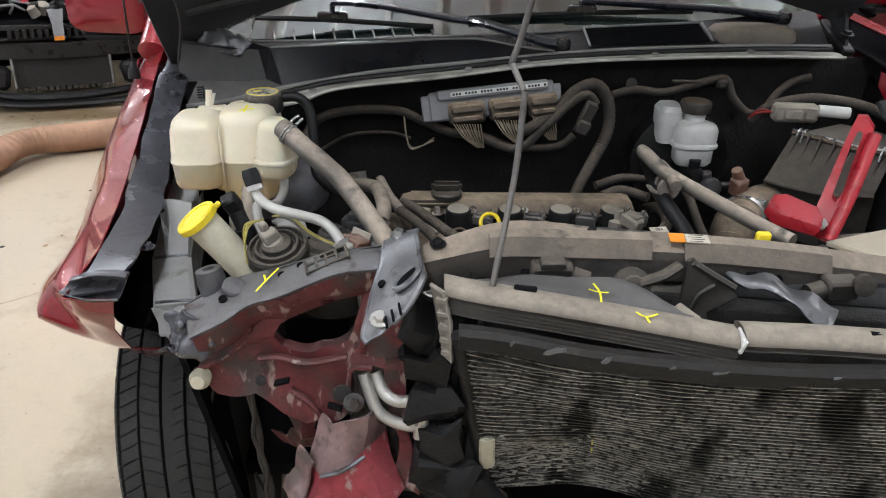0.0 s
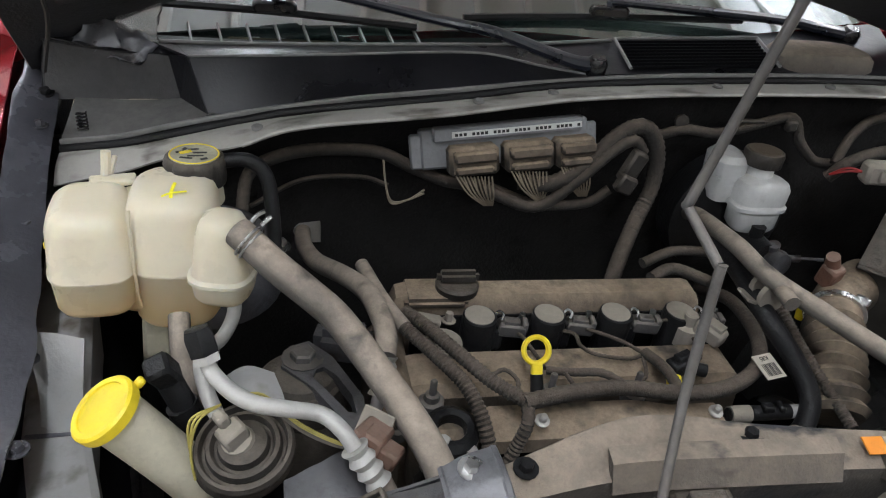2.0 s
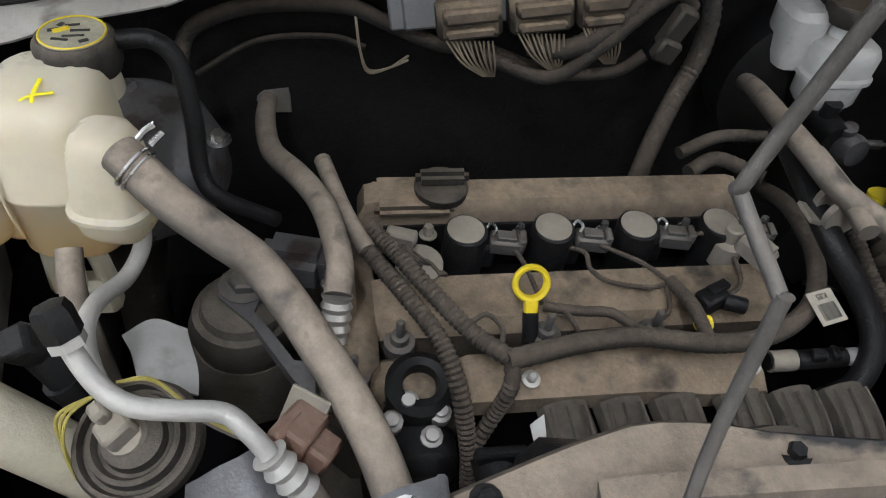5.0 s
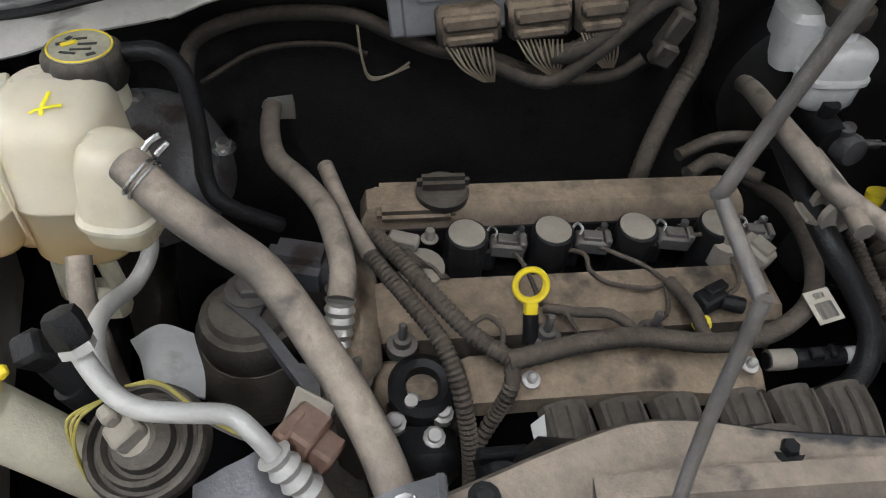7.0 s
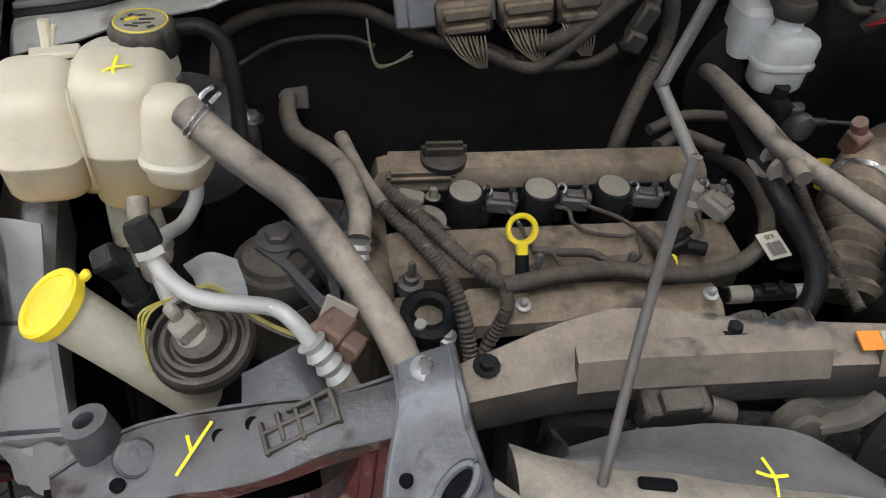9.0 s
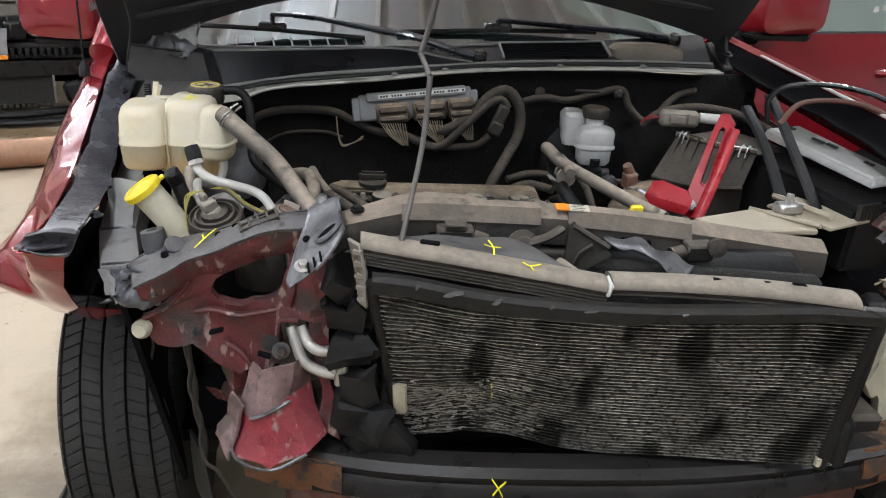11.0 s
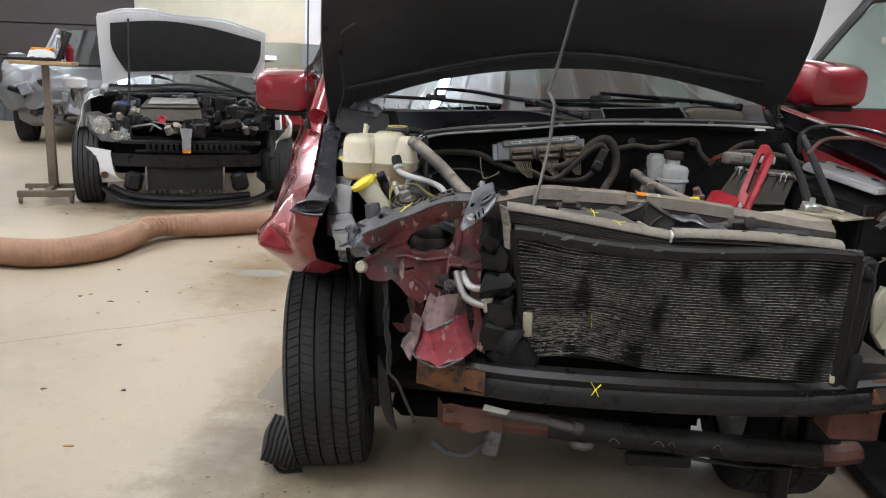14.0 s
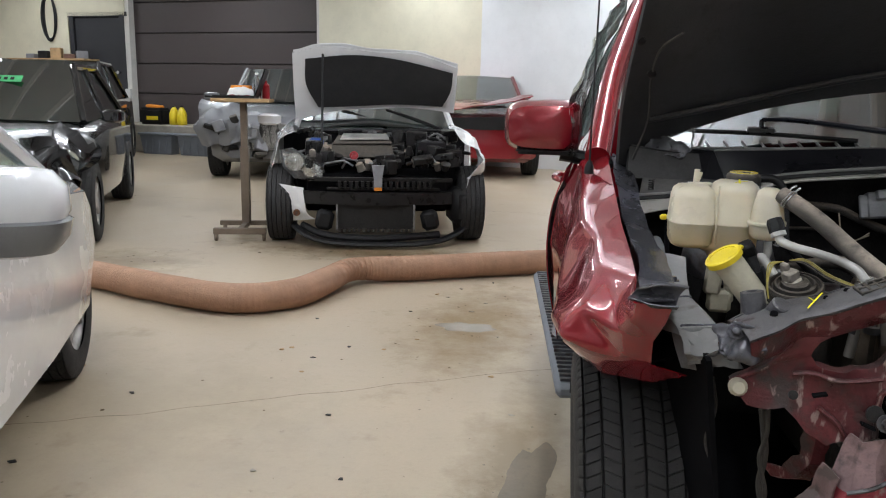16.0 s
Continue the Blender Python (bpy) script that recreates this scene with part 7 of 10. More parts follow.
tube(bm, [c + u_ * 0.0165 * math.cos(2 * math.pi * k / 24) + v_ * 0.0165 * math.sin(2 * math.pi * k / 24) for k in range(25)], 0.0036, 8, 1, flat=1.3)
box(bm, c - v_ * 0.024, (0.014, 0.010, 0.016), (-30, 0, 0), bev=0.002)
dip = part("dipstick", bm, "yellow", suv, "yellow ring-handled oil dipstick")
bm = B()
tube(bm, [c - v_ * 0.030, c - v_ * 0.06], 0.0085, 10, 1)
part("dipstick_tube", bm, "black", dip)
for q in ((-0.030, -0.125, 0.962), (0.085, -0.125, 0.958), (-0.178, -0.115, 0.95), (-0.225, -0.15, 0.945)):
    bm = B()
    lathe(bm, q, (0, -0.08, 1), [(0.016, -0.01), (0.016, 0.004), (0.010, 0.006), (0.009, 0.014), (0.0045, 0.015), (0.0045, 0.036), (0.003, 0.038)], 16)
    part("cover_stud", bm, "rod", vc)

# fuel rail shield and intake runners
bm = B()
sec = [(-0.142, 0.960), (-0.150, 0.972), (-0.178, 0.970), (-0.197, 0.960), (-0.201, 0.944), (-0.18, 0.930), (-0.15, 0.935)]
loft(bm, [[V((x, y, z + dz)) for y, z in sec] for x, dz in ((-0.125, -0.006), (-0.115, 0), (0.06, 0), (0.09, -0.004), (0.125, -0.012), (0.185, -0.012), (0.19, -0.016))])
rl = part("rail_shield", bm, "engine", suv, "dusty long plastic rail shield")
for x in (-0.062, 0.160):
    bm = B()
    lathe(bm, (x, -0.190, 0.983), (0, -0.3, 1), [(0.009, 0), (0.009, 0.002), (0.005, 0.003), (0.005, 0.010), (0.003, 0.012)], 14)
    part("push_clip", bm, "alu", rl)
im = None
for k in range(6):
    x = -0.03 + 0.055 * k + 0.012 * (k > 2)
    bm = B()
    tube(bm, [(x, -0.205, 0.955), (x + 0.004, -0.245, 0.948), (x + 0.006, -0.30, 0.915)], 0.026, 10, 4, flat=0.6)
    for j in range(3):
        tube(bm, [(x - 0.016 + 0.016 * j, -0.215, 0.972), (x - 0.014 + 0.016 * j, -0.25, 0.965), (x - 0.012 + 0.016 * j, -0.29, 0.94)], 0.0025, 5, 3)
    ob = part("intake_manifold" if im is None else "runner", bm, "black_dusty", suv if im is None else im, "dusty ribbed intake manifold runner")
    im = im or ob
bm = B()
tube(bm, [(0.20, -0.165, 0.952), (0.232, -0.165, 0.952)], 0.009, 10, 1), tube(bm, [(0.232, -0.165, 0.952), (0.255, -0.165, 0.952), (0.288, -0.164, 0.951)], 0.0105, 12, 2), box(bm, (0.252, -0.168, 0.963), (0.016, 0.013, 0.010), bev=0.002), box(bm, (0.272, -0.166, 0.962), (0.008, 0.016, 0.010), bev=0.002)
part("fuel_connector", bm, "black", suv, "black quick connector")
part("fuel_connector_sleeve", tube(B(), [(0.202, -0.165, 0.952), (0.230, -0.165, 0.952)], 0.0115, 12, 1), "tan", suv)
part("fuel_pipe_end", tube(B(), [(0.288, -0.164, 0.951), (0.304, -0.164, 0.951)], 0.0095, 12, 1), "white_plastic", suv)


def line(name, pts, r, mat_="cable", label="", ribs=0.0, parent=suv, pitch=0.006, n=10):
    return part(name, tube(B(), pts, r, n, 6, ribs, pitch), mat_, parent, label)


# hoses and looms over the engine
line("radiator_hose", [(-0.402, -0.094, 1.182), (-0.392, -0.103, 1.177), (-0.363, -0.126, 1.159), (-0.331, -0.140, 1.136), (-0.302, -0.149, 1.111), (-0.276, -0.177, 1.089), (-0.254, -0.209, 1.072), (-0.233, -0.244, 1.058), (-0.213, -0.286, 1.043), (-0.197, -0.330, 1.022)], 0.0166, "hose", "long dusty grey rubber radiator hose", n=18)
line("ac_hose", [(-0.3265, 0.400, 0.926), (-0.3265, 0.350, 0.925), (-0.326, 0.272, 0.945), (-0.311, 0.158, 0.985), (-0.278, 0.076, 1.015), (-0.253, 0.010, 1.034), (-0.2405, -0.041, 1.036), (-0.235, -0.080, 1.028), (-0.2385, -0.106, 1.017)], 0.0135, "hose", "dusty grey refrigerant hose", n=16)
bm = B()
tube(bm, [(-0.2385, -0.105, 1.0165), (-0.241, -0.116, 0.998), (-0.244, -0.128, 0.978)], 0.0158, 16, 4, ribs=0.003, pitch=0.011)
tube(bm, [(-0.244, -0.128, 0.978), (-0.250, -0.138, 0.94), (-0.257, -0.14, 0.88)], 0.010, 12, 3)
part("crimped_ferrule", bm, "alu", suv, "silver crimped hose ferrule")
bm = B()
tube(bm, [(-0.327, 0.350, 0.925), (-0.327, 0.372, 0.926)], 0.0155, 14, 1, ribs=0.002, pitch=0.010)
prism(bm, [(-0.335, 0.352, 0.90), (-0.295, 0.352, 0.90), (-0.295, 0.352, 0.968), (-0.315, 0.352, 0.982), (-0.335, 0.352, 0.968)], (0, 0.008, 0), 0.002)
part("line_flange", bm, "alu", suv, "pale metal pass-through plate")
line("corrugated_loom", [(-0.202, -0.016, 1.016), (-0.179, -0.055, 1.020), (-0.150, -0.107, 1.020), (-0.118, -0.154, 1.015), (-0.084, -0.185, 1.010)], 0.0095, "cable", "ribbed cable sleeve", 0.0016)
line("corrugated_loom", [(-0.250, 0.095, 1.019), (-0.228, 0.011, 1.016), (-0.206, -0.044, 1.012)], 0.0098, "hose", "capped grey vent tube")
line("corrugated_loom", [(-0.206, -0.044, 1.012), (-0.171, -0.109, 1.012), (-0.146, -0.155, 1.006), (-0.130, -0.193, 0.978), (-0.121, -0.226, 0.925), (-0.118, -0.25, 0.86)], 0.0095, "cable", "ribbed cable sleeve", 0.0016)
line("corrugated_loom", [(-0.083, -0.187, 1.010), (-0.085, -0.203, 0.990), (-0.101, -0.212, 0.950), (-0.120, -0.226, 0.915)], 0.0085, "cable", "", 0.0014)
line("engine_harness", [(-0.088, -0.187, 1.010), (-0.027, -0.172, 1.008), (0.020, -0.164, 1.005), (0.056, -0.162, 1.002), (0.115, -0.172, 1.0), (0.163, -0.171, 1.0), (0.211, -0.155, 1.0), (0.256, -0.118, 1.0), (0.290, -0.047, 0.995), (0.302, 0.040, 0.985), (0.30, 0.12, 0.95)], 0.0105, "cable", "thick tape-wrapped wiring harness", 0.0007, pitch=0.010)
line("harness_branch", [(0.117, -0.170, 1.002), (0.120, -0.124, 0.997), (0.114, -0.079, 0.987)], 0.0075, "cable", "", 0.0006, pitch=0.008)
line("harness_branch", [(0.051, -0.155, 1.002), (0.032, -0.128, 0.998), (0.001, -0.118, 0.992), (-0.031, -0.104, 0.985)], 0.0058, "cable", "", 0.0005, pitch=0.008)
for pts in ([(-0.002, -0.014, 0.982), (0.034, -0.023, 0.978), (0.035, -0.049, 0.978), (0.052, -0.069, 0.978), (0.093, -0.079, 0.978), (0.114, -0.079, 0.985)], [(0.050, -0.012, 0.980), (0.068, -0.029, 0.983), (0.095, -0.048, 0.982), (0.112, -0.077, 0.985)],
            [(-0.052, -0.012, 0.980), (-0.041, -0.020, 0.976), (-0.034, -0.045, 0.975), (-0.032, -0.10, 0.985)], [(0.15, -0.012, 0.985), (0.185, -0.012, 0.988), (0.205, -0.035, 0.978), (0.20, -0.075, 0.975), (0.17, -0.10, 0.98)],
            [(-0.012, -0.118, 0.992), (0.0, -0.135, 0.975), (-0.02, -0.14, 0.965)], [(0.11, -0.083, 0.983), (0.105, -0.11, 0.975), (0.085, -0.125, 0.97), (0.095, -0.135, 0.965)],
            [(-0.12, -0.150, 1.018), (-0.10, -0.138, 1.018), (-0.086, -0.150, 1.012), (-0.09, -0.170, 1.008)]):
    line("thin_lead", pts, 0.0030, "cable", "", 0.0005, pitch=0.006, n=8)
# connectors near the end of the harness
bm = B()
box(bm, (0.150, -0.105, 0.985), (0.034, 0.022, 0.022), (0, 0, 25), bev=0.003), box(bm, (0.156, -0.10, 0.998), (0.026, 0.012, 0.006), (0, 0, 25), bev=0.001), cyl(bm, (0.162, -0.108, 0.985), (0.185, -0.115, 0.983), 0.009)
part("injector_plug", bm, "black", suv, "black plug with clip")
bm = B()
box(bm, (0.225, -0.045, 0.992), (0.042, 0.026, 0.024), (0, 10, -55), bev=0.004), box(bm, (0.228, -0.050, 1.006), (0.024, 0.018, 0.006), (0, 10, -55), bev=0.001)
lathe(bm, (0.205, -0.022, 0.975), (0, 0, 1), [(0.018, -0.02), (0.018, 0.01), (0.010, 0.014), (0.010, 0.03), (0.008, 0.032)], 16)
part("cam_position_sensor", bm, "tan", suv, "grey sensor with plug")
bm = B()
lathe(bm, (0.128, -0.138, 0.985), (0, -0.3, 1), [(0.010, 0), (0.010, 0.005), (0.005, 0.006), (0.005, 0.014)], 12)
part("small_clip", bm, "yellow", suv, "small yellow clip")
tag = part("paper_tag", box(B(), (0.250, -0.144, 1.012), (0.034, 0.036, 0.0012), (18, 4, 16)), "tag_paper", suv, "white bar-coded paper tag")
bm = B()
m_ = pose(0.250, -0.144, 1.0120, 18, 4, 16)
for k in range(9):
    box(bm, m_ @ V((-0.0110 + 0.0027 * k, -0.005, 0.0009)), (0.0008 + 0.0006 * (k % 3), 0.018, 0.0003), (18, 4, 16))
part("bar_code", bm, "ink", tag)
fc = bpy.data.curves.new("tag_print", "FONT")
fc.body, fc.size, fc.extrude, fc.align_x = "K85", 0.009, 0.0002, "CENTER"
tmp = bpy.data.objects.new("tag_print", fc)
scene.collection.objects.link(tmp)
bpy.context.view_layer.update()
me_ = bpy.data.meshes.new_from_object(tmp)
bpy.data.objects.remove(tmp)
me_.transform(m_ @ pose(0, 0.0145, 0.0009, 0, 0, 180))
me_.materials.append(M["ink"])
txt = new("tag_print", me_)
txt.parent = tag
# thermostat housing and bolts below the looms
bm = B()
lathe(bm, (-0.163, -0.165, 0.930), (0, -0.2, 1), [(0.034, 0), (0.034, 0.028), (0.026, 0.034), (0.018, 0.032), (0.016, 0.01)], 24)
box(bm, (-0.17, -0.215, 0.90), (0.08, 0.06, 0.06), bev=0.015), cyl(bm, (-0.10, -0.235, 0.93), (-0.09, -0.28, 0.90), 0.022), box(bm, (-0.095, -0.245, 0.945), (0.05, 0.012, 0.018), bev=0.003)
th = part("thermostat_housing", bm, "black", suv, "black coolant housing with bolts")
for q in ((-0.176, -0.188, 0.955), (-0.192, -0.202, 0.945), (-0.155, -0.215, 0.935), (-0.145, -0.195, 0.945)):
    part("housing_bolt", lathe(B(), q, (0, -0.3, 1), [(0.011, -0.02), (0.011, 0.0), (0.007, 0.002), (0.0065, 0.008)], 10), "alu", th)
part("torn_paper", prism(B(), [(-0.065, -0.222, 0.955), (-0.04, -0.210, 0.965), (-0.045, -0.235, 0.955), (-0.062, -0.245, 0.945)], (0, 0, 0.001)), "label", suv, "torn white label")

# engine mount
bm = B()
lathe(bm, (-0.335, -0.055, 0.905), (0, 0, 1), [(0.056, 0), (0.060, 0.02), (0.053, 0.040), (0.046, 0.042), (0.042, 0.050), (0.03, 0.055)], 26)
lathe(bm, (-0.335, -0.055, 0.825), (0, 0, 1), [(0.066, 0), (0.066, 0.06), (0.058, 0.08)], 26)
em = part("engine_mount", bm, "black_dusty", suv, "dusty round rubber engine mount")
bm = B()
plate_with_hole(bm, [(-0.360, -0.055, 0.966), (-0.350, -0.020, 0.968), (-0.325, -0.012, 0.970), (-0.296, -0.045, 0.970), (-0.262, -0.118, 0.966), (-0.262, -0.185, 0.958), (-0.282, -0.160, 0.960), (-0.322, -0.095, 0.964)],
                [(-0.322, -0.078, 0.966), (-0.318, -0.066, 0.967), (-0.308, -0.062, 0.968), (-0.292, -0.078, 0.967), (-0.276, -0.112, 0.965), (-0.272, -0.140, 0.962), (-0.282, -0.138, 0.962), (-0.306, -0.100, 0.964)], (0, 0.004, -0.022))
box(bm, (-0.28, -0.008, 0.965), (0.075, 0.05, 0.05), (0, 0, -15), bev=0.012, seg=2)
part("mount_arm", bm, "arm", em, "dusty cast mount bracket")
part("mount_bolt", bolt(B(), (-0.333, -0.042, 0.967), (0, 0, 1), 0.016, 0.012), "rod", em)
part("mount_bolt", bolt(B(), (-0.245, -0.062, 0.985), (0, 0, 1), 0.006, 0.02), "rod", em)

# ---- expansion tank ----
def blob(c, prof_, sq=0.75, n=32, yaw=0):
    """An upright rounded body: rows of (height, half width, half depth)."""
    rings = []
    for z, a, b in prof_:
        r = []
        for k in range(n):
            t = 2 * math.pi * k / n
            e = V((math.copysign(abs(math.cos(t)) ** sq, math.cos(t)) * a, math.copysign(abs(math.sin(t)) ** sq, math.sin(t)) * b, 0))
            e.rotate(Euler((0, 0, radians(yaw))))
            r.append(V((c[0], c[1], 0)) + e + V((0, 0, z)))
        rings.append(r)
    return rings


def shell(name, c, prof_, seam, parent, sq=0.75, yaw=0):
    up = [p for p in prof_ if p[0] >= seam]
    lo = [p for p in prof_ if p[0] <= seam]
    o = part(name, loft(B(), blob(c, up, sq, 32, yaw)), "tank", parent, "milky translucent plastic")
    part("tank_bottom", loft(B(), blob(c, lo, sq, 32, yaw)), "tank", o, "amber-stained lower half")
    return o


def lobe(z0, zs, z1, a, b):
    return [(z0, a * 0.72, b * 0.72), (z0 + 0.004, a * 0.86, b * 0.86), (z0 + 0.012, a * 0.94, b * 0.94), (zs - 0.006, a * 0.985, b * 0.985), (zs - 0.0025, a * 1.03, b * 1.03), (zs, a * 1.03, b * 1.03), (zs + 0.0025, a, b),
            (z1 - 0.022, a * 0.93, b * 0.93), (z1 - 0.008, a * 0.84, b * 0.84), (z1 - 0.001, a * 0.66, b * 0.66), (z1, a * 0.5, b * 0.5)]


tank = shell("expansion_tank", (-0.477, -0.008), lobe(1.032, 1.112, 1.196, 0.052, 0.064), 1.112, suv, 0.68)
tank["label"] = "milky plastic coolant expansion tank with amber stains"
tapered = [(1.090, 0.020, 0.024), (1.093, 0.026, 0.030), (1.100, 0.031, 0.035), (1.118, 0.033, 0.038), (1.1205, 0.036, 0.041), (1.1245, 0.036, 0.041), (1.127, 0.032, 0.036), (1.150, 0.029, 0.032), (1.176, 0.0255, 0.028), (1.187, 0.021, 0.023), (1.192, 0.013, 0.015)]
for c, pr, seam, sq, yaw in (((-0.562, -0.027), lobe(1.060, 1.113, 1.186, 0.046, 0.060), 1.113, 0.58, 4), ((-0.4195, -0.074), tapered, 1.1205, 0.66, -12), ((-0.516, -0.012), lobe(1.05, 1.112, 1.178, 0.03, 0.05), 1.112, 0.72, 0)):
    part("tank_chamber", loft(B(), blob(c, [p for p in pr if p[0] >= seam], sq, 32, yaw)), "tank", tank)
    part("tank_chamber_bottom", loft(B(), blob(c, [p for p in pr if p[0] <= seam], sq, 32, yaw)), "tank", tank)
part("filler_neck", lathe(B(), (-0.457, 0.040, 1.150), (0, -0.05, 1), [(0.032, 0), (0.030, 0.02), (0.029, 0.035)], 28), "tank", tank)
part("mould_seam", tube(B(), [(-0.514, -0.064, 1.190), (-0.515, -0.068, 1.16), (-0.514, -0.068, 1.10), (-0.513, -0.062, 1.065)], 0.0016, 6, 4), "tank", tank)
CAP = V((-0.457, 0.040, 1.174))
bm = B()
ribbed_ring = []
for h_, r_ in ((0.0, 0.0345), (0.004, 0.0360), (0.026, 0.0355), (0.031, 0.0335), (0.0335, 0.0305)):
    ribbed_ring.append([CAP + V((r_ * q * math.cos(a), r_ * q * math.sin(a), h_)) for a, q in [(2 * math.pi * k / 64, 1.0 if k % 8 not in (0, 1) else 0.945) for k in range(64)]])
loft(bm, ribbed_ring)
cap = part("tank_cap", bm, "black_dusty", tank, "black pressure cap with moulded grips")
bm = B()
lathe(bm, CAP + V((0, 0, 0.0335)), (0, 0, 1), [(0.0285, 0), (0.0285, 0.0012)], 32)
part("cap_label", bm, "cap_paper", cap, "round printed cap label with a yellow rim")
bm = B()
tube(bm, [CAP + V((0.0275 * math.cos(2 * math.pi * k / 32), 0.0275 * math.sin(2 * math.pi * k / 32), 0.0349)) for k in range(33)], 0.0010, 5, 1)
part("cap_ring", bm, "yellow", cap)
bm = B()
for a, b, w, d_, r_ in ((-0.016, 0.004, 0.010, 0.004, 20), (-0.002, 0.012, 0.012, 0.003, 10), (0.006, 0.003, 0.016, 0.003, 5), (0.002, -0.006, 0.018, 0.0025, 5), (-0.008, -0.012, 0.014, 0.003, -10), (0.012, -0.014, 0.008, 0.004, 30), (-0.012, 0.013, 0.006, 0.004, 60)):
    box(bm, CAP + V((a, b, 0.0350)), (w, d_, 0.0008), (0, 0, r_))
part("cap_print", bm, "ink", cap)
part("cap_print", box(B(), CAP + V((-0.010, 0.004, 0.0351)), (0.014, 0.006, 0.0008), (0, 0, 30)), "yellow", cap)
bm = B()
tube(bm, [(-0.556, 0.020, 1.175), (-0.554, 0.030, 1.185), (-0.552, 0.036, 1.212)], 0.006, 8, 3), tube(bm, [(-0.549, 0.032, 1.186), (-0.543, 0.036, 1.206)], 0.003, 6, 2), box(bm, (-0.545, 0.022, 1.182), (0.05, 0.02, 0.008), (0, 0, 12), bev=0.002)
part("tank_nipple", bm, "tank", tank)
part("tank_tab", box(B(), (-0.616, 0.0, 1.110), (0.016, 0.008, 0.012), (0, 0, 20), bev=0.003), "yellow", tank, "yellow marked tab")
bm = B()
box(bm, (-0.505, -0.03, 1.00), (0.035, 0.02, 0.09), (0, 4, 0), bev=0.006), box(bm, (-0.475, -0.02, 0.99), (0.018, 0.02, 0.11), (0, -6, 0), bev=0.006), box(bm, (-0.49, -0.02, 0.94), (0.05, 0.03, 0.05), bev=0.008)
part("tank_leg", bm, "ivory", tank)
mark("marker_cross", [[(-0.496, -0.047, 1.189), (-0.478, -0.040, 1.1975), (-0.458, -0.036, 1.199)], [(-0.472, -0.018, 1.200), (-0.474, -0.040, 1.1975), (-0.472, -0.056, 1.188)]], 0.0026, tank)
bm = B()
for q in (0.0, 0.0055):
    c_ = V((-0.392, -0.104, 1.177)) + V((0.75, -0.40, -0.52)).normalized() * q
    u_, v_, _ = frame_of((0.75, -0.40, -0.52))
    tube(bm, [c_ + u_ * 0.0182 * math.cos(2 * math.pi * k / 24) + v_ * 0.0182 * math.sin(2 * math.pi * k / 24) for k in range(25)], 0.0014, 6, 1)
tube(bm, [(-0.388, -0.088, 1.190), (-0.382, -0.084, 1.196), (-0.374, -0.082, 1.200)], 0.0028, 6, 3), tube(bm, [(-0.378, -0.092, 1.188), (-0.368, -0.086, 1.196)], 0.0028, 6, 2)
part("hose_clamp", bm, "steel", suv, "spring steel hose clamp")
line("overflow_hose", [(-0.425, 0.05, 1.196), (-0.395, 0.05, 1.196), (-0.375, 0.045, 1.175), (-0.368, 0.03, 1.12), (-0.366, 0.01, 1.075), (-0.35, 0.0, 1.05), (-0.30, 0.02, 1.0)], 0.009, "black", "thin black overflow hose")
# strut tower behind the tank
bm = B()
lathe(bm, (-0.462, 0.135, 0.975), (0.05, -0.15, 1), [(0.105, 0), (0.102, 0.03), (0.090, 0.062), (0.07, 0.075), (0.03, 0.078)], 30)
stt = part("strut_tower", bm, "arm", suv, "dusty grey strut tower")
for q, r in (((-0.464, 0.183, 1.053), 0.010), ((-0.36, 0.10, 1.045), 0.008)):
    part("tower_nut", bolt(B(), q, (0, -0.15, 1), r, 0.012), "steel", stt)

# washer filler neck with yellow cap
ax = V((-0.78, 0.02, 0.66)).normalized()
nk = part("washer_filler", tube(B(), [(-0.405, -0.255, 0.94), (-0.435, -0.255, 0.985), (-0.475, -0.25, 1.035), (-0.508, -0.247, 1.075)], 0.0245, 20, 5, r_end=0.027), "ivory", suv, "milky plastic washer filler neck")
bm = B()
d_ = V((-0.55, -0.15, 0.82)).normalized()
lathe(bm, (-0.512, -0.247, 1.078), d_, [(0.034, 0), (0.0345, 0.010), (0.032, 0.0125), (0.0265, 0.0125), (0.0258, 0.0105), (0.02, 0.0112), (0.005, 0.0118)], 32)
uu, vv, _ = frame_of(d_)
box(bm, V((-0.512, -0.247, 1.084)) + V((0.026, 0.016, 0.016)), (0.010, 0.010, 0.007), (0, -38, 30), bev=0.002)
part("washer_cap", bm, "yellow", nk, "yellow washer fluid cap")

# metal refrigerant pipe with a black service cap
bm = B()
tube(bm, [(-0.427, -0.231, 1.138), (-0.421, -0.240, 1.119), (-0.401, -0.264, 1.113), (-0.379, -0.278, 1.110), (-0.350, -0.279, 1.103), (-0.321, -0.277, 1.093), (-0.303, -0.290, 1.085), (-0.291, -0.299, 1.070)], 0.0078, 14, 6)
tube(bm, [(-0.412, -0.058, 1.092), (-0.412, -0.070, 1.060), (-0.424, -0.098, 1.046), (-0.438, -0.140, 1.062), (-0.438, -0.178, 1.072), (-0.428, -0.212, 1.060), (-0.41, -0.235, 1.03)], 0.0080, 14, 6)
lathe(bm, (-0.4235, -0.236, 1.126), (-0.3, 0.35, 0.9), [(0.0135, 0), (0.0135, 0.006), (0.011, 0.012)], 6)
pipe = part("refrigerant_pipe", bm, "oxide", suv, "bent pale aluminium refrigerant pipe")
bm = B()
lathe(bm, (-0.426, -0.2325, 1.133), (-0.3, 0.35, 0.9), [(0.0145, 0), (0.0148, 0.018), (0.0125, 0.025), (0.006, 0.026)], 6)
part("service_cap", bm, "black", pipe, "black hexagonal service cap")
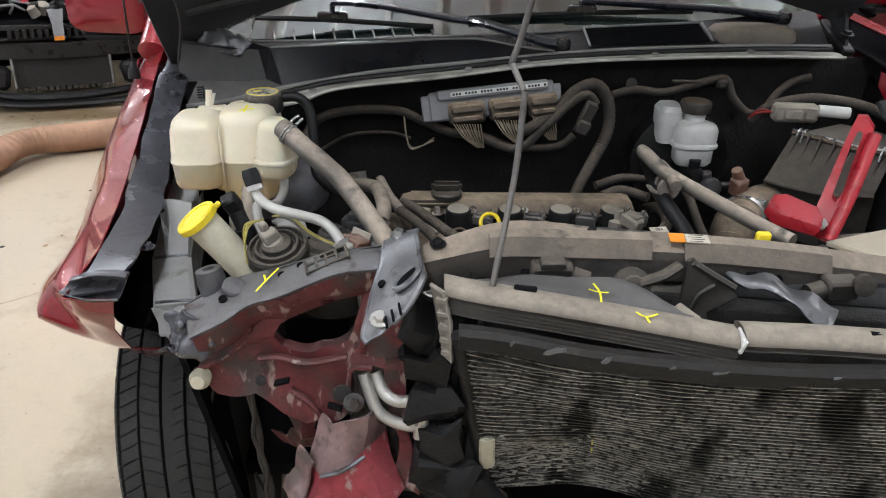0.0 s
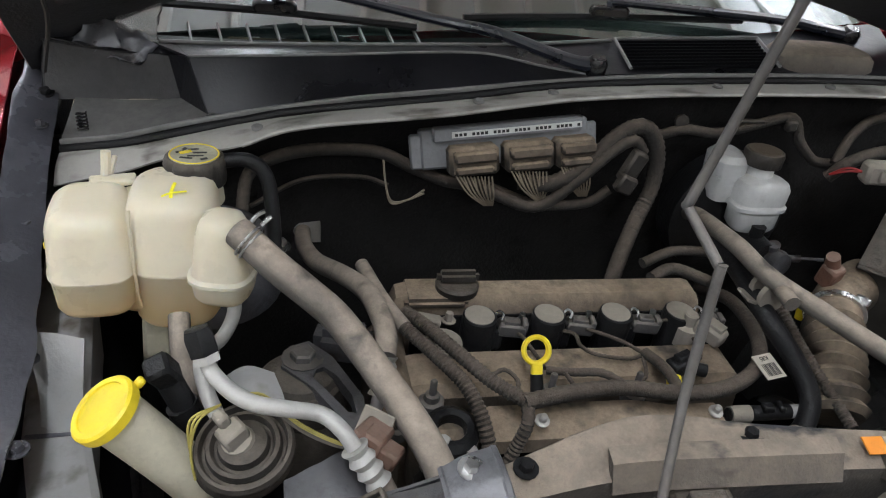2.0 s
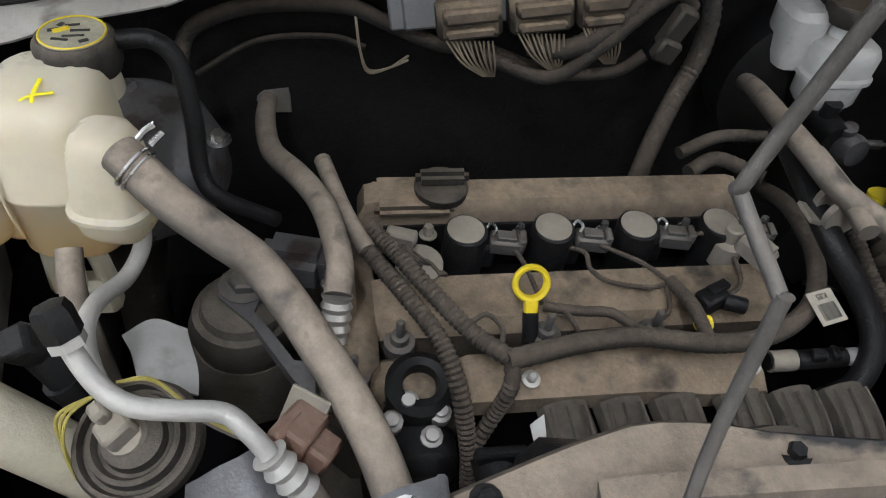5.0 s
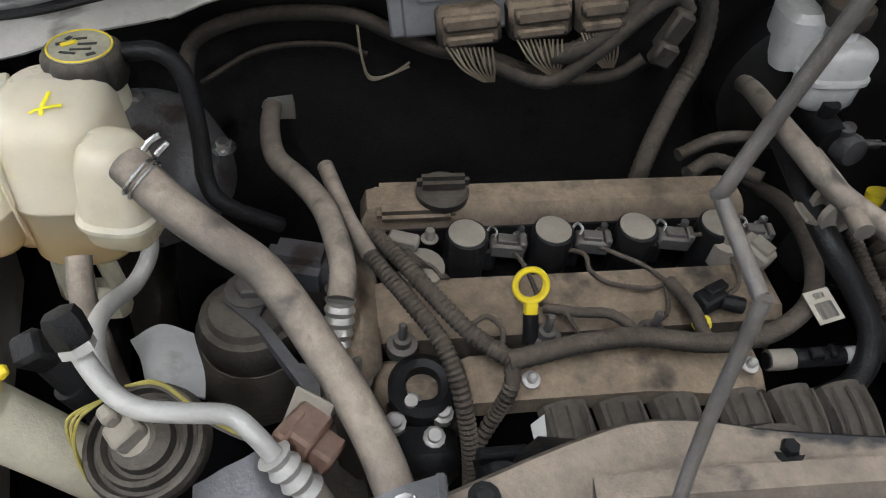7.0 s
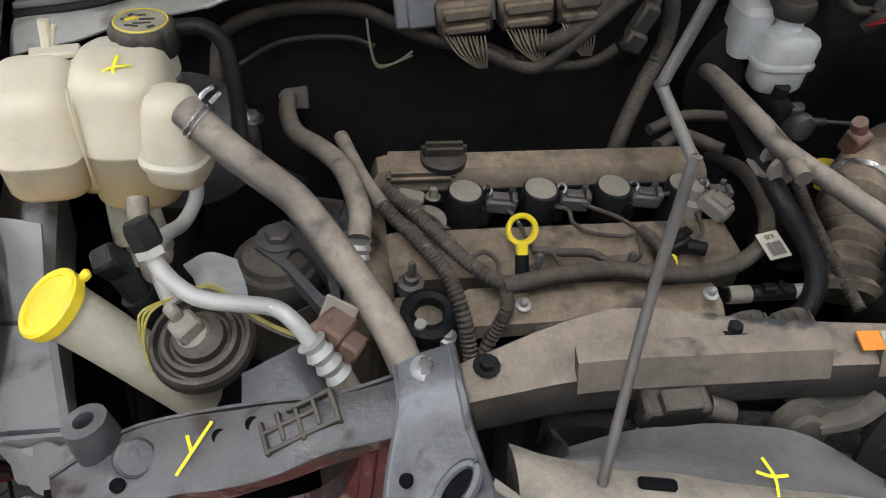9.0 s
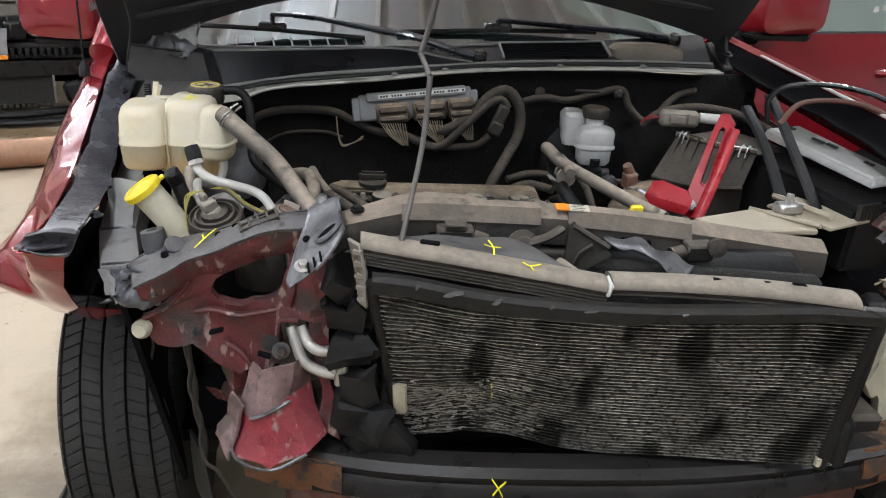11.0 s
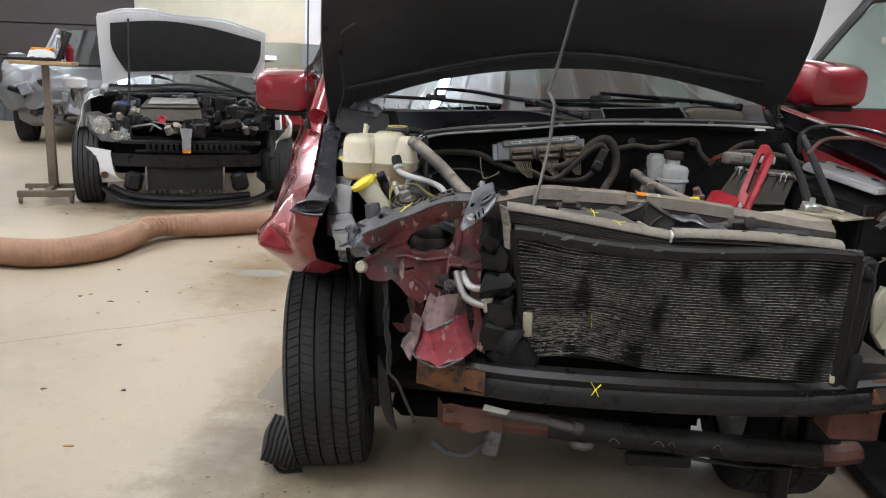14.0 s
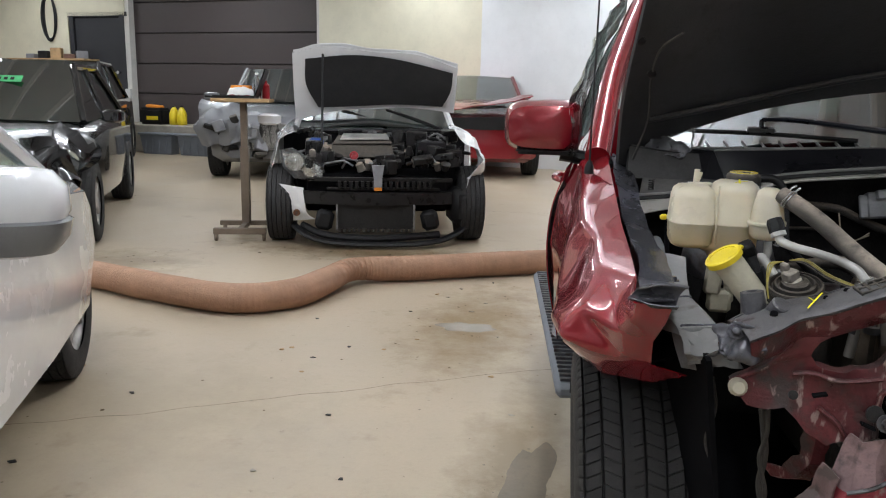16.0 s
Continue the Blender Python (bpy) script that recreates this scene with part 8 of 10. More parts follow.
part("pipe_ferrule", tube(B(), [(-0.291, -0.299, 1.070), (-0.280, -0.305, 1.053), (-0.268, -0.311, 1.036)], 0.0142, 16, 3, ribs=0.004, pitch=0.012), "oxide", pipe)
line("pipe_tail", [(-0.268, -0.311, 1.036), (-0.256, -0.322, 1.01), (-0.25, -0.335, 0.97)], 0.013, "hose")
bm = B()
lathe(bm, (-0.392, -0.262, 1.038), (-0.12, -0.30, 1), [(0.047, 0), (0.0485, 0.004), (0.046, 0.009), (0.0425, 0.0095), (0.040, 0.003), (0.037, 0.003), (0.035, 0.011), (0.031, 0.0125), (0.028, 0.006), (0.025, 0.006), (0.023, 0.014), (0.016, 0.016)], 36)
lathe(bm, (-0.392, -0.252, 1.016), (-0.12, -0.30, 1), [(0.046, 0), (0.050, 0.010), (0.046, 0.022)], 32)
hn = part("horn", bm, "black_dusty", suv, "dusty disc horn")
bm = B()
box(bm, (-0.402, -0.264, 1.060), (0.026, 0.022, 0.022), (0, -20, 35), bev=0.003), box(bm, (-0.412, -0.258, 1.074), (0.012, 0.016, 0.018), (0, -20, 35), bev=0.003), cyl(bm, (-0.396, -0.262, 1.046), (-0.399, -0.266, 1.056), 0.018, 0.015)
part("horn_plug", bm, "tan", hn, "tan electrical plug")
for k in range(3):
    line("plug_wire", [(-0.413, -0.246, 1.082), (-0.432 - 0.004 * k, -0.262, 1.078), (-0.440, -0.272, 1.05 - 0.006 * k), (-0.437, -0.280, 1.02)], 0.0013, "wire_yellow", n=6)
for k in range(4):
    line("plug_wire", [(-0.402, -0.238, 1.083), (-0.375, -0.240, 1.087 - 0.003 * k), (-0.34, -0.262, 1.068 - 0.003 * k), (-0.30, -0.278, 1.055 - 0.002 * k), (-0.283, -0.274, 1.054)], 0.0013, "wire_yellow" if k < 2 else "wire", n=6)
bm = B()
patch(bm, [[(-0.418, -0.160, 1.045), (-0.392, -0.150, 1.050), (-0.363, -0.160, 1.046)], [(-0.408, -0.185, 1.047), (-0.384, -0.182, 1.050), (-0.358, -0.188, 1.044)], [(-0.398, -0.215, 1.040), (-0.376, -0.216, 1.040), (-0.354, -0.218, 1.034)]], 6, 6, 0.004, lambda p: lump(p, 20, 0.006))
part("bent_plate", bm, "apron", suv, "dusty bent grey plate")
bm = B()
patch(bm, [[(-0.36, -0.30, 1.03), (-0.31, -0.27, 1.035), (-0.26, -0.27, 1.03)], [(-0.35, -0.335, 1.02), (-0.30, -0.32, 1.025), (-0.25, -0.31, 1.01)]], 6, 6, 0.003, lambda p: lump(p, 24, 0.012))
part("foil_shield", bm, "bracket", suv, "crumpled metallic shield", 25)
bm = B()
box(bm, (-0.272, -0.268, 1.048), (0.030, 0.042, 0.028), (-20, 15, -35), bev=0.003), box(bm, (-0.283, -0.272, 1.058), (0.012, 0.036, 0.022), (-20, 15, -35), bev=0.003), box(bm, (-0.258, -0.278, 1.038), (0.03, 0.03, 0.02), (-20, 15, -35), bev=0.003)
part("brown_connector", bm, "brown", suv, "red-brown electrical connector")
part("connector_backing", box(B(), (-0.268, -0.252, 1.046), (0.034, 0.004, 0.040), (-30, 10, -30), bev=0.001), "tan", suv)
bm = B()
box(bm, (-0.470, -0.205, 1.090), (0.026, 0.026, 0.034), (20, -25, 10), bev=0.004), cyl(bm, (-0.465, -0.205, 1.078), (-0.452, -0.208, 1.045), 0.013), cyl(bm, (-0.455, -0.208, 1.05), (-0.44, -0.21, 1.01), 0.0165, 0.014)
part("pressure_switch", bm, "black", suv, "black pressure switch plug")
line("drain_hose", [(-0.470, -0.085, 1.07), (-0.466, -0.115, 1.045), (-0.455, -0.14, 1.0), (-0.45, -0.15, 0.94)], 0.012, "hose")

# ---- firewall things ----
bm = B()
box(bm, (-0.018, 0.268, 1.135), (0.268, 0.03, 0.062), (-14, -7, 0), bev=0.004)
box(bm, (-0.018, 0.262, 1.160), (0.235, 0.030, 0.022), (-14, -7, 0), bev=0.003)
box(bm, (-0.150, 0.262, 1.118), (0.034, 0.012, 0.055), (-14, -7, 0), bev=0.003), box(bm, (0.118, 0.262, 1.150), (0.026, 0.012, 0.05), (-14, -7, 0), bev=0.003)
ecu = part("engine_computer", bm, "grey", suv, "silver engine control module on the firewall")
part("module_label", box(B(), (-0.005, 0.2445, 1.166), (0.205, 0.0015, 0.009), (-14, -7, 0)), "label", ecu, "narrow white printed label")
bm = B()
for k in range(30):
    if k % 5 != 3:
        box(bm, (-0.10 + 0.0066 * k, 0.2435, 1.1543 + 0.00081 * k), (0.0045, 0.0006, 0.0045), (-14, -7, 0))
part("label_print", bm, "ink", ecu)
for k, (x, w) in enumerate(((-0.072, 0.078), (0.014, 0.078), (0.088, 0.064))):
    z = 1.118 + 0.115 * (x + 0.072)
    bm = B()
    box(bm, (x, 0.238, z), (w, 0.040, 0.046), (-14, -7, 0), bev=0.006), box(bm, (x, 0.222, z + 0.012), (w * 0.86, 0.03, 0.018), (-14, -7, 0), bev=0.004), box(bm, (x, 0.216, z - 0.008), (w * 0.75, 0.02, 0.012), (-14, -7, 0), bev=0.003)
    plug = part("module_plug", bm, "engine", ecu, "black multi-pin connector with tan leads")
    for j in range(11):
        bm = B()
        a = V((x - w * 0.36 + w * 0.072 * j, 0.214, z - 0.018))
        e = V((x + 0.024 - 0.003 * k + 0.0014 * j, 0.222, z - 0.072))
        tube(bm, [a, a.lerp(e, 0.4) + V((0.002 * math.sin(j * 2.1), -0.006, -0.006)), e], 0.0014, 5, 4)
        part("plug_wire", bm, "wire_tan", plug)
line("firewall_harness", [(-0.42, 0.24, 1.02), (-0.410, 0.27, 1.07), (-0.370, 0.27, 1.100), (-0.304, 0.28, 1.110), (-0.215, 0.28, 1.108), (-0.158, 0.275, 1.085), (-0.101, 0.27, 1.064), (-0.045, 0.26, 1.061), (0.012, 0.25, 1.043), (0.041, 0.25, 1.032)], 0.0105, "cable", "thick black wiring harness", 0.0006, pitch=0.011)
line("firewall_cable", [(-0.41, 0.30, 1.0), (-0.329, 0.31, 1.043), (-0.237, 0.31, 1.05), (-0.191, 0.30, 1.04)], 0.004, "cable")
for k in range(2):
    line("bare_wire", [(-0.205, 0.275, 1.10), (-0.20, 0.26, 1.06), (-0.19, 0.255, 1.035 - 0.004 * k), (-0.165, 0.25, 1.04), (-0.14, 0.25, 1.058 - 0.006 * k)], 0.0016, "wire_tan", n=6)
line("harness_loop", [(0.005, 0.232, 1.084), (0.055, 0.218, 1.088), (0.112, 0.220, 1.125), (0.155, 0.230, 1.168), (0.195, 0.230, 1.182), (0.225, 0.230, 1.146), (0.228, 0.220, 1.085), (0.197, 0.190, 1.031), (0.159, 0.140, 0.983), (0.14, 0.11, 0.94)], 0.0135, "cable", "thick ribbed harness loop", 0.0014, pitch=0.009)
line("harness_loop", [(-0.05, 0.232, 1.070), (0.035, 0.220, 1.045), (0.091, 0.210, 1.095), (0.142, 0.215, 1.145), (0.177, 0.220, 1.163), (0.198, 0.220, 1.143)], 0.0100, "cable", "", 0.0008, pitch=0.012)
line("harness_loop", [(0.037, 0.230, 1.042), (0.123, 0.230, 1.047), (0.160, 0.230, 1.073)], 0.0085, "cable")
bm = B()
box(bm, (0.178, 0.205, 1.125), (0.026, 0.022, 0.055), (0, 22, 0), bev=0.004), box(bm, (0.168, 0.195, 1.10), (0.03, 0.02, 0.03), (0, 22, 0), bev=0.004)
part("harness_connector", bm, "black_dusty", suv, "dusty black inline connector")
for pts, r in (([(0.245, 0.28, 1.148), (0.295, 0.28, 1.160), (0.355, 0.28, 1.155), (0.422, 0.28, 1.173), (0.485, 0.28, 1.186), (0.506, 0.27, 1.148), (0.538, 0.26, 1.118), (0.570, 0.25, 1.117)], 0.009),
               ([(0.564, 0.24, 1.120), (0.60, 0.27, 1.155), (0.640, 0.29, 1.178), (0.681, 0.30, 1.186)], 0.009), ([(0.525, 0.20, 1.115), (0.545, 0.19, 1.145), (0.60, 0.20, 1.16), (0.668, 0.20, 1.164), (0.76, 0.18, 1.150), (0.82, 0.10, 1.12)], 0.011),
                              ([(0.20, 0.10, 0.985), (0.245, 0.12, 0.99), (0.29, 0.08, 0.99)], 0.010), ([(0.19, 0.12, 1.0), (0.25, 0.14, 1.01), (0.33, 0.15, 1.0)], 0.0085)):
    line("bay_cable", pts, r, "cable", "dusty black cable", 0.0005, pitch=0.010)
part("harness_clip", lathe(B(), (0.285, 0.285, 1.172), (0, -1, 0.2), [(0.012, 0), (0.012, 0.006), (0.005, 0.007)], 14), "black_dusty", suv)
part("harness_clip", box(B(), (0.40, 0.275, 1.180), (0.06, 0.01, 0.006), bev=0.002), "black_dusty", suv)
part("harness_clip", box(B(), (0.475, 0.265, 1.178), (0.02, 0.015, 0.02), bev=0.004), "black_dusty", suv)
bm = B()
box(bm, (0.585, 0.145, 1.150), (0.088, 0.030, 0.036), (0, 0, -6), bev=0.006), box(bm, (0.575, 0.128, 1.150), (0.035, 0.008, 0.018), (0, 0, -6), bev=0.002), box(bm, (0.61, 0.128, 1.152), (0.022, 0.008, 0.024), (0, 0, -6), bev=0.002)
part("fuse_connector", bm, "tan", suv, "dusty grey inline connector block")
part("cable_tape", tube(B(), [(0.64, 0.16, 1.150), (0.70, 0.15, 1.148)], 0.012, 10, 1), "label", suv, "strip of white tape on a cable")
for k in range(2):
    line("loose_wire", [(0.54, 0.15, 1.15), (0.52, 0.16, 1.145 + 0.006 * k), (0.51, 0.18, 1.13)], 0.002, "wire_red", n=6)

# brake fluid reservoir on the master cylinder
mc = part("brake_reservoir", loft(B(), blob((0.410, 0.200), [(1.022, 0.034, 0.024), (1.030, 0.040, 0.028), (1.058, 0.041, 0.029), (1.062, 0.048, 0.033), (1.068, 0.048, 0.033), (1.072, 0.044, 0.030), (1.098, 0.045, 0.031), (1.108, 0.040, 0.028), (1.113, 0.026, 0.022)], 0.6)), "white_plastic", suv, "dusty white brake fluid reservoir")
bm = B()
loft(bm, blob((0.362, 0.243), [(1.060, 0.022, 0.030), (1.075, 0.026, 0.034), (1.130, 0.028, 0.036), (1.140, 0.020, 0.028)], 0.6)), lathe(bm, (0.409, 0.216, 1.100), (0, 0, 1), [(0.025, 0), (0.022, 0.012), (0.022, 0.035)], 20)
part("reservoir_back", bm, "white_plastic", mc)
bm = B()
loft(bm, [[V((0.409 + r_ * q_ * math.cos(a), 0.218 + r_ * q_ * math.sin(a), z_)) for a, q_ in [(2 * math.pi * k / 60, 1 - 0.03 * (k % 2)) for k in range(60)]] for z_, r_ in ((1.130, 0.0315), (1.148, 0.0325), (1.153, 0.0305), (1.154, 0.027))])
bc = part("brake_cap", bm, "black_dusty", mc, "black screw cap with olive top")
lathe(bm := B(), (0.409, 0.218, 1.1535), (0, 0, 1), [(0.026, 0), (0.026, 0.0012)], 28)
part("brake_cap_top", bm, "stand", bc)
bm = B()
lathe(bm, (0.40, 0.30, 1.01), (0.05, -1, 0), [(0.11, 0), (0.11, 0.05), (0.06, 0.07)], 30), tube(bm, [(0.40, 0.24, 1.01), (0.415, 0.14, 1.0)], 0.022, 14, 1), cyl(bm, (0.408, 0.17, 1.01), (0.408, 0.168, 1.04), 0.012)
part("brake_booster", bm, "black", suv, "black brake booster and master cylinder")
bm = B()
lathe(bm, (0.432, 0.150, 0.990), (0.2, -1, 0.1), [(0.020, 0), (0.022, 0.02), (0.019, 0.03), (0.008, 0.031)], 20), cyl(bm, (0.432, 0.145, 1.0), (0.425, 0.14, 1.022), 0.010), cyl(bm, (0.445, 0.14, 0.995), (0.475, 0.13, 1.0), 0.006), cyl(bm, (0.475, 0.13, 1.0), (0.51, 0.12, 1.003), 0.003)
part("vacuum_valve", bm, "arm", suv, "grey plastic valve")

# coolant hoses at the far end of the engine
line("heater_hose", [(0.33, 0.27, 1.01), (0.305, 0.200, 1.045), (0.281, 0.130, 1.072), (0.255, 0.040, 1.100), (0.246, -0.020, 1.112), (0.266, -0.070, 1.098), (0.318, -0.120, 1.078), (0.368, -0.190, 1.064), (0.417, -0.264, 1.055)], 0.0125, "hose", "dusty rubber heater hose", n=14)
line("heater_hose", [(0.272, 0.070, 1.074), (0.265, -0.020, 1.064), (0.270, -0.090, 1.045), (0.300, -0.130, 1.005), (0.311, -0.166, 0.972), (0.289, -0.194, 0.945), (0.247, -0.205, 0.930)], 0.0135, "black", "smooth black rubber heater hose", n=14)
line("hose_stub", [(0.282, 0.01, 1.085), (0.277, -0.06, 1.090), (0.271, -0.118, 1.090)], 0.0105, "hose", "short blunt hose end")
line("vent_tube", [(0.33, 0.20, 1.02), (0.35, 0.05, 1.02), (0.345, -0.08, 0.99), (0.36, -0.2, 0.95)], 0.0085, "cable", "ribbed vent sleeve", 0.0014)
bm = B()
for p in ((0.276, -0.05, 1.072), (0.274, -0.075, 1.070)):
    lathe(bm, p, (0.1, -1, 0.1), [(0.020, -0.004), (0.020, 0.004)], 16)
box(bm, (0.252, -0.06, 1.062), (0.02, 0.03, 0.004), (0, 20, 0))
part("hose_strap", bm, "tan", suv, "pale hose clip")

# intake tube with bellows, and the air filter box
bm = B()
tube(bm, [(0.56, 0.08, 0.985), (0.50, 0.04, 0.990), (0.455, 0.0, 0.988), (0.43, -0.035, 0.982)], 0.040, 20, 5)
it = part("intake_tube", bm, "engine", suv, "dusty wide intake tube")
part("bellows", tube(B(), [(0.43, -0.035, 0.982), (0.405, -0.08, 0.970), (0.385, -0.12, 0.955), (0.37, -0.16, 0.93)], 0.044, 22, 5, ribs=0.008, pitch=0.020), "engine", it, "ribbed rubber bellows")
bm = B()
lathe(bm, (0.452, -0.004, 0.988), (-0.55, -0.8, -0.1), [(0.043, 0), (0.044, 0.004), (0.043, 0.011)], 24), box(bm, (0.475, -0.02, 1.022), (0.012, 0.02, 0.012), (0, 20, 30), bev=0.002)
part("band_clamp", bm, "steel", it)
bm = B()
box(bm, (0.448, 0.03, 1.035), (0.028, 0.028, 0.04), (15, -15, 20), bev=0.004), cyl(bm, (0.446, 0.03, 1.05), (0.436, 0.025, 1.07), 0.012, 0.010)
part("air_sensor", bm, "brown", it, "brown air flow sensor")
lip = [(0.504, 0.045, 1.045), (0.545, 0.002, 1.045), (0.588, -0.038, 1.047), (0.665, -0.055, 1.052)]
crest = [(0.568, 0.100, 1.118), (0.596, 0.052, 1.121), (0.630, -0.010, 1.121), (0.690, -0.040, 1.120)]
rear = [(0.700, 0.17, 1.120), (0.735, 0.13, 1.122), (0.765, 0.06, 1.122), (0.790, 0.0, 1.118)]
sheet = [[V(p) + V((0.012, 0.014, -0.115)) for p in lip], [V(p) + V((0.010, 0.012, -0.012)) for p in lip], lip, crest, rear, [V(p) + V((0, 0.01, -0.18)) for p in rear]]
ab = part("air_filter_box", patch(B(), sheet, 1, 1, 0.004), "black_dusty", suv, "dusty black air filter housing", 20)
part("box_seam", tube(B(), [V(p) + V((-0.002, -0.003, -0.003)) for p in lip], 0.0045, 7, 1), "black_dusty", ab)
for k in range(7):
    f = (k + 0.6) / 7.2 * 3
    n_ = min(2, int(f))
    a, b = V(lip[n_]).lerp(V(lip[n_ + 1]), f - n_), V(crest[n_]).lerp(V(crest[n_ + 1]), f - n_)
    part("box_rib", prism(B(), [a.lerp(b, 0.45) + V((0, 0, 0.001)), a.lerp(b, 0.96) + V((0, 0, 0.001)), a.lerp(b, 0.96) + V((-0.006, -0.006, 0.014))], (0.003, -0.002, 0)), "black_dusty", ab)
part("crest_bar", tube(B(), [V(p) + V((0, 0, 0.004)) for p in crest], 0.0055, 8, 1), "engine", ab)
for f in (0.25, 0.45, 2.55, 2.75):
    n_ = int(f)
    q = V(crest[n_]).lerp(V(crest[n_ + 1]), f - n_)
    part("wire_clip", tube(B(), [q + V((-0.012, -0.012, -0.008)), q + V((-0.008, -0.008, 0.010)), q + V((0.004, 0.004, 0.014)), q + V((0.014, 0.014, 0.002))], 0.0018, 6, 4), "steel", ab)
part("wire_clip", tube(B(), [V(p) + V((-0.004, -0.006, 0.012)) for p in crest], 0.0018, 6, 1), "steel", ab)
bm = B()
lathe(bm, (0.46, 0.06, 0.93), (0, 0.2, 1), [(0.012, 0), (0.012, 0.03), (0.020, 0.032), (0.020, 0.04)], 14)
part("transmission_dipstick", bm, "yellow", suv, "yellow dipstick handle")
# dusty covers towards the battery
bm = B()
prism(bm, [(0.474, -0.262, 1.045), (0.60, -0.225, 1.052), (0.70, -0.24, 1.055), (0.68, -0.325, 1.050), (0.52, -0.325, 1.045)], (0, 0, 0.012), 0.003)
part("radiator_cover", bm, "cover", suv, "dusty tan flat cover panel")
bm = B()
prism(bm, [(0.64, -0.21, 1.062), (0.72, -0.17, 1.066), (0.80, -0.29, 1.064), (0.70, -0.33, 1.060)], (0, 0, 0.006), 0.001), tube(bm, [(0.66, -0.19, 1.08), (0.71, -0.31, 1.08)], 0.006, 6, 1), tube(bm, [(0.60, -0.22, 1.062), (0.68, -0.33, 1.07)], 0.005, 6, 1)
part("side_cover", bm, "cover", suv, "dusty loose cover piece")
bm = B()
box(bm, (0.585, -0.235, 1.00), (0.16, 0.10, 0.08), (0, 0, 10), bev=0.01)
part("battery_tray", bm, "black_dusty", suv)

# fuse box and battery
bm = B()
loft(bm, [[V(p) for p in r] for r in ([(0.655, 0.02, 0.98), (0.80, 0.02, 0.98), (0.845, -0.27, 0.98), (0.735, -0.29, 0.98)], [(0.650, 0.03, 1.13), (0.80, 0.03, 1.15), (0.85, -0.27, 1.13), (0.735, -0.295, 1.11)])])
bmesh.ops.bevel(bm, geom=bm.edges[:], offset=0.008, segments=2, affect="EDGES", clamp_overlap=True)
fb = part("fuse_box", bm, "black", suv, "black fuse box with a dusty grey lid")
bm = B()
loft(bm, [[V(p) for p in r] for r in ([(0.700, 0.035, 1.160), (0.785, 0.035, 1.170), (0.848, -0.25, 1.148), (0.775, -0.26, 1.138)], [(0.705, 0.030, 1.182), (0.780, 0.030, 1.190), (0.842, -0.245, 1.166), (0.780, -0.252, 1.158)])])
bmesh.ops.bevel(bm, geom=bm.edges[:], offset=0.005, segments=2, affect="EDGES", clamp_overlap=True)
lid = part("fuse_box_lid", bm, "white_plastic", fb, "dusty pale lid")
for q, w in (((0.762, -0.08, 1.184), 0.03), ((0.775, -0.11, 1.182), 0.025), ((0.80, -0.20, 1.172), 0.02), ((0.745, 0.0, 1.19), 0.02)):
    part("lid_print", box(B(), q, (w, 0.008, 0.003), (4, 6, -70)), "ink", lid)
for k in range(7):
    part("box_rib", box(B(), (0.737 + 0.008 * k, -0.298 + 0.003 * k, 1.105), (0.003, 0.01, 0.03), (0, 0, 15)), "black_dusty", fb)
for pts in ([(0.655, -0.02, 1.215), (0.665, -0.12, 1.15), (0.675, -0.22, 1.055)], [(0.690, -0.04, 1.245), (0.705, -0.13, 1.17), (0.730, -0.24, 1.06)]):
    part("battery_strap", tube(B(), pts, 0.013, 8, 4, flat=0.5), "black", suv, "black upright cable sleeve")
part("jumper_cable", tube(B(), [(0.675, -0.08, 1.20), (0.668, -0.08, 1.245), (0.70, -0.08, 1.272), (0.78, -0.08, 1.278), (0.86, -0.09, 1.268), (0.92, -0.11, 1.246), (0.96, -0.2, 1.20)], 0.0055, 8, 6), "black_gloss", suv, "glossy black cable loop")
part("jumper_cable", tube(B(), [(0.690, -0.10, 1.20), (0.74, -0.08, 1.240), (0.84, -0.09, 1.246), (0.91, -0.14, 1.222), (0.96, -0.26, 1.17)], 0.0055, 8, 6), "rail", suv, "dark red cable")
bm = B()
box(bm, (0.655, -0.255, 1.078), (0.05, 0.03, 0.02), (0, 0, 12), bev=0.004), bolt(bm, (0.655, -0.255, 1.085), (0, 0, 1), 0.008, 0.02)
part("battery_terminal", bm, "steel", suv)

fb.location = (0.032, 0, -0.020)

# red spring clamp left standing on the beam
clamp = thing("jumper_clamp", (0.47, -0.235, 1.05), "red plastic jumper clamp standing on the engine bay edge", "clamp")
bm = B()
plate_with_hole(bm, [(0.468, -0.205, 1.045), (0.530, -0.150, 1.195), (0.545, -0.138, 1.222), (0.560, -0.140, 1.222), (0.570, -0.152, 1.205), (0.545, -0.175, 1.15), (0.505, -0.225, 1.06), (0.490, -0.240, 1.040)],
                [(0.506, -0.190, 1.10), (0.535, -0.158, 1.18), (0.545, -0.150, 1.200), (0.550, -0.150, 1.202), (0.553, -0.153, 1.198), (0.545, -0.162, 1.175), (0.520, -0.193, 1.11), (0.510, -0.198, 1.095)], (0.012, 0.018, 0.0))
part("handle", bm, "red_plastic", clamp)
bm = B()
tube(bm, [(0.490, -0.238, 1.045), (0.522, -0.212, 1.11), (0.566, -0.165, 1.200)], 0.011, 10, 4, flat=0.8)
part("handle", bm, "red_plastic", clamp)
bm = B()
prism(bm, [(0.408, -0.165, 1.060), (0.420, -0.155, 1.078), (0.438, -0.158, 1.080), (0.475, -0.195, 1.072), (0.480, -0.215, 1.055), (0.464, -0.236, 1.048), (0.420, -0.182, 1.045)], (0.004, -0.012, 0.022), 0.005)
part("jaw", bm, "red_plastic", clamp)
bm = B()
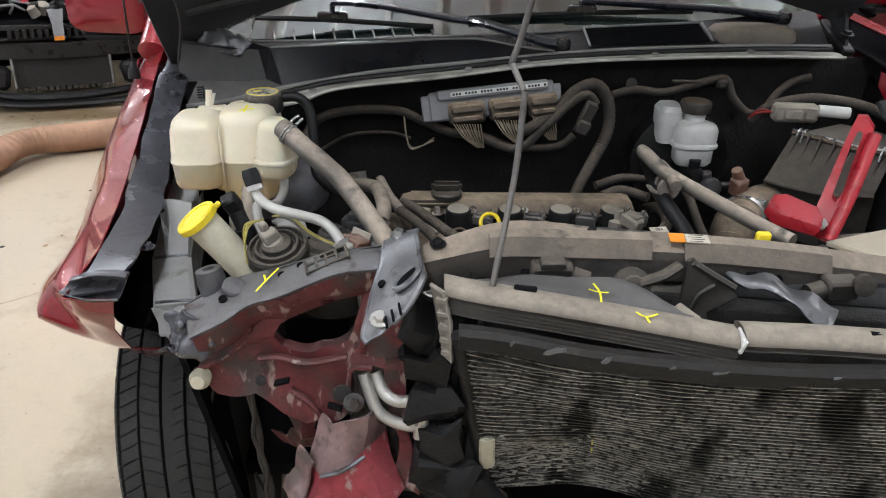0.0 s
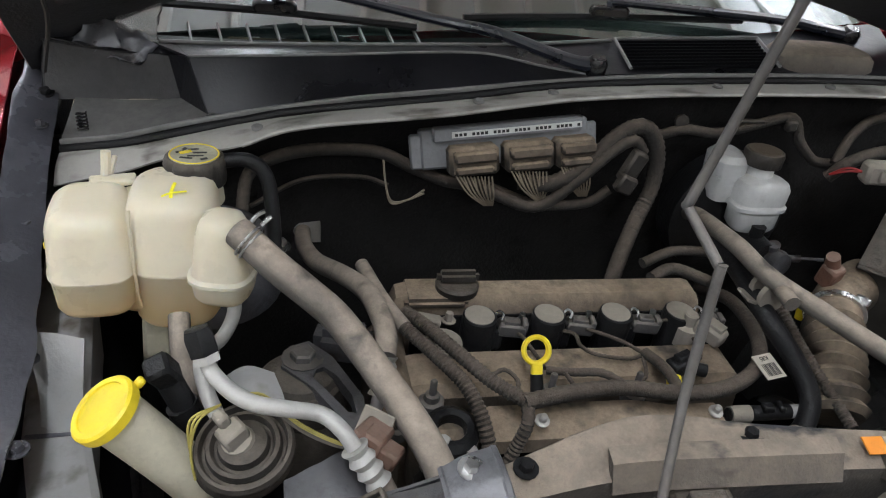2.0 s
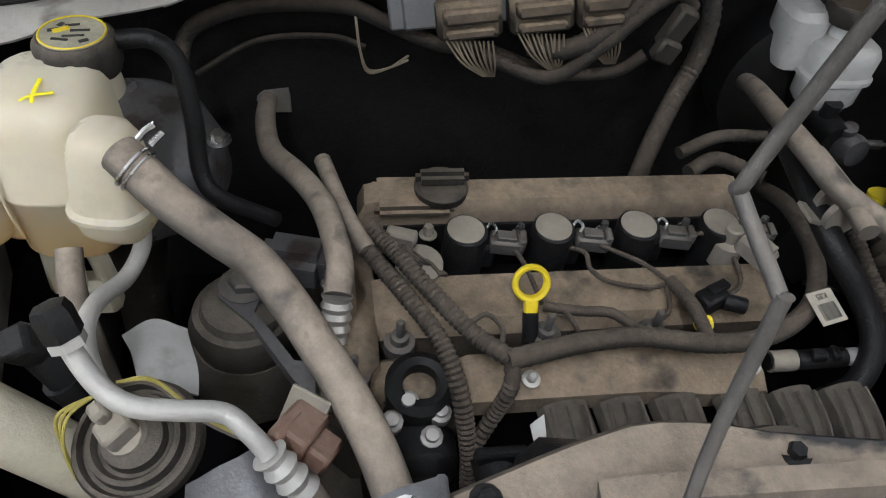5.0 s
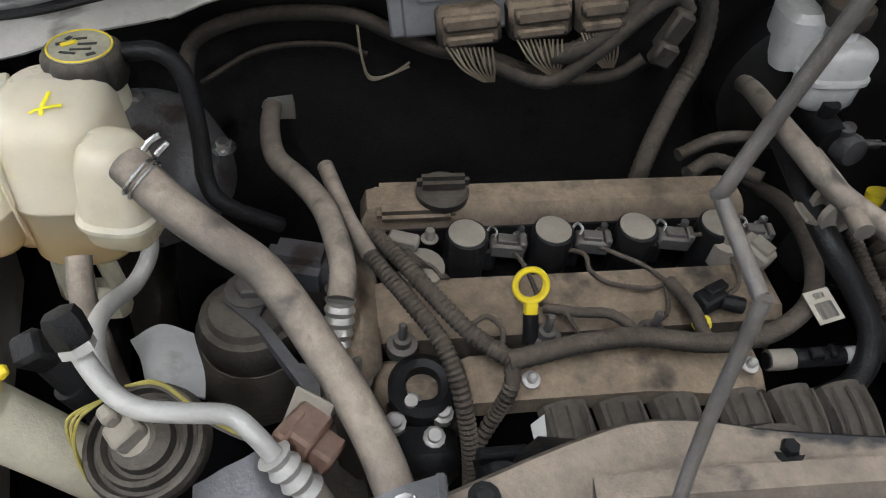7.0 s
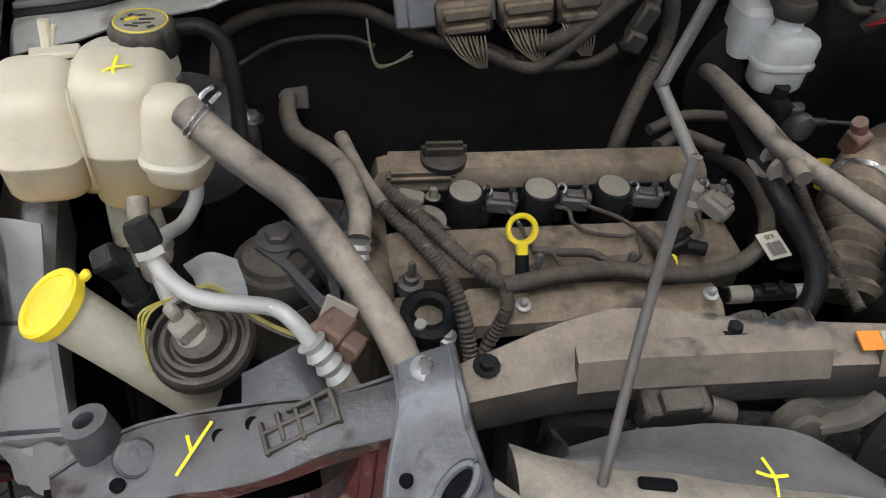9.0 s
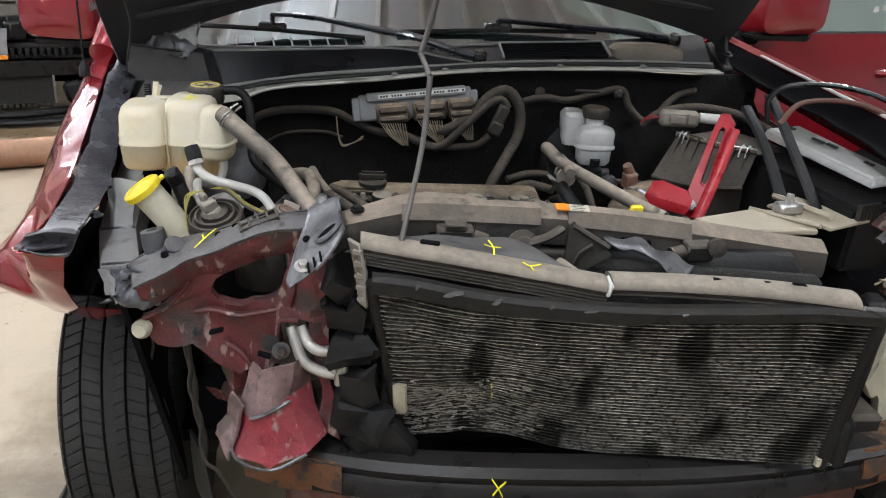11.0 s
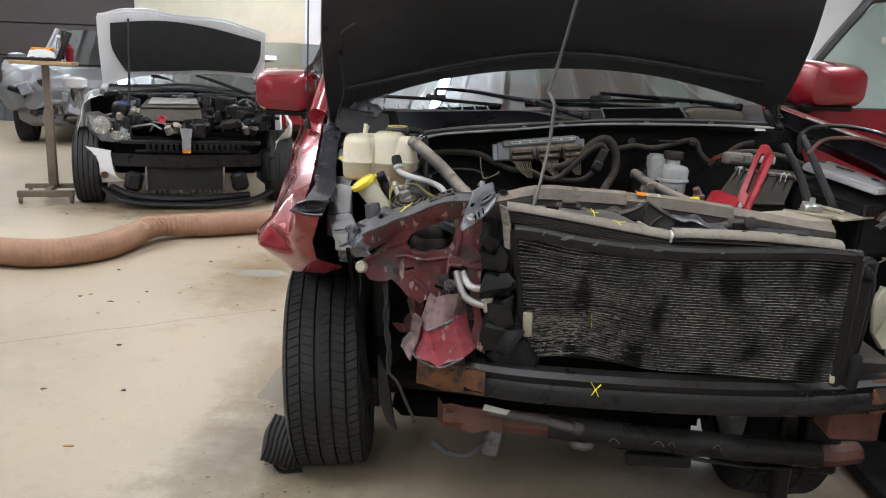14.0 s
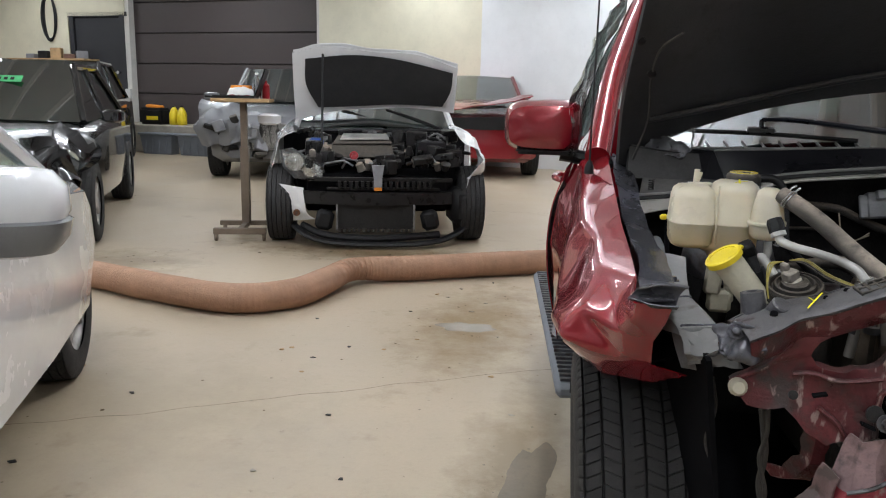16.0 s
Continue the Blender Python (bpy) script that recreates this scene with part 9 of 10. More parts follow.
tube(bm, [(0.478, -0.215, 1.062), (0.482, -0.222, 1.075), (0.488, -0.226, 1.066)], 0.003, 6, 4), bolt(bm, (0.476, -0.226, 1.068), (-0.5, -1, 0.2), 0.006, 0.006)
part("spring", bm, "steel", clamp)

# ---- other cars in the hall; they stand turned from the red one ----
EX, EY = V((0.939, 0.344, 0)), V((-0.344, 0.939, 0))


def car_frame(o, turn=20.1):
    """Local place: a across, b along, z up, for a car turned by that many degrees."""
    ex, ey = V((math.cos(radians(turn)), math.sin(radians(turn)), 0)), V((-math.sin(radians(turn)), math.cos(radians(turn)), 0))
    return lambda a, b, z: V(o) + ex * a + ey * b + V((0, 0, z))


def hull(bm, f, stations):
    """A body loft: stations of (b, half width, z low, z shoulder, z top)."""
    rings = []
    for b, w, z0, z1, z2 in stations:
        half = [(0.80 * w, z0), (0.97 * w, z0 + 0.08), (w, (z0 + z1) / 2), (0.985 * w, z1 - 0.03), (0.93 * w, z1 + 0.3 * (z2 - z1)), (0.72 * w, z2 - 0.01), (0.3 * w, z2)]
        rings.append([f(a, b, z) for a, z in half] + [f(-a, b, z) for a, z in half[::-1]])
    return loft(bm, rings)


def parked_car(name, o, label, paint, turn, stations, cabin, wheels, R=0.32, group="parked cars", half=0.88):
    f = car_frame(o, turn)
    ex = f(1, 0, 0) - f(0, 0, 0)
    th = thing(name, V((o[0], o[1], 0)), label, "car", group)
    part("body", hull(B(), f, stations), paint, th)
    (b0, b1, b2, b3), zb, zt, wb, wt = cabin
    bm = B()
    prof_ = [(b0, zb, wb), (b1, zt, wt), (b2, zt + 0.01, wt), (b3, zb + 0.02, wb)]
    loft(bm, [[f(-w, b, z), f(w, b, z), f(w * 0.98, b, z - 0.02), f(-w * 0.98, b, z - 0.02)] for b, z, w in prof_][1:3])
    part("roof", bm, paint, th)
    for (ba, za, wa), (bb, zz, wz), nm in ((prof_[0], prof_[1], "windshield"), (prof_[3], prof_[2], "rear_window")):
        part(nm, patch(B(), [[f(-wa, ba, za), f(0, ba - 0.06 * (1 if nm == "windshield" else -1), za + 0.02), f(wa, ba, za)], [f(-wz, bb, zz), f(0, bb - 0.05 * (1 if nm == "windshield" else -1), zz + 0.02), f(wz, bb, zz)]], 5, 5, 0.005), "glass", th, "reflective car glass")
    for s in (-1, 1):
        bm = B()
        prism(bm, [f(s * wb, b0 + 0.1, zb), f(s * wt, b1, zt - 0.03), f(s * wt, b2, zt - 0.03), f(s * wb, b3 - 0.1, zb)], ex * (-0.012 * s))
        part("side_window", bm, "side_glass", th)
        bm = B()
        for (ba, za, wa), (bb, zz, wz) in ((prof_[0], prof_[1]), (prof_[1], prof_[2]), (prof_[2], prof_[3])):
            tube(bm, [f(s * wa, ba, za), f(s * wz, bb, zz)], 0.032, 6, 1)
        tube(bm, [f(s * wb, (b1 + b2) / 2, zb), f(s * wt, (b1 + b2) / 2, zt)], 0.028, 6, 1)
        part("pillar", bm, paint, th)
    # near-black slab stands for the shade inside the cabin
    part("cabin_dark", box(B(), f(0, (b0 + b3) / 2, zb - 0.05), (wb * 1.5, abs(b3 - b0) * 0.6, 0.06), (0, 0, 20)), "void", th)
    for a, b in wheels:
        c = f(a, b, R)
        w = part("wheel", tyre_mesh(B(), c, ex, R, 0.20, 40), "rubber", th, "black tyre")
        part("rim", rim_mesh(B(), c, ex * (1 if a > 0 else -1), R * 0.66, 0.17), "alu", w)
    return th, f


# white hatchback with its nose stripped
O_ = (-2.748, 4.537, 0)
vw, f = parked_car("white_hatchback", O_, "white damaged hatchback with open hood and stripped nose", "white_paint", 20.1,
                   [(0.56, 0.86, 0.30, 0.84, 0.88), (0.60, 0.88, 0.22, 0.88, 0.93), (1.8, 0.89, 0.22, 0.92, 0.96), (3.2, 0.87, 0.25, 0.95, 1.0), (3.55, 0.80, 0.30, 0.90, 0.95)],
                   ((0.55, 1.30, 2.60, 3.40), 0.90, 1.43, 0.70, 0.56), [(-0.78, 0.05), (0.78, 0.05), (-0.78, 2.6), (0.78, 2.6)], 0.315)
# black block and firewall sheet paint the shade of the stripped bay
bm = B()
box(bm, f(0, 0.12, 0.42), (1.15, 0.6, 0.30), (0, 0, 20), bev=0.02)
part("engine_bay", bm, "void", vw, "engine bay block, its shade painted black")
part("firewall", patch(B(), [[f(-0.80, 0.50, 0.86), f(0, 0.46, 0.90), f(0.80, 0.50, 0.86)], [f(-0.80, 0.50, 0.30), f(0, 0.46, 0.30), f(0.80, 0.50, 0.30)]], 3, 3, 0.01), "void", vw, "firewall sheet, bay shade painted black")
bm = B()
loft(bm, [[f(a, -0.38 + 0.10 * (a / 0.6) ** 2, z) for z in (0.345, 0.44)] + [f(a, -0.30 + 0.10 * (a / 0.6) ** 2, z) for z in (0.44, 0.345)] for a in [-0.6 + 0.1 * k for k in range(13)]])
part("bumper_beam", bm, "black_scuffed", vw, "black bumper beam")
for a in (-0.32, 0.29):
    part("condenser_post", box(B(), f(a, -0.352, 0.25), (0.016, 0.02, 0.20), (0, 0, 20), bev=0.003), "bay_metal", vw)
bm = B()
box(bm, f(-0.015, -0.33, 0.25), (0.61, 0.03, 0.20), (0, 0, 20), bev=0.005)
cd = part("condenser", bm, "fin_dark", vw)
bm = B()
for a in (-0.32, 0.29):
    box(bm, f(a, -0.345, 0.25), (0.014, 0.02, 0.22), (0, 0, 20))
for k in range(16):
    box(bm, f(-0.30 + 0.038 * k, -0.35, 0.14), (0.022, 0.02, 0.022), (0, 0, 20))
part("condenser_frame", bm, "black_dusty", cd)
bm = B()
tube(bm, [f(-0.74, -0.10, 0.20), f(-0.48, -0.36, 0.07), f(0, -0.42, 0.04), f(0.50, -0.36, 0.06), f(0.82, -0.08, 0.18)], 0.035, 8, 5, flat=0.6)
tube(bm, [f(-0.60, -0.2, 0.16), f(-0.40, -0.34, 0.10), f(0, -0.38, 0.08), f(0.50, -0.30, 0.10)], 0.03, 8, 5)
for a in (-0.42, 0.42):
    box(bm, f(a, -0.30, 0.22), (0.14, 0.10, 0.16), (0, 12 if a < 0 else -12, 20), bev=0.03)
box(bm, f(0.70, -0.12, 0.32), (0.22, 0.25, 0.30), (0, 0, 30), bev=0.05)
part("lower_valance", bm, "black", vw, "torn black plastic valance")
bm = B()
for k in range(17):
    box(bm, f(-0.30 + 0.045 * k, -0.31, 0.50), (0.026, 0.03, 0.055), (0, 0, 20), bev=0.003)
box(bm, f(0.05, -0.28, 0.54), (1.1, 0.05, 0.03), (0, 0, 20), bev=0.005), box(bm, f(0.05, -0.28, 0.465), (0.9, 0.05, 0.02), (0, 0, 20), bev=0.005)
part("slam_panel", bm, "black_scuffed", vw, "black slotted lock carrier")
bm = B()
prism(bm, [f(-0.05, -0.36, 0.66), f(0.05, -0.36, 0.66), f(0.035, -0.37, 0.56), f(0.035, -0.38, 0.47), f(-0.035, -0.38, 0.47), f(-0.03, -0.37, 0.56)], EY * 0.02, 0.003)
part("lock_bracket", bm, "grey", vw)
part("lock_tab", box(B(), f(0, -0.385, 0.475), (0.06, 0.02, 0.025), (0, 0, 20)), "orange", vw)
bm = B()
prism(bm, [f(-0.36, -0.10, 0.79), f(0.12, -0.10, 0.80), f(0.10, 0.25, 0.83), f(-0.33, 0.25, 0.83)], V((0, 0, 0.03)), 0.012), prism(bm, [f(-0.38, -0.14, 0.70), f(0.14, -0.14, 0.70), f(0.12, -0.09, 0.80), f(-0.36, -0.09, 0.80)], EY * 0.05, 0.006)
part("engine_cover", bm, "black_dusty", vw, "grey engine cover")
part("cover_plate", prism(B(), [f(-0.30, -0.06, 0.832), f(0.10, -0.06, 0.842), f(0.09, 0.23, 0.866), f(-0.28, 0.23, 0.866)], V((0, 0, 0.012)), 0.004), "alu", vw, "silver plate on the engine cover")
bm = B()
lathe(bm, f(-0.187, -0.15, 0.715), (0.3, -0.9, 0.3), [(0.032, 0), (0.036, 0.01), (0.034, 0.02), (0.018, 0.02), (0.016, 0.006)], 20)
part("oil_cap", bm, "red_plastic", vw, "red oil filler cap")
random.seed(5)
for k in range(120):
    a, b = random.uniform(-0.58, 0.64), random.uniform(-0.28, 0.38)
    z = 0.625 + 0.20 * (b + 0.28) / 0.63 + random.uniform(-0.05, 0.08) * (1 if abs(a + 0.12) > 0.3 else 0.2)
    bm = B()
    if k % 3 == 0:
        tube(bm, [f(a, b, z - 0.02), f(a + random.uniform(-0.12, 0.12), b + random.uniform(-0.1, 0.1), z + 0.04), f(a + random.uniform(-0.2, 0.2), b + random.uniform(-0.15, 0.15), z)], random.uniform(0.008, 0.022), 8, 5)
    elif k % 3 == 1:
        box(bm, f(a, b, z), (random.uniform(0.05, 0.19), random.uniform(0.05, 0.14), random.uniform(0.05, 0.14)), (random.uniform(-10, 10), random.uniform(-10, 10), random.uniform(0, 60)), bev=0.008)
    else:
        lathe(bm, f(a, b, z - 0.03), (random.uniform(-0.4, 0.4), -0.4, 1), [(random.uniform(0.02, 0.05), 0), (random.uniform(0.02, 0.05), 0.06), (0.015, 0.07)], 14)
    part("bay_component", bm, ("black_dusty", "black_scuffed", "black_scuffed", "black_gloss", "black_scuffed", "hose")[k % 6] if k % 6 else ("bay_metal", "tan")[k % 2], vw)
part("coolant_tank", box(B(), f(-0.50, 0.12, 0.80), (0.12, 0.10, 0.08), (0, 0, 20), bev=0.02), "paper_blue", vw, "blue reservoir cap")
part("battery", box(B(), f(0.45, 0.05, 0.76), (0.24, 0.18, 0.14), (0, 0, 20), bev=0.01), "black", vw)
bm = B()
loft(bm, [[f(a, b, z) for a, b, z in r] for r in ([(-0.77, -0.06, 0.75), (-0.66, -0.14, 0.765), (-0.45, -0.20, 0.635), (-0.43, -0.20, 0.53), (-0.66, -0.16, 0.53), (-0.76, -0.08, 0.62)], [(-0.79, 0.10, 0.74), (-0.69, 0.05, 0.76), (-0.49, -0.06, 0.63), (-0.47, -0.06, 0.55), (-0.69, 0.0, 0.55), (-0.78, 0.06, 0.62)])])
hl = part("headlight", bm, "bay_metal", vw, "clear headlight on one side")
for a, z, r in ((-0.655, 0.665, 0.068), (-0.535, 0.605, 0.056)):
    part("reflector", lathe(B(), f(a, -0.185, z), EY * -1, [(r, 0.02), (r * 1.06, 0.03), (r * 0.95, 0.02), (r * 0.6, -0.01), (0.02, -0.02), (0.018, 0.02), (0.012, 0.03)], 24), "chrome", hl)
part("trim_plate", folded([[f(-0.75, -0.12, 0.73), f(-0.60, -0.19, 0.71), f(-0.44, -0.22, 0.62)], [f(-0.73, -0.13, 0.62), f(-0.60, -0.19, 0.60), f(-0.44, -0.22, 0.54)]], 2, 0.003, 0.006, 14), "lamp_shell", hl)
part("lens", patch(B(), [[f(-0.775, -0.10, 0.75), f(-0.66, -0.20, 0.768), f(-0.54, -0.24, 0.70), f(-0.43, -0.24, 0.635)], [f(-0.775, -0.14, 0.68), f(-0.66, -0.27, 0.67), f(-0.54, -0.29, 0.62), f(-0.42, -0.26, 0.58)], [f(-0.75, -0.10, 0.60), f(-0.65, -0.21, 0.545), f(-0.54, -0.24, 0.525), f(-0.43, -0.24, 0.525)]], 5, 5, 0.004), "lamp_glass", hl, "clear scratched lens")
bm = B()
patch(bm, [[f(-0.67, -0.02, 0.90), f(-0.70, 0.3, 0.93), f(-0.70, 0.6, 0.95)], [f(-0.78, -0.10, 0.84), f(-0.82, 0.3, 0.86), f(-0.84, 0.6, 0.88)], [f(-0.82, -0.10, 0.70), f(-0.875, 0.3, 0.70), f(-0.89, 0.6, 0.70)], [f(-0.87, -0.05, 0.55), f(-0.89, 0.3, 0.66), f(-0.89, 0.6, 0.5)]], 5, 5, 0.006)
part("fender", bm, "white_paint", vw, "white front fender")
bm = folded([[f(0.60, -0.05, 0.96), f(0.63, 0.10, 0.98), f(0.66, 0.3, 0.95)], [f(0.70, -0.18, 0.87), f(0.80, -0.02, 0.86), f(0.82, 0.2, 0.88)], [f(0.86, -0.24, 0.70), f(0.92, -0.10, 0.68), f(0.88, 0.2, 0.72)], [f(0.78, -0.22, 0.58), f(0.86, -0.12, 0.56), f(0.87, 0.1, 0.56)], [f(0.69, -0.2, 0.45), f(0.72, -0.12, 0.47), f(0.76, 0.0, 0.5)]], 4, 0.004, 0.035, 9, 1)
part("fender", bm, "white_paint", vw, "crumpled white front fender", 22)
bm = B()
patch(bm, [[f(-0.78, -0.2, 0.50), f(-0.58, -0.30, 0.47)], [f(-0.76, -0.2, 0.32), f(-0.56, -0.30, 0.30)], [f(-0.70, -0.18, 0.20), f(-0.50, -0.28, 0.22)]], 4, 5, 0.004, lambda p: lump(p, 12, 0.02))
part("liner_piece", bm, "white_paint", vw, "white inner panel with a hole")
part("panel_hole", lathe(B(), f(-0.64, -0.275, 0.27), EY * -1, [(0.028, 0), (0.026, 0.006)], 16), "rust", vw)
# open hood
HZ = [[f(-0.70, 0.62, 0.96), f(-0.35, 0.60, 1.055), f(0.0, 0.60, 1.085), f(0.35, 0.60, 1.095), f(0.71, 0.62, 1.06)],
      [f(-0.71, 0.52, 1.25), f(-0.35, 0.50, 1.30), f(0.0, 0.50, 1.31), f(0.35, 0.50, 1.31), f(0.715, 0.52, 1.28)],
      [f(-0.71, 0.44, 1.54), f(-0.40, 0.40, 1.60), f(0.0, 0.40, 1.565), f(0.35, 0.40, 1.555), f(0.715, 0.44, 1.45)]]
hv = part("hood", patch(B(), HZ, 5, 5, 0.01), "white_paint", vw, "open white hood, buckled at the front edge")
bm = B()
patch(bm, [[p + EY * 0.03 + V((0, 0, 0.028)) for p in r] for r in HZ], 5, 5, 0.01, lambda p: lump(p, 5, 0.02 if p.z > 1.4 else 0.0))
part("hood_skin", bm, "white_paint", hv)
bm = B()
patch(bm, [[f(-0.50, 0.575, 1.085), f(-0.12, 0.565, 1.105), f(0.2, 0.565, 1.125), f(0.60, 0.575, 1.115)], [f(-0.60, 0.48, 1.28), f(-0.2, 0.475, 1.30), f(0.2, 0.475, 1.30), f(0.66, 0.48, 1.25)], [f(-0.60, 0.415, 1.49), f(-0.2, 0.39, 1.53), f(0.2, 0.39, 1.50), f(0.67, 0.425, 1.40)]], 5, 5, 0.008, lambda p: V((0, 0, 0)) - EY * 0.012)
part("hood_liner", bm, "fabric", hv, "black felt hood liner")
part("prop_rod", tube(B(), [f(-0.45, -0.05, 0.70), f(-0.45, 0.2, 1.1), f(-0.45, 0.36, 1.53)], 0.010, 8, 3), "black", vw)
for s, a0, a1 in ((1, -0.30, 0.10), (1, 0.10, 0.60)):
    part("wiper", tube(B(), [f(a1, 0.53, 0.91), f((a0 + a1) / 2, 0.62, 1.0), f(a0, 0.70, 1.07)], 0.012, 6, 4), "black", vw)
bm = B()
loft(bm, blob((f(-0.93, 0.60, 0).x, f(-0.93, 0.60, 0).y), [(0.92, 0.05, 0.04), (0.94, 0.10, 0.07), (1.0, 0.105, 0.075), (1.02, 0.06, 0.04)], 0.8, 18, 20))
part("side_mirror", bm, "white_paint", vw, "white door mirror")
part("cowl", tube(B(), [f(-0.68, 0.52, 0.88), f(0, 0.44, 0.89), f(0.70, 0.52, 0.90)], 0.035, 8, 5, flat=0.5), "black", vw)

# silver car and red car parked at the back, black car and white car at the side
st_far = [(0.0, 0.70, 0.28, 0.60, 0.66), (0.12, 0.84, 0.22, 0.72, 0.80), (0.9, 0.90, 0.20, 0.86, 0.94), (2.2, 0.91, 0.20, 0.92, 0.98), (3.6, 0.89, 0.24, 0.94, 1.0), (4.3, 0.78, 0.30, 0.85, 0.92)]
sv, f = parked_car("silver_car", (-5.05, 7.55, 0), "silver car with smashed front corner", "silver", 20.1, st_far, ((1.15, 1.85, 3.1, 3.9), 0.95, 1.42, 0.72, 0.60), [(-0.80, 0.55), (0.80, 0.55), (-0.80, 3.2), (0.80, 3.2)], 0.33)
bm = B()
patch(bm, [[f(-0.95, 0.45, 0.95), f(-0.55, 0.2, 0.95), f(-0.2, 0.1, 0.90)], [f(-1.02, 0.15, 0.70), f(-0.65, -0.1, 0.72), f(-0.2, -0.1, 0.70)], [f(-0.95, 0.1, 0.45), f(-0.6, -0.1, 0.48), f(-0.2, -0.1, 0.50)]], 6, 6, 0.008, lambda p: lump(p, 4, 0.10) + lump(p, 10, 0.03))
part("crushed_panel", bm, "silver", sv, "crumpled silver fender", 25)
bm = B()
box(bm, f(-0.15, -0.06, 0.55), (0.55, 0.05, 0.34), (0, 0, 20), bev=0.01)
cdv = part("condenser", bm, "fin", sv)
for k in range(14):
    box(bm := B(), f(-0.65 + random.uniform(-0.25, 0.5), -0.05 + random.uniform(-0.1, 0.15), random.uniform(0.3, 0.8)), (random.uniform(0.05, 0.2), 0.08, random.uniform(0.04, 0.15)), (random.uniform(-30, 30), random.uniform(-30, 30), random.uniform(0, 80)), bev=0.01)
    part("debris", bm, ("black", "grey", "black_dusty")[k % 3], sv)
bm = B()
loft(bm, blob((f(-1.0, 1.2, 0).x, f(-1.0, 1.2, 0).y), [(0.98, 0.05, 0.04), (1.0, 0.11, 0.07), (1.07, 0.11, 0.07), (1.09, 0.06, 0.04)], 0.8, 16, 20))
part("side_mirror", bm, "silver", sv)

rd, f = parked_car("red_sedan", (-2.72, 8.75, 0), "dark red sedan with raised crumpled hood", "red", 14, st_far, ((1.05, 1.75, 3.0, 3.8), 0.95, 1.38, 0.72, 0.60), [(-0.80, 0.75), (0.80, 0.75), (-0.80, 3.3), (0.80, 3.3)], 0.33)
part("hood", patch(B(), [[f(-0.75, 1.0, 1.0), f(0, 0.98, 1.04), f(0.75, 1.0, 1.02)], [f(-0.72, 0.5, 1.0), f(0, 0.45, 1.02), f(0.75, 0.45, 1.12)], [f(-0.62, 0.15, 0.90), f(0.1, 0.08, 0.98), f(0.78, 0.25, 1.10)]], 5, 5, 0.01, lambda p: lump(p, 5, 0.04)), "red", rd, "crumpled red hood")
part("nose_gap", patch(B(), [[f(-0.66, 0.02, 0.80), f(0.0, -0.05, 0.82), f(0.70, 0.02, 0.86)], [f(-0.66, 0.02, 0.68), f(0.0, -0.05, 0.66), f(0.70, 0.02, 0.66)]], 4, 3, 0.02), "black", rd)
bm = B()
loft(bm, [[f(a, b, z) for a, b, z in r] for r in ([(-0.80, 0.02, 0.84), (-0.42, -0.08, 0.78), (-0.42, -0.08, 0.68), (-0.78, 0.0, 0.70)], [(-0.84, 0.22, 0.86), (-0.46, 0.10, 0.80), (-0.46, 0.10, 0.70), (-0.82, 0.2, 0.72)])])
part("headlight", bm, "lamp_glass", rd, "clear headlight")
part("windshield_sticker", box(B(), f(-0.45, 1.30, 1.16), (0.26, 0.01, 0.10), (-52, 0, 20)), "label", rd, "white sticker")

st_blk = [(-0.62, 0.62, 0.34, 0.66, 0.72), (-0.45, 0.80, 0.25, 0.74, 0.82), (0.3, 0.90, 0.22, 0.86, 0.93), (1.6, 0.91, 0.20, 0.92, 0.97), (3.0, 0.89, 0.24, 0.94, 1.0), (3.9, 0.78, 0.30, 0.88, 0.95)]
bk, f = parked_car("black_car", (-5.40, 3.32, 0), "black car with smashed front corner and green windshield sticker", "black_paint", 31, st_blk, ((0.45, 1.15, 2.5, 3.4), 0.93, 1.41, 0.76, 0.60), [(-0.80, -0.05), (0.80, -0.05), (-0.80, 2.65), (0.80, 2.65)], 0.33)
part("windshield_sticker", box(B(), f(0.12, 0.865, 1.285), (0.24, 0.006, 0.08), (-50, 0, 20)), "green", bk, "bright green sticker with writing")
bm = B()
for k in range(3):
    box(bm, f(0.06 + 0.05 * k, 0.853, 1.288), (0.03, 0.004, 0.03), (-50, 0, 20))
part("sticker_print", bm, "ink", bk)
bm = B()
patch(bm, [[f(0.75, 0.1, 0.90), f(0.55, -0.45, 0.86), f(0.2, -0.62, 0.80)], [f(0.93, -0.1, 0.74), f(0.72, -0.58, 0.70), f(0.3, -0.72, 0.66)], [f(0.90, -0.2, 0.52), f(0.70, -0.6, 0.5), f(0.3, -0.72, 0.5)]], 6, 6, 0.008, lambda p: lump(p, 4, 0.14) + lump(p, 11, 0.04))
part("crushed_panel", bm, "black_paint", bk, "buckled black fender and torn bumper", 25)
bm = B()
loft(bm, blob((f(0.98, 0.55, 0).x, f(0.98, 0.55, 0).y), [(0.93, 0.05, 0.04), (0.95, 0.10, 0.06), (1.02, 0.10, 0.06), (1.04, 0.06, 0.04)], 0.8, 16, 20))
part("side_mirror", bm, "black_paint", bk)
bk2, f = parked_car("black_car", (-7.75, 7.0, 0), "second black car parked behind the first", "black_paint", 31, st_blk, ((0.45, 1.15, 2.5, 3.4), 0.93, 1.45, 0.76, 0.62), [(-0.80, -0.05), (0.80, -0.05), (-0.80, 2.65), (0.80, 2.65)], 0.33)

st_w = [(-3.5, 0.75, 0.32, 0.85, 0.92), (-3.2, 0.88, 0.25, 0.93, 1.0), (-1.8, 0.91, 0.22, 0.95, 0.99), (-0.6, 0.92, 0.22, 0.94, 0.98), (0.1, 0.91, 0.24, 0.88, 0.93), (0.75, 0.80, 0.28, 0.72, 0.80), (0.88, 0.6, 0.34, 0.62, 0.68)]
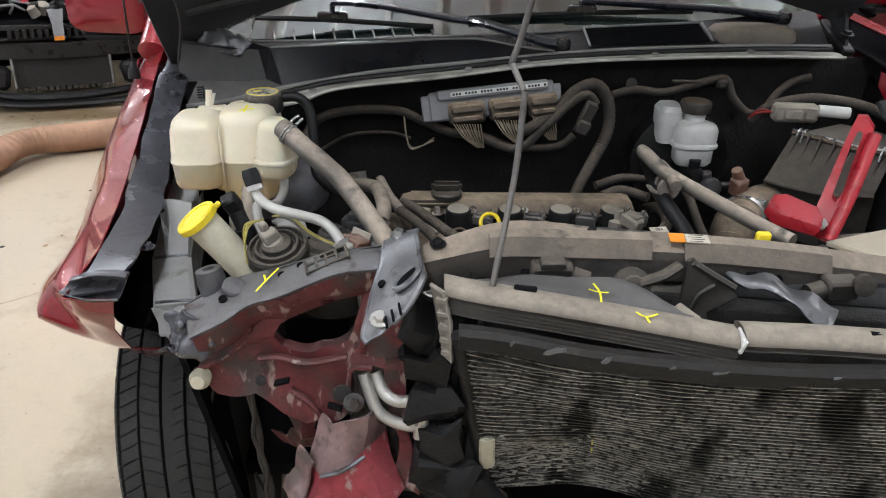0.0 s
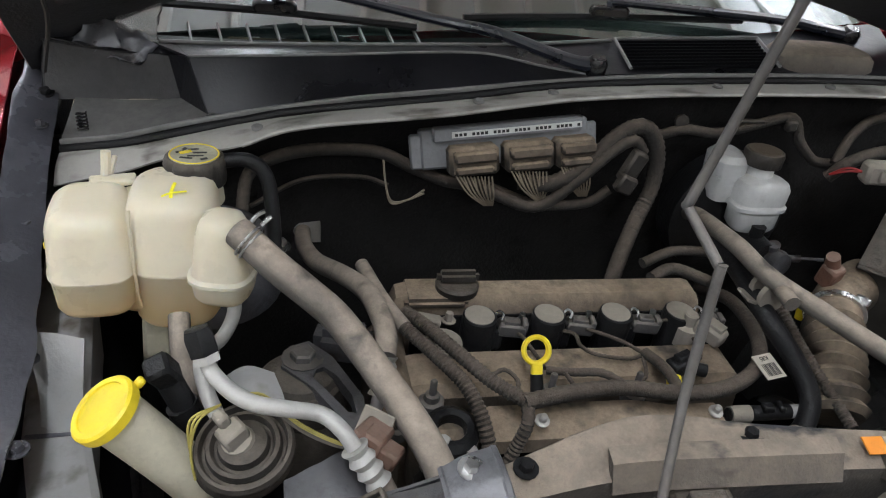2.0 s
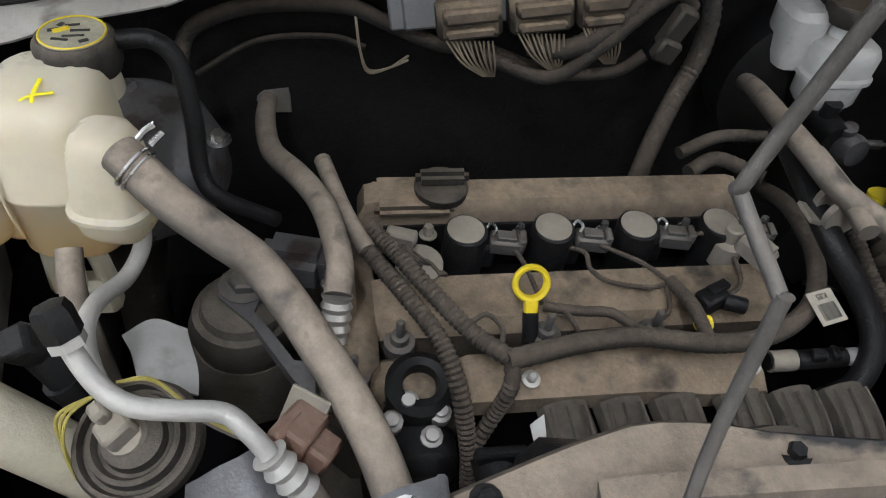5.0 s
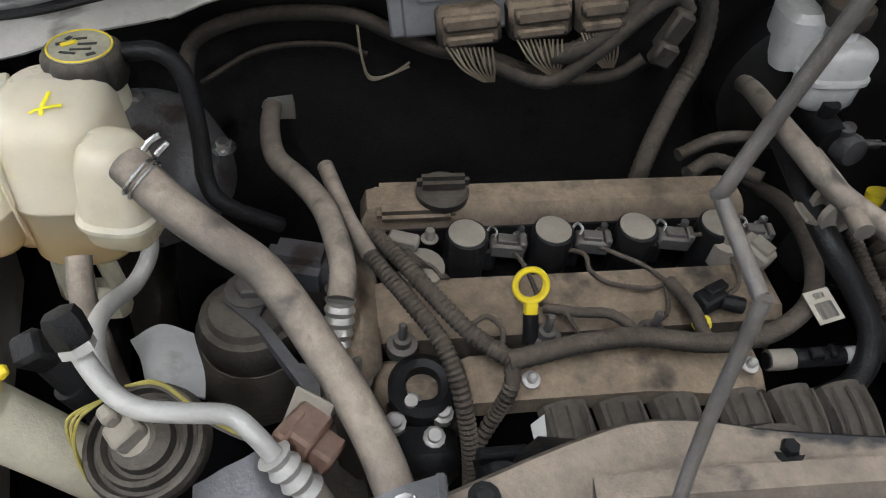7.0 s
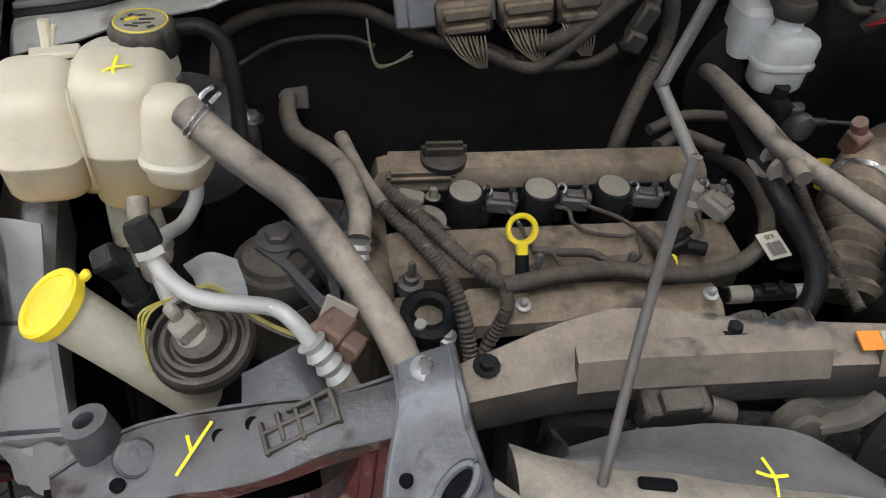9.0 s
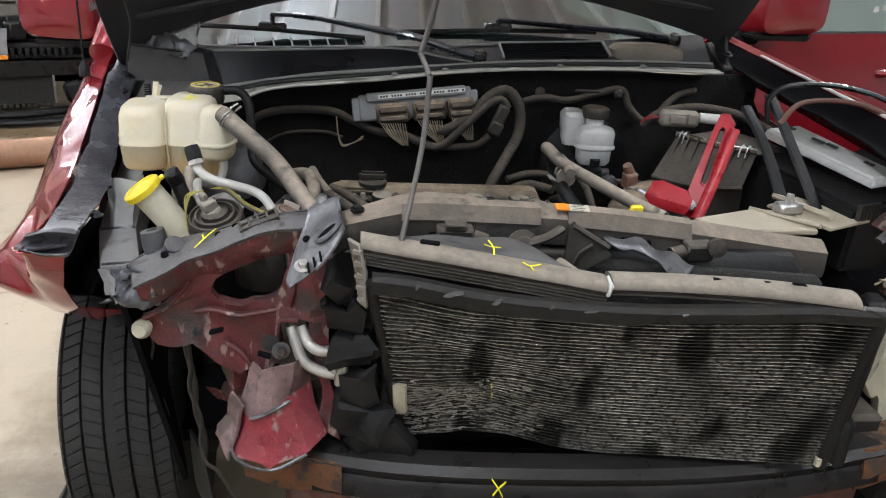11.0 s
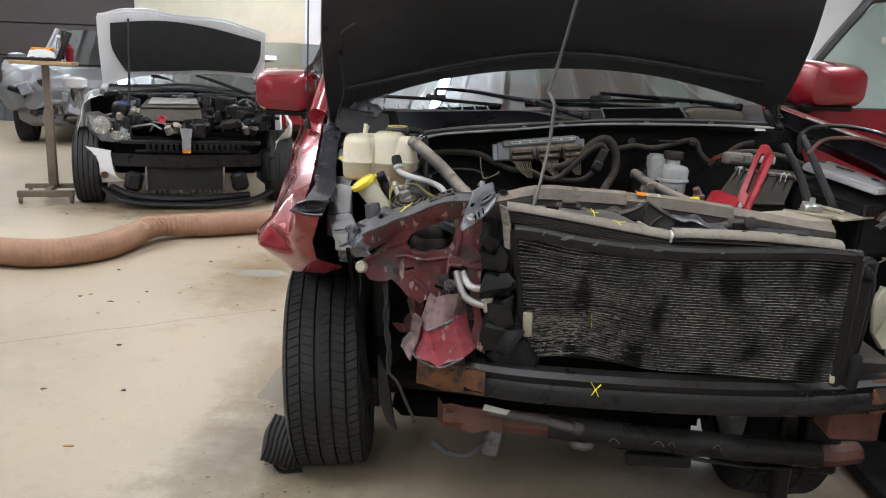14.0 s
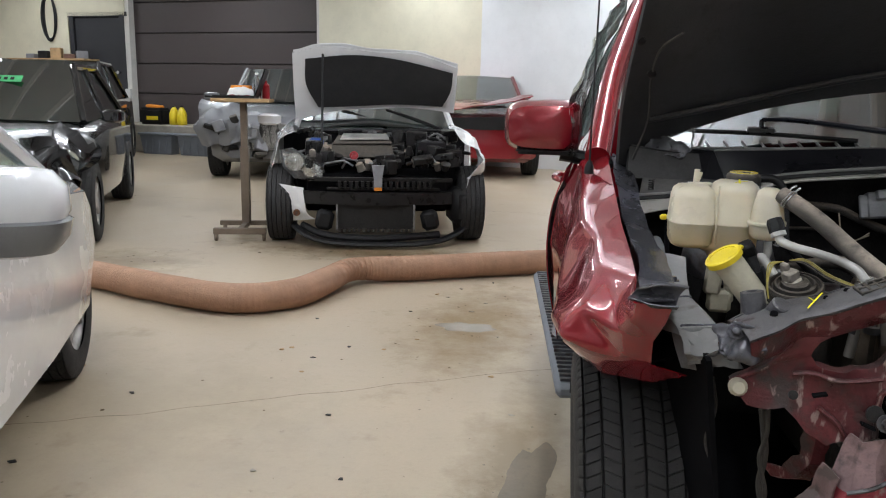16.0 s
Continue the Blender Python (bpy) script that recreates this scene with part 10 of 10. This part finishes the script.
wc, f = parked_car("white_car", (-3.72, 0.80, 0), "white car parked along the lane", "white_paint", 28, st_w, ((-0.15, -0.95, -2.3, -3.1), 0.96, 1.42, 0.78, 0.62), [(-0.74, 0.05), (0.74, 0.05), (-0.74, -2.6), (0.74, -2.6)], 0.33)

# mirror of the white car
bm = B()
loft(bm, blob((-1.98, -0.16), [(0.965, 0.06, 0.05), (0.980, 0.115, 0.075), (1.025, 0.135, 0.09), (1.080, 0.13, 0.09), (1.115, 0.10, 0.07), (1.125, 0.06, 0.04)], 0.7, 24, 28))
mw = part("side_mirror", bm, "white_paint", wc, "white door mirror, grey below")
bm = B()
loft(bm, blob((-1.98, -0.16), [(0.915, 0.05, 0.04), (0.925, 0.10, 0.065), (0.960, 0.128, 0.085), (1.000, 0.137, 0.092), (1.010, 0.12, 0.08)], 0.7, 24, 28))
part("mirror_skirt", bm, "silver", mw)
part("mirror_foot", tube(B(), [(-2.08, -0.18, 0.93), (-2.38, -0.15, 0.92)], 0.035, 8, 1, flat=0.6), "black", mw)

# ---- fabric extraction duct on the floor ----
duct_pts = [(-6.70, 2.90), (-5.38, 2.72), (-4.515, 2.565), (-3.978, 2.43), (-3.50, 2.295), (-2.946, 2.203), (-2.649, 2.413), (-2.564, 2.80), (-2.474, 3.128), (-2.098, 3.365), (-1.41, 3.80), (-0.392, 4.43), (1.085, 5.26)]
path = spline([V((x, y, 0.098)) for x, y in duct_pts], 40)
bm = B()
rings = []
d0 = V((0, 0, 1))
for k, p in enumerate(path):
    t = (path[min(k + 1, len(path) - 1)] - path[max(k - 1, 0)]).normalized()
    s = t.cross(d0).normalized()
    kink = math.exp(-((p - V((-2.54, 3.02, 0.098))).length / 0.22) ** 2)
    r = 0.098 * (1 - 0.10 * kink) - (0.005 if k % 3 == 0 else 0) * (0.5 + 0.5 * noise.noise(p * 3)) - 0.008 * kink * (k % 2) + 0.004 * noise.noise(p * 6)
    sag = 0.90
    rings.append([p + V((0, 0, 0.02 * kink)) + s * (r * math.cos(2 * math.pi * j / 22)) + d0 * (r * sag * math.sin(2 * math.pi * j / 22) - 0.098 * (1 - sag)) for j in range(22)])
duct = thing("exhaust_duct", path[0], "long tan fabric exhaust duct lying on the floor", "exhaust duct")
half = len(rings) // 2
part("sleeve", loft(bm, rings[:half + 1]), "duct", duct, "", 70)
part("sleeve", loft(B(), rings[half:]), "duct", duct, "", 70)
for k in (len(rings) // 5, half, 4 * len(rings) // 5):
    part("stitched_seam", loft(B(), [[path[k] + (q - path[k]) * 1.012 for q in rings[k]], [path[k + 1] + (q - path[k + 1]) * 1.012 for q in rings[k + 1]]], False), "duct", duct)

# ---- rolling stand with tools ----
base = V((-3.89, 4.45, 0))
st = thing("rolling_stand", base, "brown steel rolling stand with wooden top and clutter", "stand", "")


def sp(a, b, z):
    return base + EX * a + EY * b + V((0, 0, z))


bm = B()
for a, b, s in ((0.0, -0.42, (0.42, 0.05, 0.05)), (0.0, 0.0, (0.46, 0.05, 0.04))):
    box(bm, sp(a, b, 0.085), s, (0, 0, 20), bev=0.004)
box(bm, sp(0, -0.2, 0.085), (0.05, 0.45, 0.04), (0, 0, 20), bev=0.004)
part("foot", bm, "stand", st)
for a, b in ((-0.19, -0.42), (0.19, -0.42), (-0.19, 0.0), (0.19, 0.0)):
    bm = B()
    lathe(bm, sp(a, b, 0.034) - EX * 0.012, EX, [(0.026, 0), (0.032, 0.006), (0.032, 0.020), (0.026, 0.026)], 16), box(bm, sp(a, b, 0.06), (0.03, 0.03, 0.02), (0, 0, 20))
    part("caster", bm, "stand", st)
bm = B()
box(bm, sp(0, -0.05, 0.60), (0.055, 0.055, 1.02), (0, 0, 20), bev=0.005), box(bm, sp(0, -0.05, 0.42), (0.07, 0.07, 0.64), (0, 0, 20), bev=0.005)
part("post", bm, "stand", st)
part("top_board", box(B(), sp(0, -0.05, 1.125), (0.46, 0.40, 0.03), (0, 0, 20), bev=0.004), "wood", st, "wooden top with orange edge")
lap = thing("laptop", sp(0.02, -0.05, 1.14), "open black laptop on the rolling stand", "laptop")
part("keyboard_half", box(B(), sp(-0.06, -0.08, 1.153), (0.34, 0.24, 0.022), (0, 0, 20), bev=0.003), "black", lap)
part("screen_half", box(B(), sp(0.155, -0.04, 1.27), (0.012, 0.26, 0.24), (0, 22, 20), bev=0.003), "black", lap)
bag = tagged(part("plastic_bag", patch(B(), [[sp(-0.12, -0.12, 1.165), sp(0.0, -0.14, 1.165), sp(0.10, -0.12, 1.165)], [sp(-0.10, -0.04, 1.22), sp(0.0, -0.05, 1.23), sp(0.08, -0.04, 1.21)], [sp(-0.10, 0.05, 1.166), sp(0.0, 0.06, 1.168), sp(0.08, 0.05, 1.166)]], 5, 5, 0.003, lambda p: V((0, 0, abs(noise.noise(p * 18)) * 0.02))), "label"), "crumpled clear plastic bag on the stand", "bag")
tagged(part("tool_case", box(B(), sp(-0.03, 0.07, 1.225), (0.16, 0.10, 0.045), (0, 0, 12), bev=0.008), "orange"), "small orange tool case on the stand", "tool case")
tagged(part("cloth", box(B(), sp(-0.03, 0.07, 1.176), (0.20, 0.13, 0.052), (0, 0, 12), bev=0.01), "red_plastic"), "folded red cloth on the stand", "cloth")
bt = thing("water_bottle", sp(0.10, 0.06, 1.14), "clear plastic water bottle on the stand", "bottle")
part("bottle_body", lathe(B(), sp(0.10, 0.06, 1.141), (0, 0, 1), [(0.028, 0), (0.031, 0.02), (0.030, 0.14), (0.012, 0.18), (0.012, 0.195)], 18), "lamp_glass", bt)
part("bottle_cap", lathe(B(), sp(0.10, 0.06, 1.336), (0, 0, 1), [(0.014, 0), (0.014, 0.018)], 14), "label", bt)
tagged(part("spray_can", lathe(B(), sp(0.17, 0.10, 1.141), (0, 0, 1), [(0.03, 0), (0.031, 0.01), (0.031, 0.11), (0.012, 0.13), (0.010, 0.15)], 16), "red_plastic"), "red spray can on the stand", "spray can")
tagged(part("screwdriver", tube(B(), [sp(-0.30, -0.10, 1.152), sp(-0.18, -0.12, 1.152)], 0.010, 8, 1), "black"), "black screwdriver handle on the stand", "screwdriver")

# ---- bins, tool bag and jugs by the overhead door ----
def bin_at(x, y):
    th = thing("storage_bin", (x, y, 0), "grey plastic storage bin with lid on the floor", "storage bin", "storage bins")
    bm = B()
    loft(bm, [[V((x + s * a, y + s * b * 0.62, z)) for a, b in ((-1, -1), (1, -1), (1, 1), (-1, 1))] for s, z in ((0.26, 0.0), (0.30, 0.30))])
    part("body", bm, "bin", th)
    part("lid", box(B(), (x, y, 0.315), (0.66, 0.42, 0.035), bev=0.01), "bin", th)
    bm = B()
    for k in range(4):
        box(bm, (x - 0.2 + 0.13 * k, y - 0.185, 0.15), (0.02, 0.012, 0.24), (-7, 0, 0))
    part("rib", bm, "bin", th)


bin_at(-7.95, 9.62)
bin_at(-7.24, 9.62)
tb = thing("tool_bag", (-8.35, 9.95, 0.445), "black tool bag with yellow details on the ledge", "tool bag")
part("bag_body", box(B(), (-8.35, 9.95, 0.58), (0.46, 0.28, 0.27), bev=0.04, seg=2), "black", tb)
part("bag_print", box(B(), (-8.30, 9.805, 0.55), (0.22, 0.006, 0.06)), "yellow", tb)
part("bag_content", box(B(), (-8.35, 9.95, 0.73), (0.26, 0.16, 0.06), (0, 5, 10), bev=0.02), "orange", tb)
for x in (-7.98, -7.83):
    j = thing("oil_jug", (x, 9.95, 0.445), "yellow plastic oil jug on the ledge", "jug", "oil jugs")
    part("jug_body", loft(B(), blob((x, 9.95), [(0.446, 0.055, 0.07), (0.46, 0.065, 0.08), (0.62, 0.065, 0.08), (0.69, 0.045, 0.05), (0.73, 0.02, 0.02)], 0.7, 18)), "yellow", j)
    part("jug_cap", cyl(B(), (x, 9.95, 0.73), (x, 9.95, 0.755), 0.022), "black", j)
# timber steps below the service door
ws = thing("wooden_steps", (-9.0, 9.6, 0), "raw timber steps below the service door", "steps")
for k in range(3):
    part("step_board", box(B(), (-9.0, 9.45 + 0.16 * k, 0.12 + 0.15 * k), (0.62, 0.22, 0.04), bev=0.004), "wood", ws)
for x in (-9.28, -8.72):
    part("side_board", prism(B(), [(x, 9.34, 0), (x, 9.34, 0.10), (x, 9.66, 0.40), (x, 9.82, 0.40), (x, 9.82, 0)], (0.035, 0, 0)), "wood", ws)
# coiled cable on the wall
bm = B()
for k in range(9):
    r = 0.11 + 0.012 * (k % 4)
    tube(bm, [(-10.75 + r * math.sin(2 * math.pi * j / 16) * (0.8 + 0.05 * k), YB - 0.04 - 0.006 * k, 2.2 + (0.36 + 0.02 * (k % 3)) * math.cos(2 * math.pi * j / 16)) for j in range(17)], 0.011, 6, 2)
cyl(bm, (-10.75, YB + 0.01, 2.56), (-10.75, YB - 0.10, 2.58), 0.012)
tagged(part("coiled_cable", bm, "black"), "coiled black cable hung on the wall", "cable")
tagged(part("air_line", tube(B(), [(-11.35, YB - 0.03, 3.6), (-11.33, YB - 0.04, 2.8), (-11.36, YB - 0.03, 2.0), (-11.30, YB - 0.04, 1.5)], 0.014, 8, 4), "duct"), "orange air line hanging down the wall", "air line")
for k in range(5):
    tagged(part("stored_item", box(B(), (-11.0 + 0.27 * k, YB - 0.25, 1.50 + 0.025 * (1 + k % 3)), (0.18, 0.14, 0.10 + 0.05 * (k % 3)), (0, 0, 13 * k), bev=0.01), ("grey", "black", "wood", "brown", "grey")[k]), "small stored box on the wall shelf", "box", "shelf boxes")
sh_ = tagged(part("wall_shelf", box(B(), (-10.6, YB - 0.22, 1.48), (1.7, 0.36, 0.03)), "wood"), "plain wooden wall shelf", "shelf")

# torn ribbed flap hanging behind the tyre
bm = B()
lathe(bm, (-0.862, 0.0, 0.186), (0.93, 0.1, -0.28), [(0.02, 0), (0.072, 0.01)] + [(0.081 - 0.004 * (k % 2), 0.012 + 0.0076 * k) for k in range(16)] + [(0.072, 0.138), (0.02, 0.143)], 24)
for v in bm.verts:
    v.co += lump(v.co, 8, 0.02)
part("torn_flap", bm, "rubber", suv, "torn ribbed black splash flap")
part("flap_edge", tube(B(), [(-0.84, -0.01, 0.112), (-0.80, -0.045, 0.086), (-0.73, -0.04, 0.092)], 0.006, 8, 4), "black", suv)

# ---- loose wheel and dark machine beyond the far front corner ----
fw = thing("loose_wheel", (1.22, -0.55, 0), "large black tyre standing by the far front corner", "wheel")
tyre_mesh(bm := B(), (1.30, -0.50, 0.385), V((0.80, 0.60, 0.04)).normalized(), 0.385, 0.24, 84)
part("tyre", bm, "rubber", fw)
q = V((0.80, 0.60, 0.04)).normalized()
part("rim", rim_mesh(B(), (1.30, -0.50, 0.385), q * -1, 0.23), "black", fw)
# added near-black disc stands for the dark between the spokes
part("dark_backing", lathe(B(), V((1.30, -0.50, 0.385)) - q * 0.04, q, [(0.225, 0), (0.225, 0.03)], 32), "void", fw)
part("sidewall_sticker", box(B(), V((1.30, -0.50, 0.385)) - q * 0.123 + V((-0.07, 0.10, 0.25)), (0.09, 0.004, 0.03), (0, -30, -53)), "yellow", fw, "yellow tyre sticker")

mch = thing("wheel_balancer", (1.62, 0.62, 0), "dark grey machine with an arched black cover", "machine")
bm = B()
lathe(bm, (1.62, 0.50, 0.62), (0, 1, 0), [(0.40, 0), (0.42, 0.02), (0.42, 0.20), (0.40, 0.22)], 40)
part("arched_cover", bm, "void", mch)
part("machine_body", box(B(), (1.75, 0.75, 0.45), (0.7, 0.4, 0.9), bev=0.03), "void", mch)
part("motor_block", box(B(), (1.42, 0.20, 0.86), (0.12, 0.18, 0.14), bev=0.02), "bin", mch)
part("machine_leg", box(B(), (1.40, 0.22, 0.42), (0.09, 0.10, 0.84), bev=0.01), "black_dusty", mch)
part("machine_foot", box(B(), (1.45, 0.40, 0.02), (0.5, 0.6, 0.04), bev=0.01), "black", mch)
tagged(part("paper_sheet", prism(B(), [(1.16, -0.02, 0.555), (1.235, 0.0, 0.53), (1.17, -0.02, 0.47), (1.15, -0.02, 0.50)], (0, 0.003, 0)), "label", suv), "white torn sheet")
# small dark bottle by the wheel
jb = thing("air_tool", (0.98, -0.95, 0), "small black tool standing on the floor", "tool")
part("tool_body", lathe(B(), (0.98, -0.95, 0.0), (0, 0, 1), [(0.04, 0), (0.045, 0.02), (0.04, 0.07), (0.015, 0.09), (0.012, 0.12)], 18), "black", jb)
# debris on the floor
random.seed(11)
for k in range(36):
    x, y = random.uniform(-3.2, -0.9), random.uniform(-0.9, 3.6)
    bm = B()
    prism(bm, [V((x + random.uniform(0.004, 0.02) * math.cos(a), y + random.uniform(0.004, 0.014) * math.sin(a), 0.0005)) for a in (0, 1.3, 2.4, 3.6, 5.0)], (0, 0, random.uniform(0.002, 0.006)))
    tagged(part("debris_chip", bm, ("black", "block", "wood")[k % 3]), "small chip of debris on the floor", "debris", "floor debris")

# ---- where each group of things stands in the hall ----
def settle(names, place):
    """Carries top-level things, with all their parts, by one placement."""
    for ob in [o for o in scene.objects if o.parent is None and o.name.split(".")[0] in names]:
        ob.matrix_basis = place @ ob.matrix_basis


def to(old, now, size, turn=0.0):
    return pose(*now, 0, 0, turn) @ Matrix.Scale(size, 4) @ Matrix.Translation([-c for c in old])


settle({"loose_wheel"}, to((1.30, -0.50, 0), (1.197, -0.594, 0), 0.93))
settle({"wheel_balancer"}, to((1.62, 0.62, 0), (1.533, 0.453, 0), 0.95))
settle({"air_tool"}, to((0.98, -0.95, 0), (0.89, -1.0, 0), 0.925))
# the red vehicle sits slightly nose down on its broken front end
settle({"damaged_suv", "jumper_clamp"}, pose(0, 0.0220, -0.0775, 1.26))
settle({"white_hatchback"}, to((-2.748, 4.537, 0), (-2.897, 4.709, 0), 1.07, 0.5))
settle({"rolling_stand", "laptop", "plastic_bag", "tool_case", "cloth", "water_bottle", "spray_can", "screwdriver"}, to((-3.89, 4.45, 0), (-4.139, 4.638, 0), 1.077))
settle({"silver_car"}, to((-5.05, 7.55, 0), (-5.85, 8.71, 0), 1.178))
settle({"red_sedan"}, to((-2.72, 8.75, 0), (-3.148, 10.28, 0), 1.196))
bk.matrix_basis = to((-5.40, 3.32, 0), (-5.92, 3.36, 0), 1.057) @ bk.matrix_basis
bk2.matrix_basis = to((-7.75, 7.0, 0), (-9.49, 8.09, 0), 1.185) @ bk2.matrix_basis
settle({"white_car"}, to((-3.72, 0.80, 0), (-3.76, 0.66, 0), 0.978))
settle({"wall_north_east", "wall_north_white", "wall_north_west", "wall_over_door", "wall_over_gate", "ledge", "door_1", "door_2", "trim", "switch_box", "storage_bin", "tool_bag", "oil_jug",
        "wooden_steps", "coiled_cable", "air_line", "stored_item", "wall_shelf"}, to((-7.0, 10.35, 0), (-8.92, 13.2, 0), 1.30, -4.4))
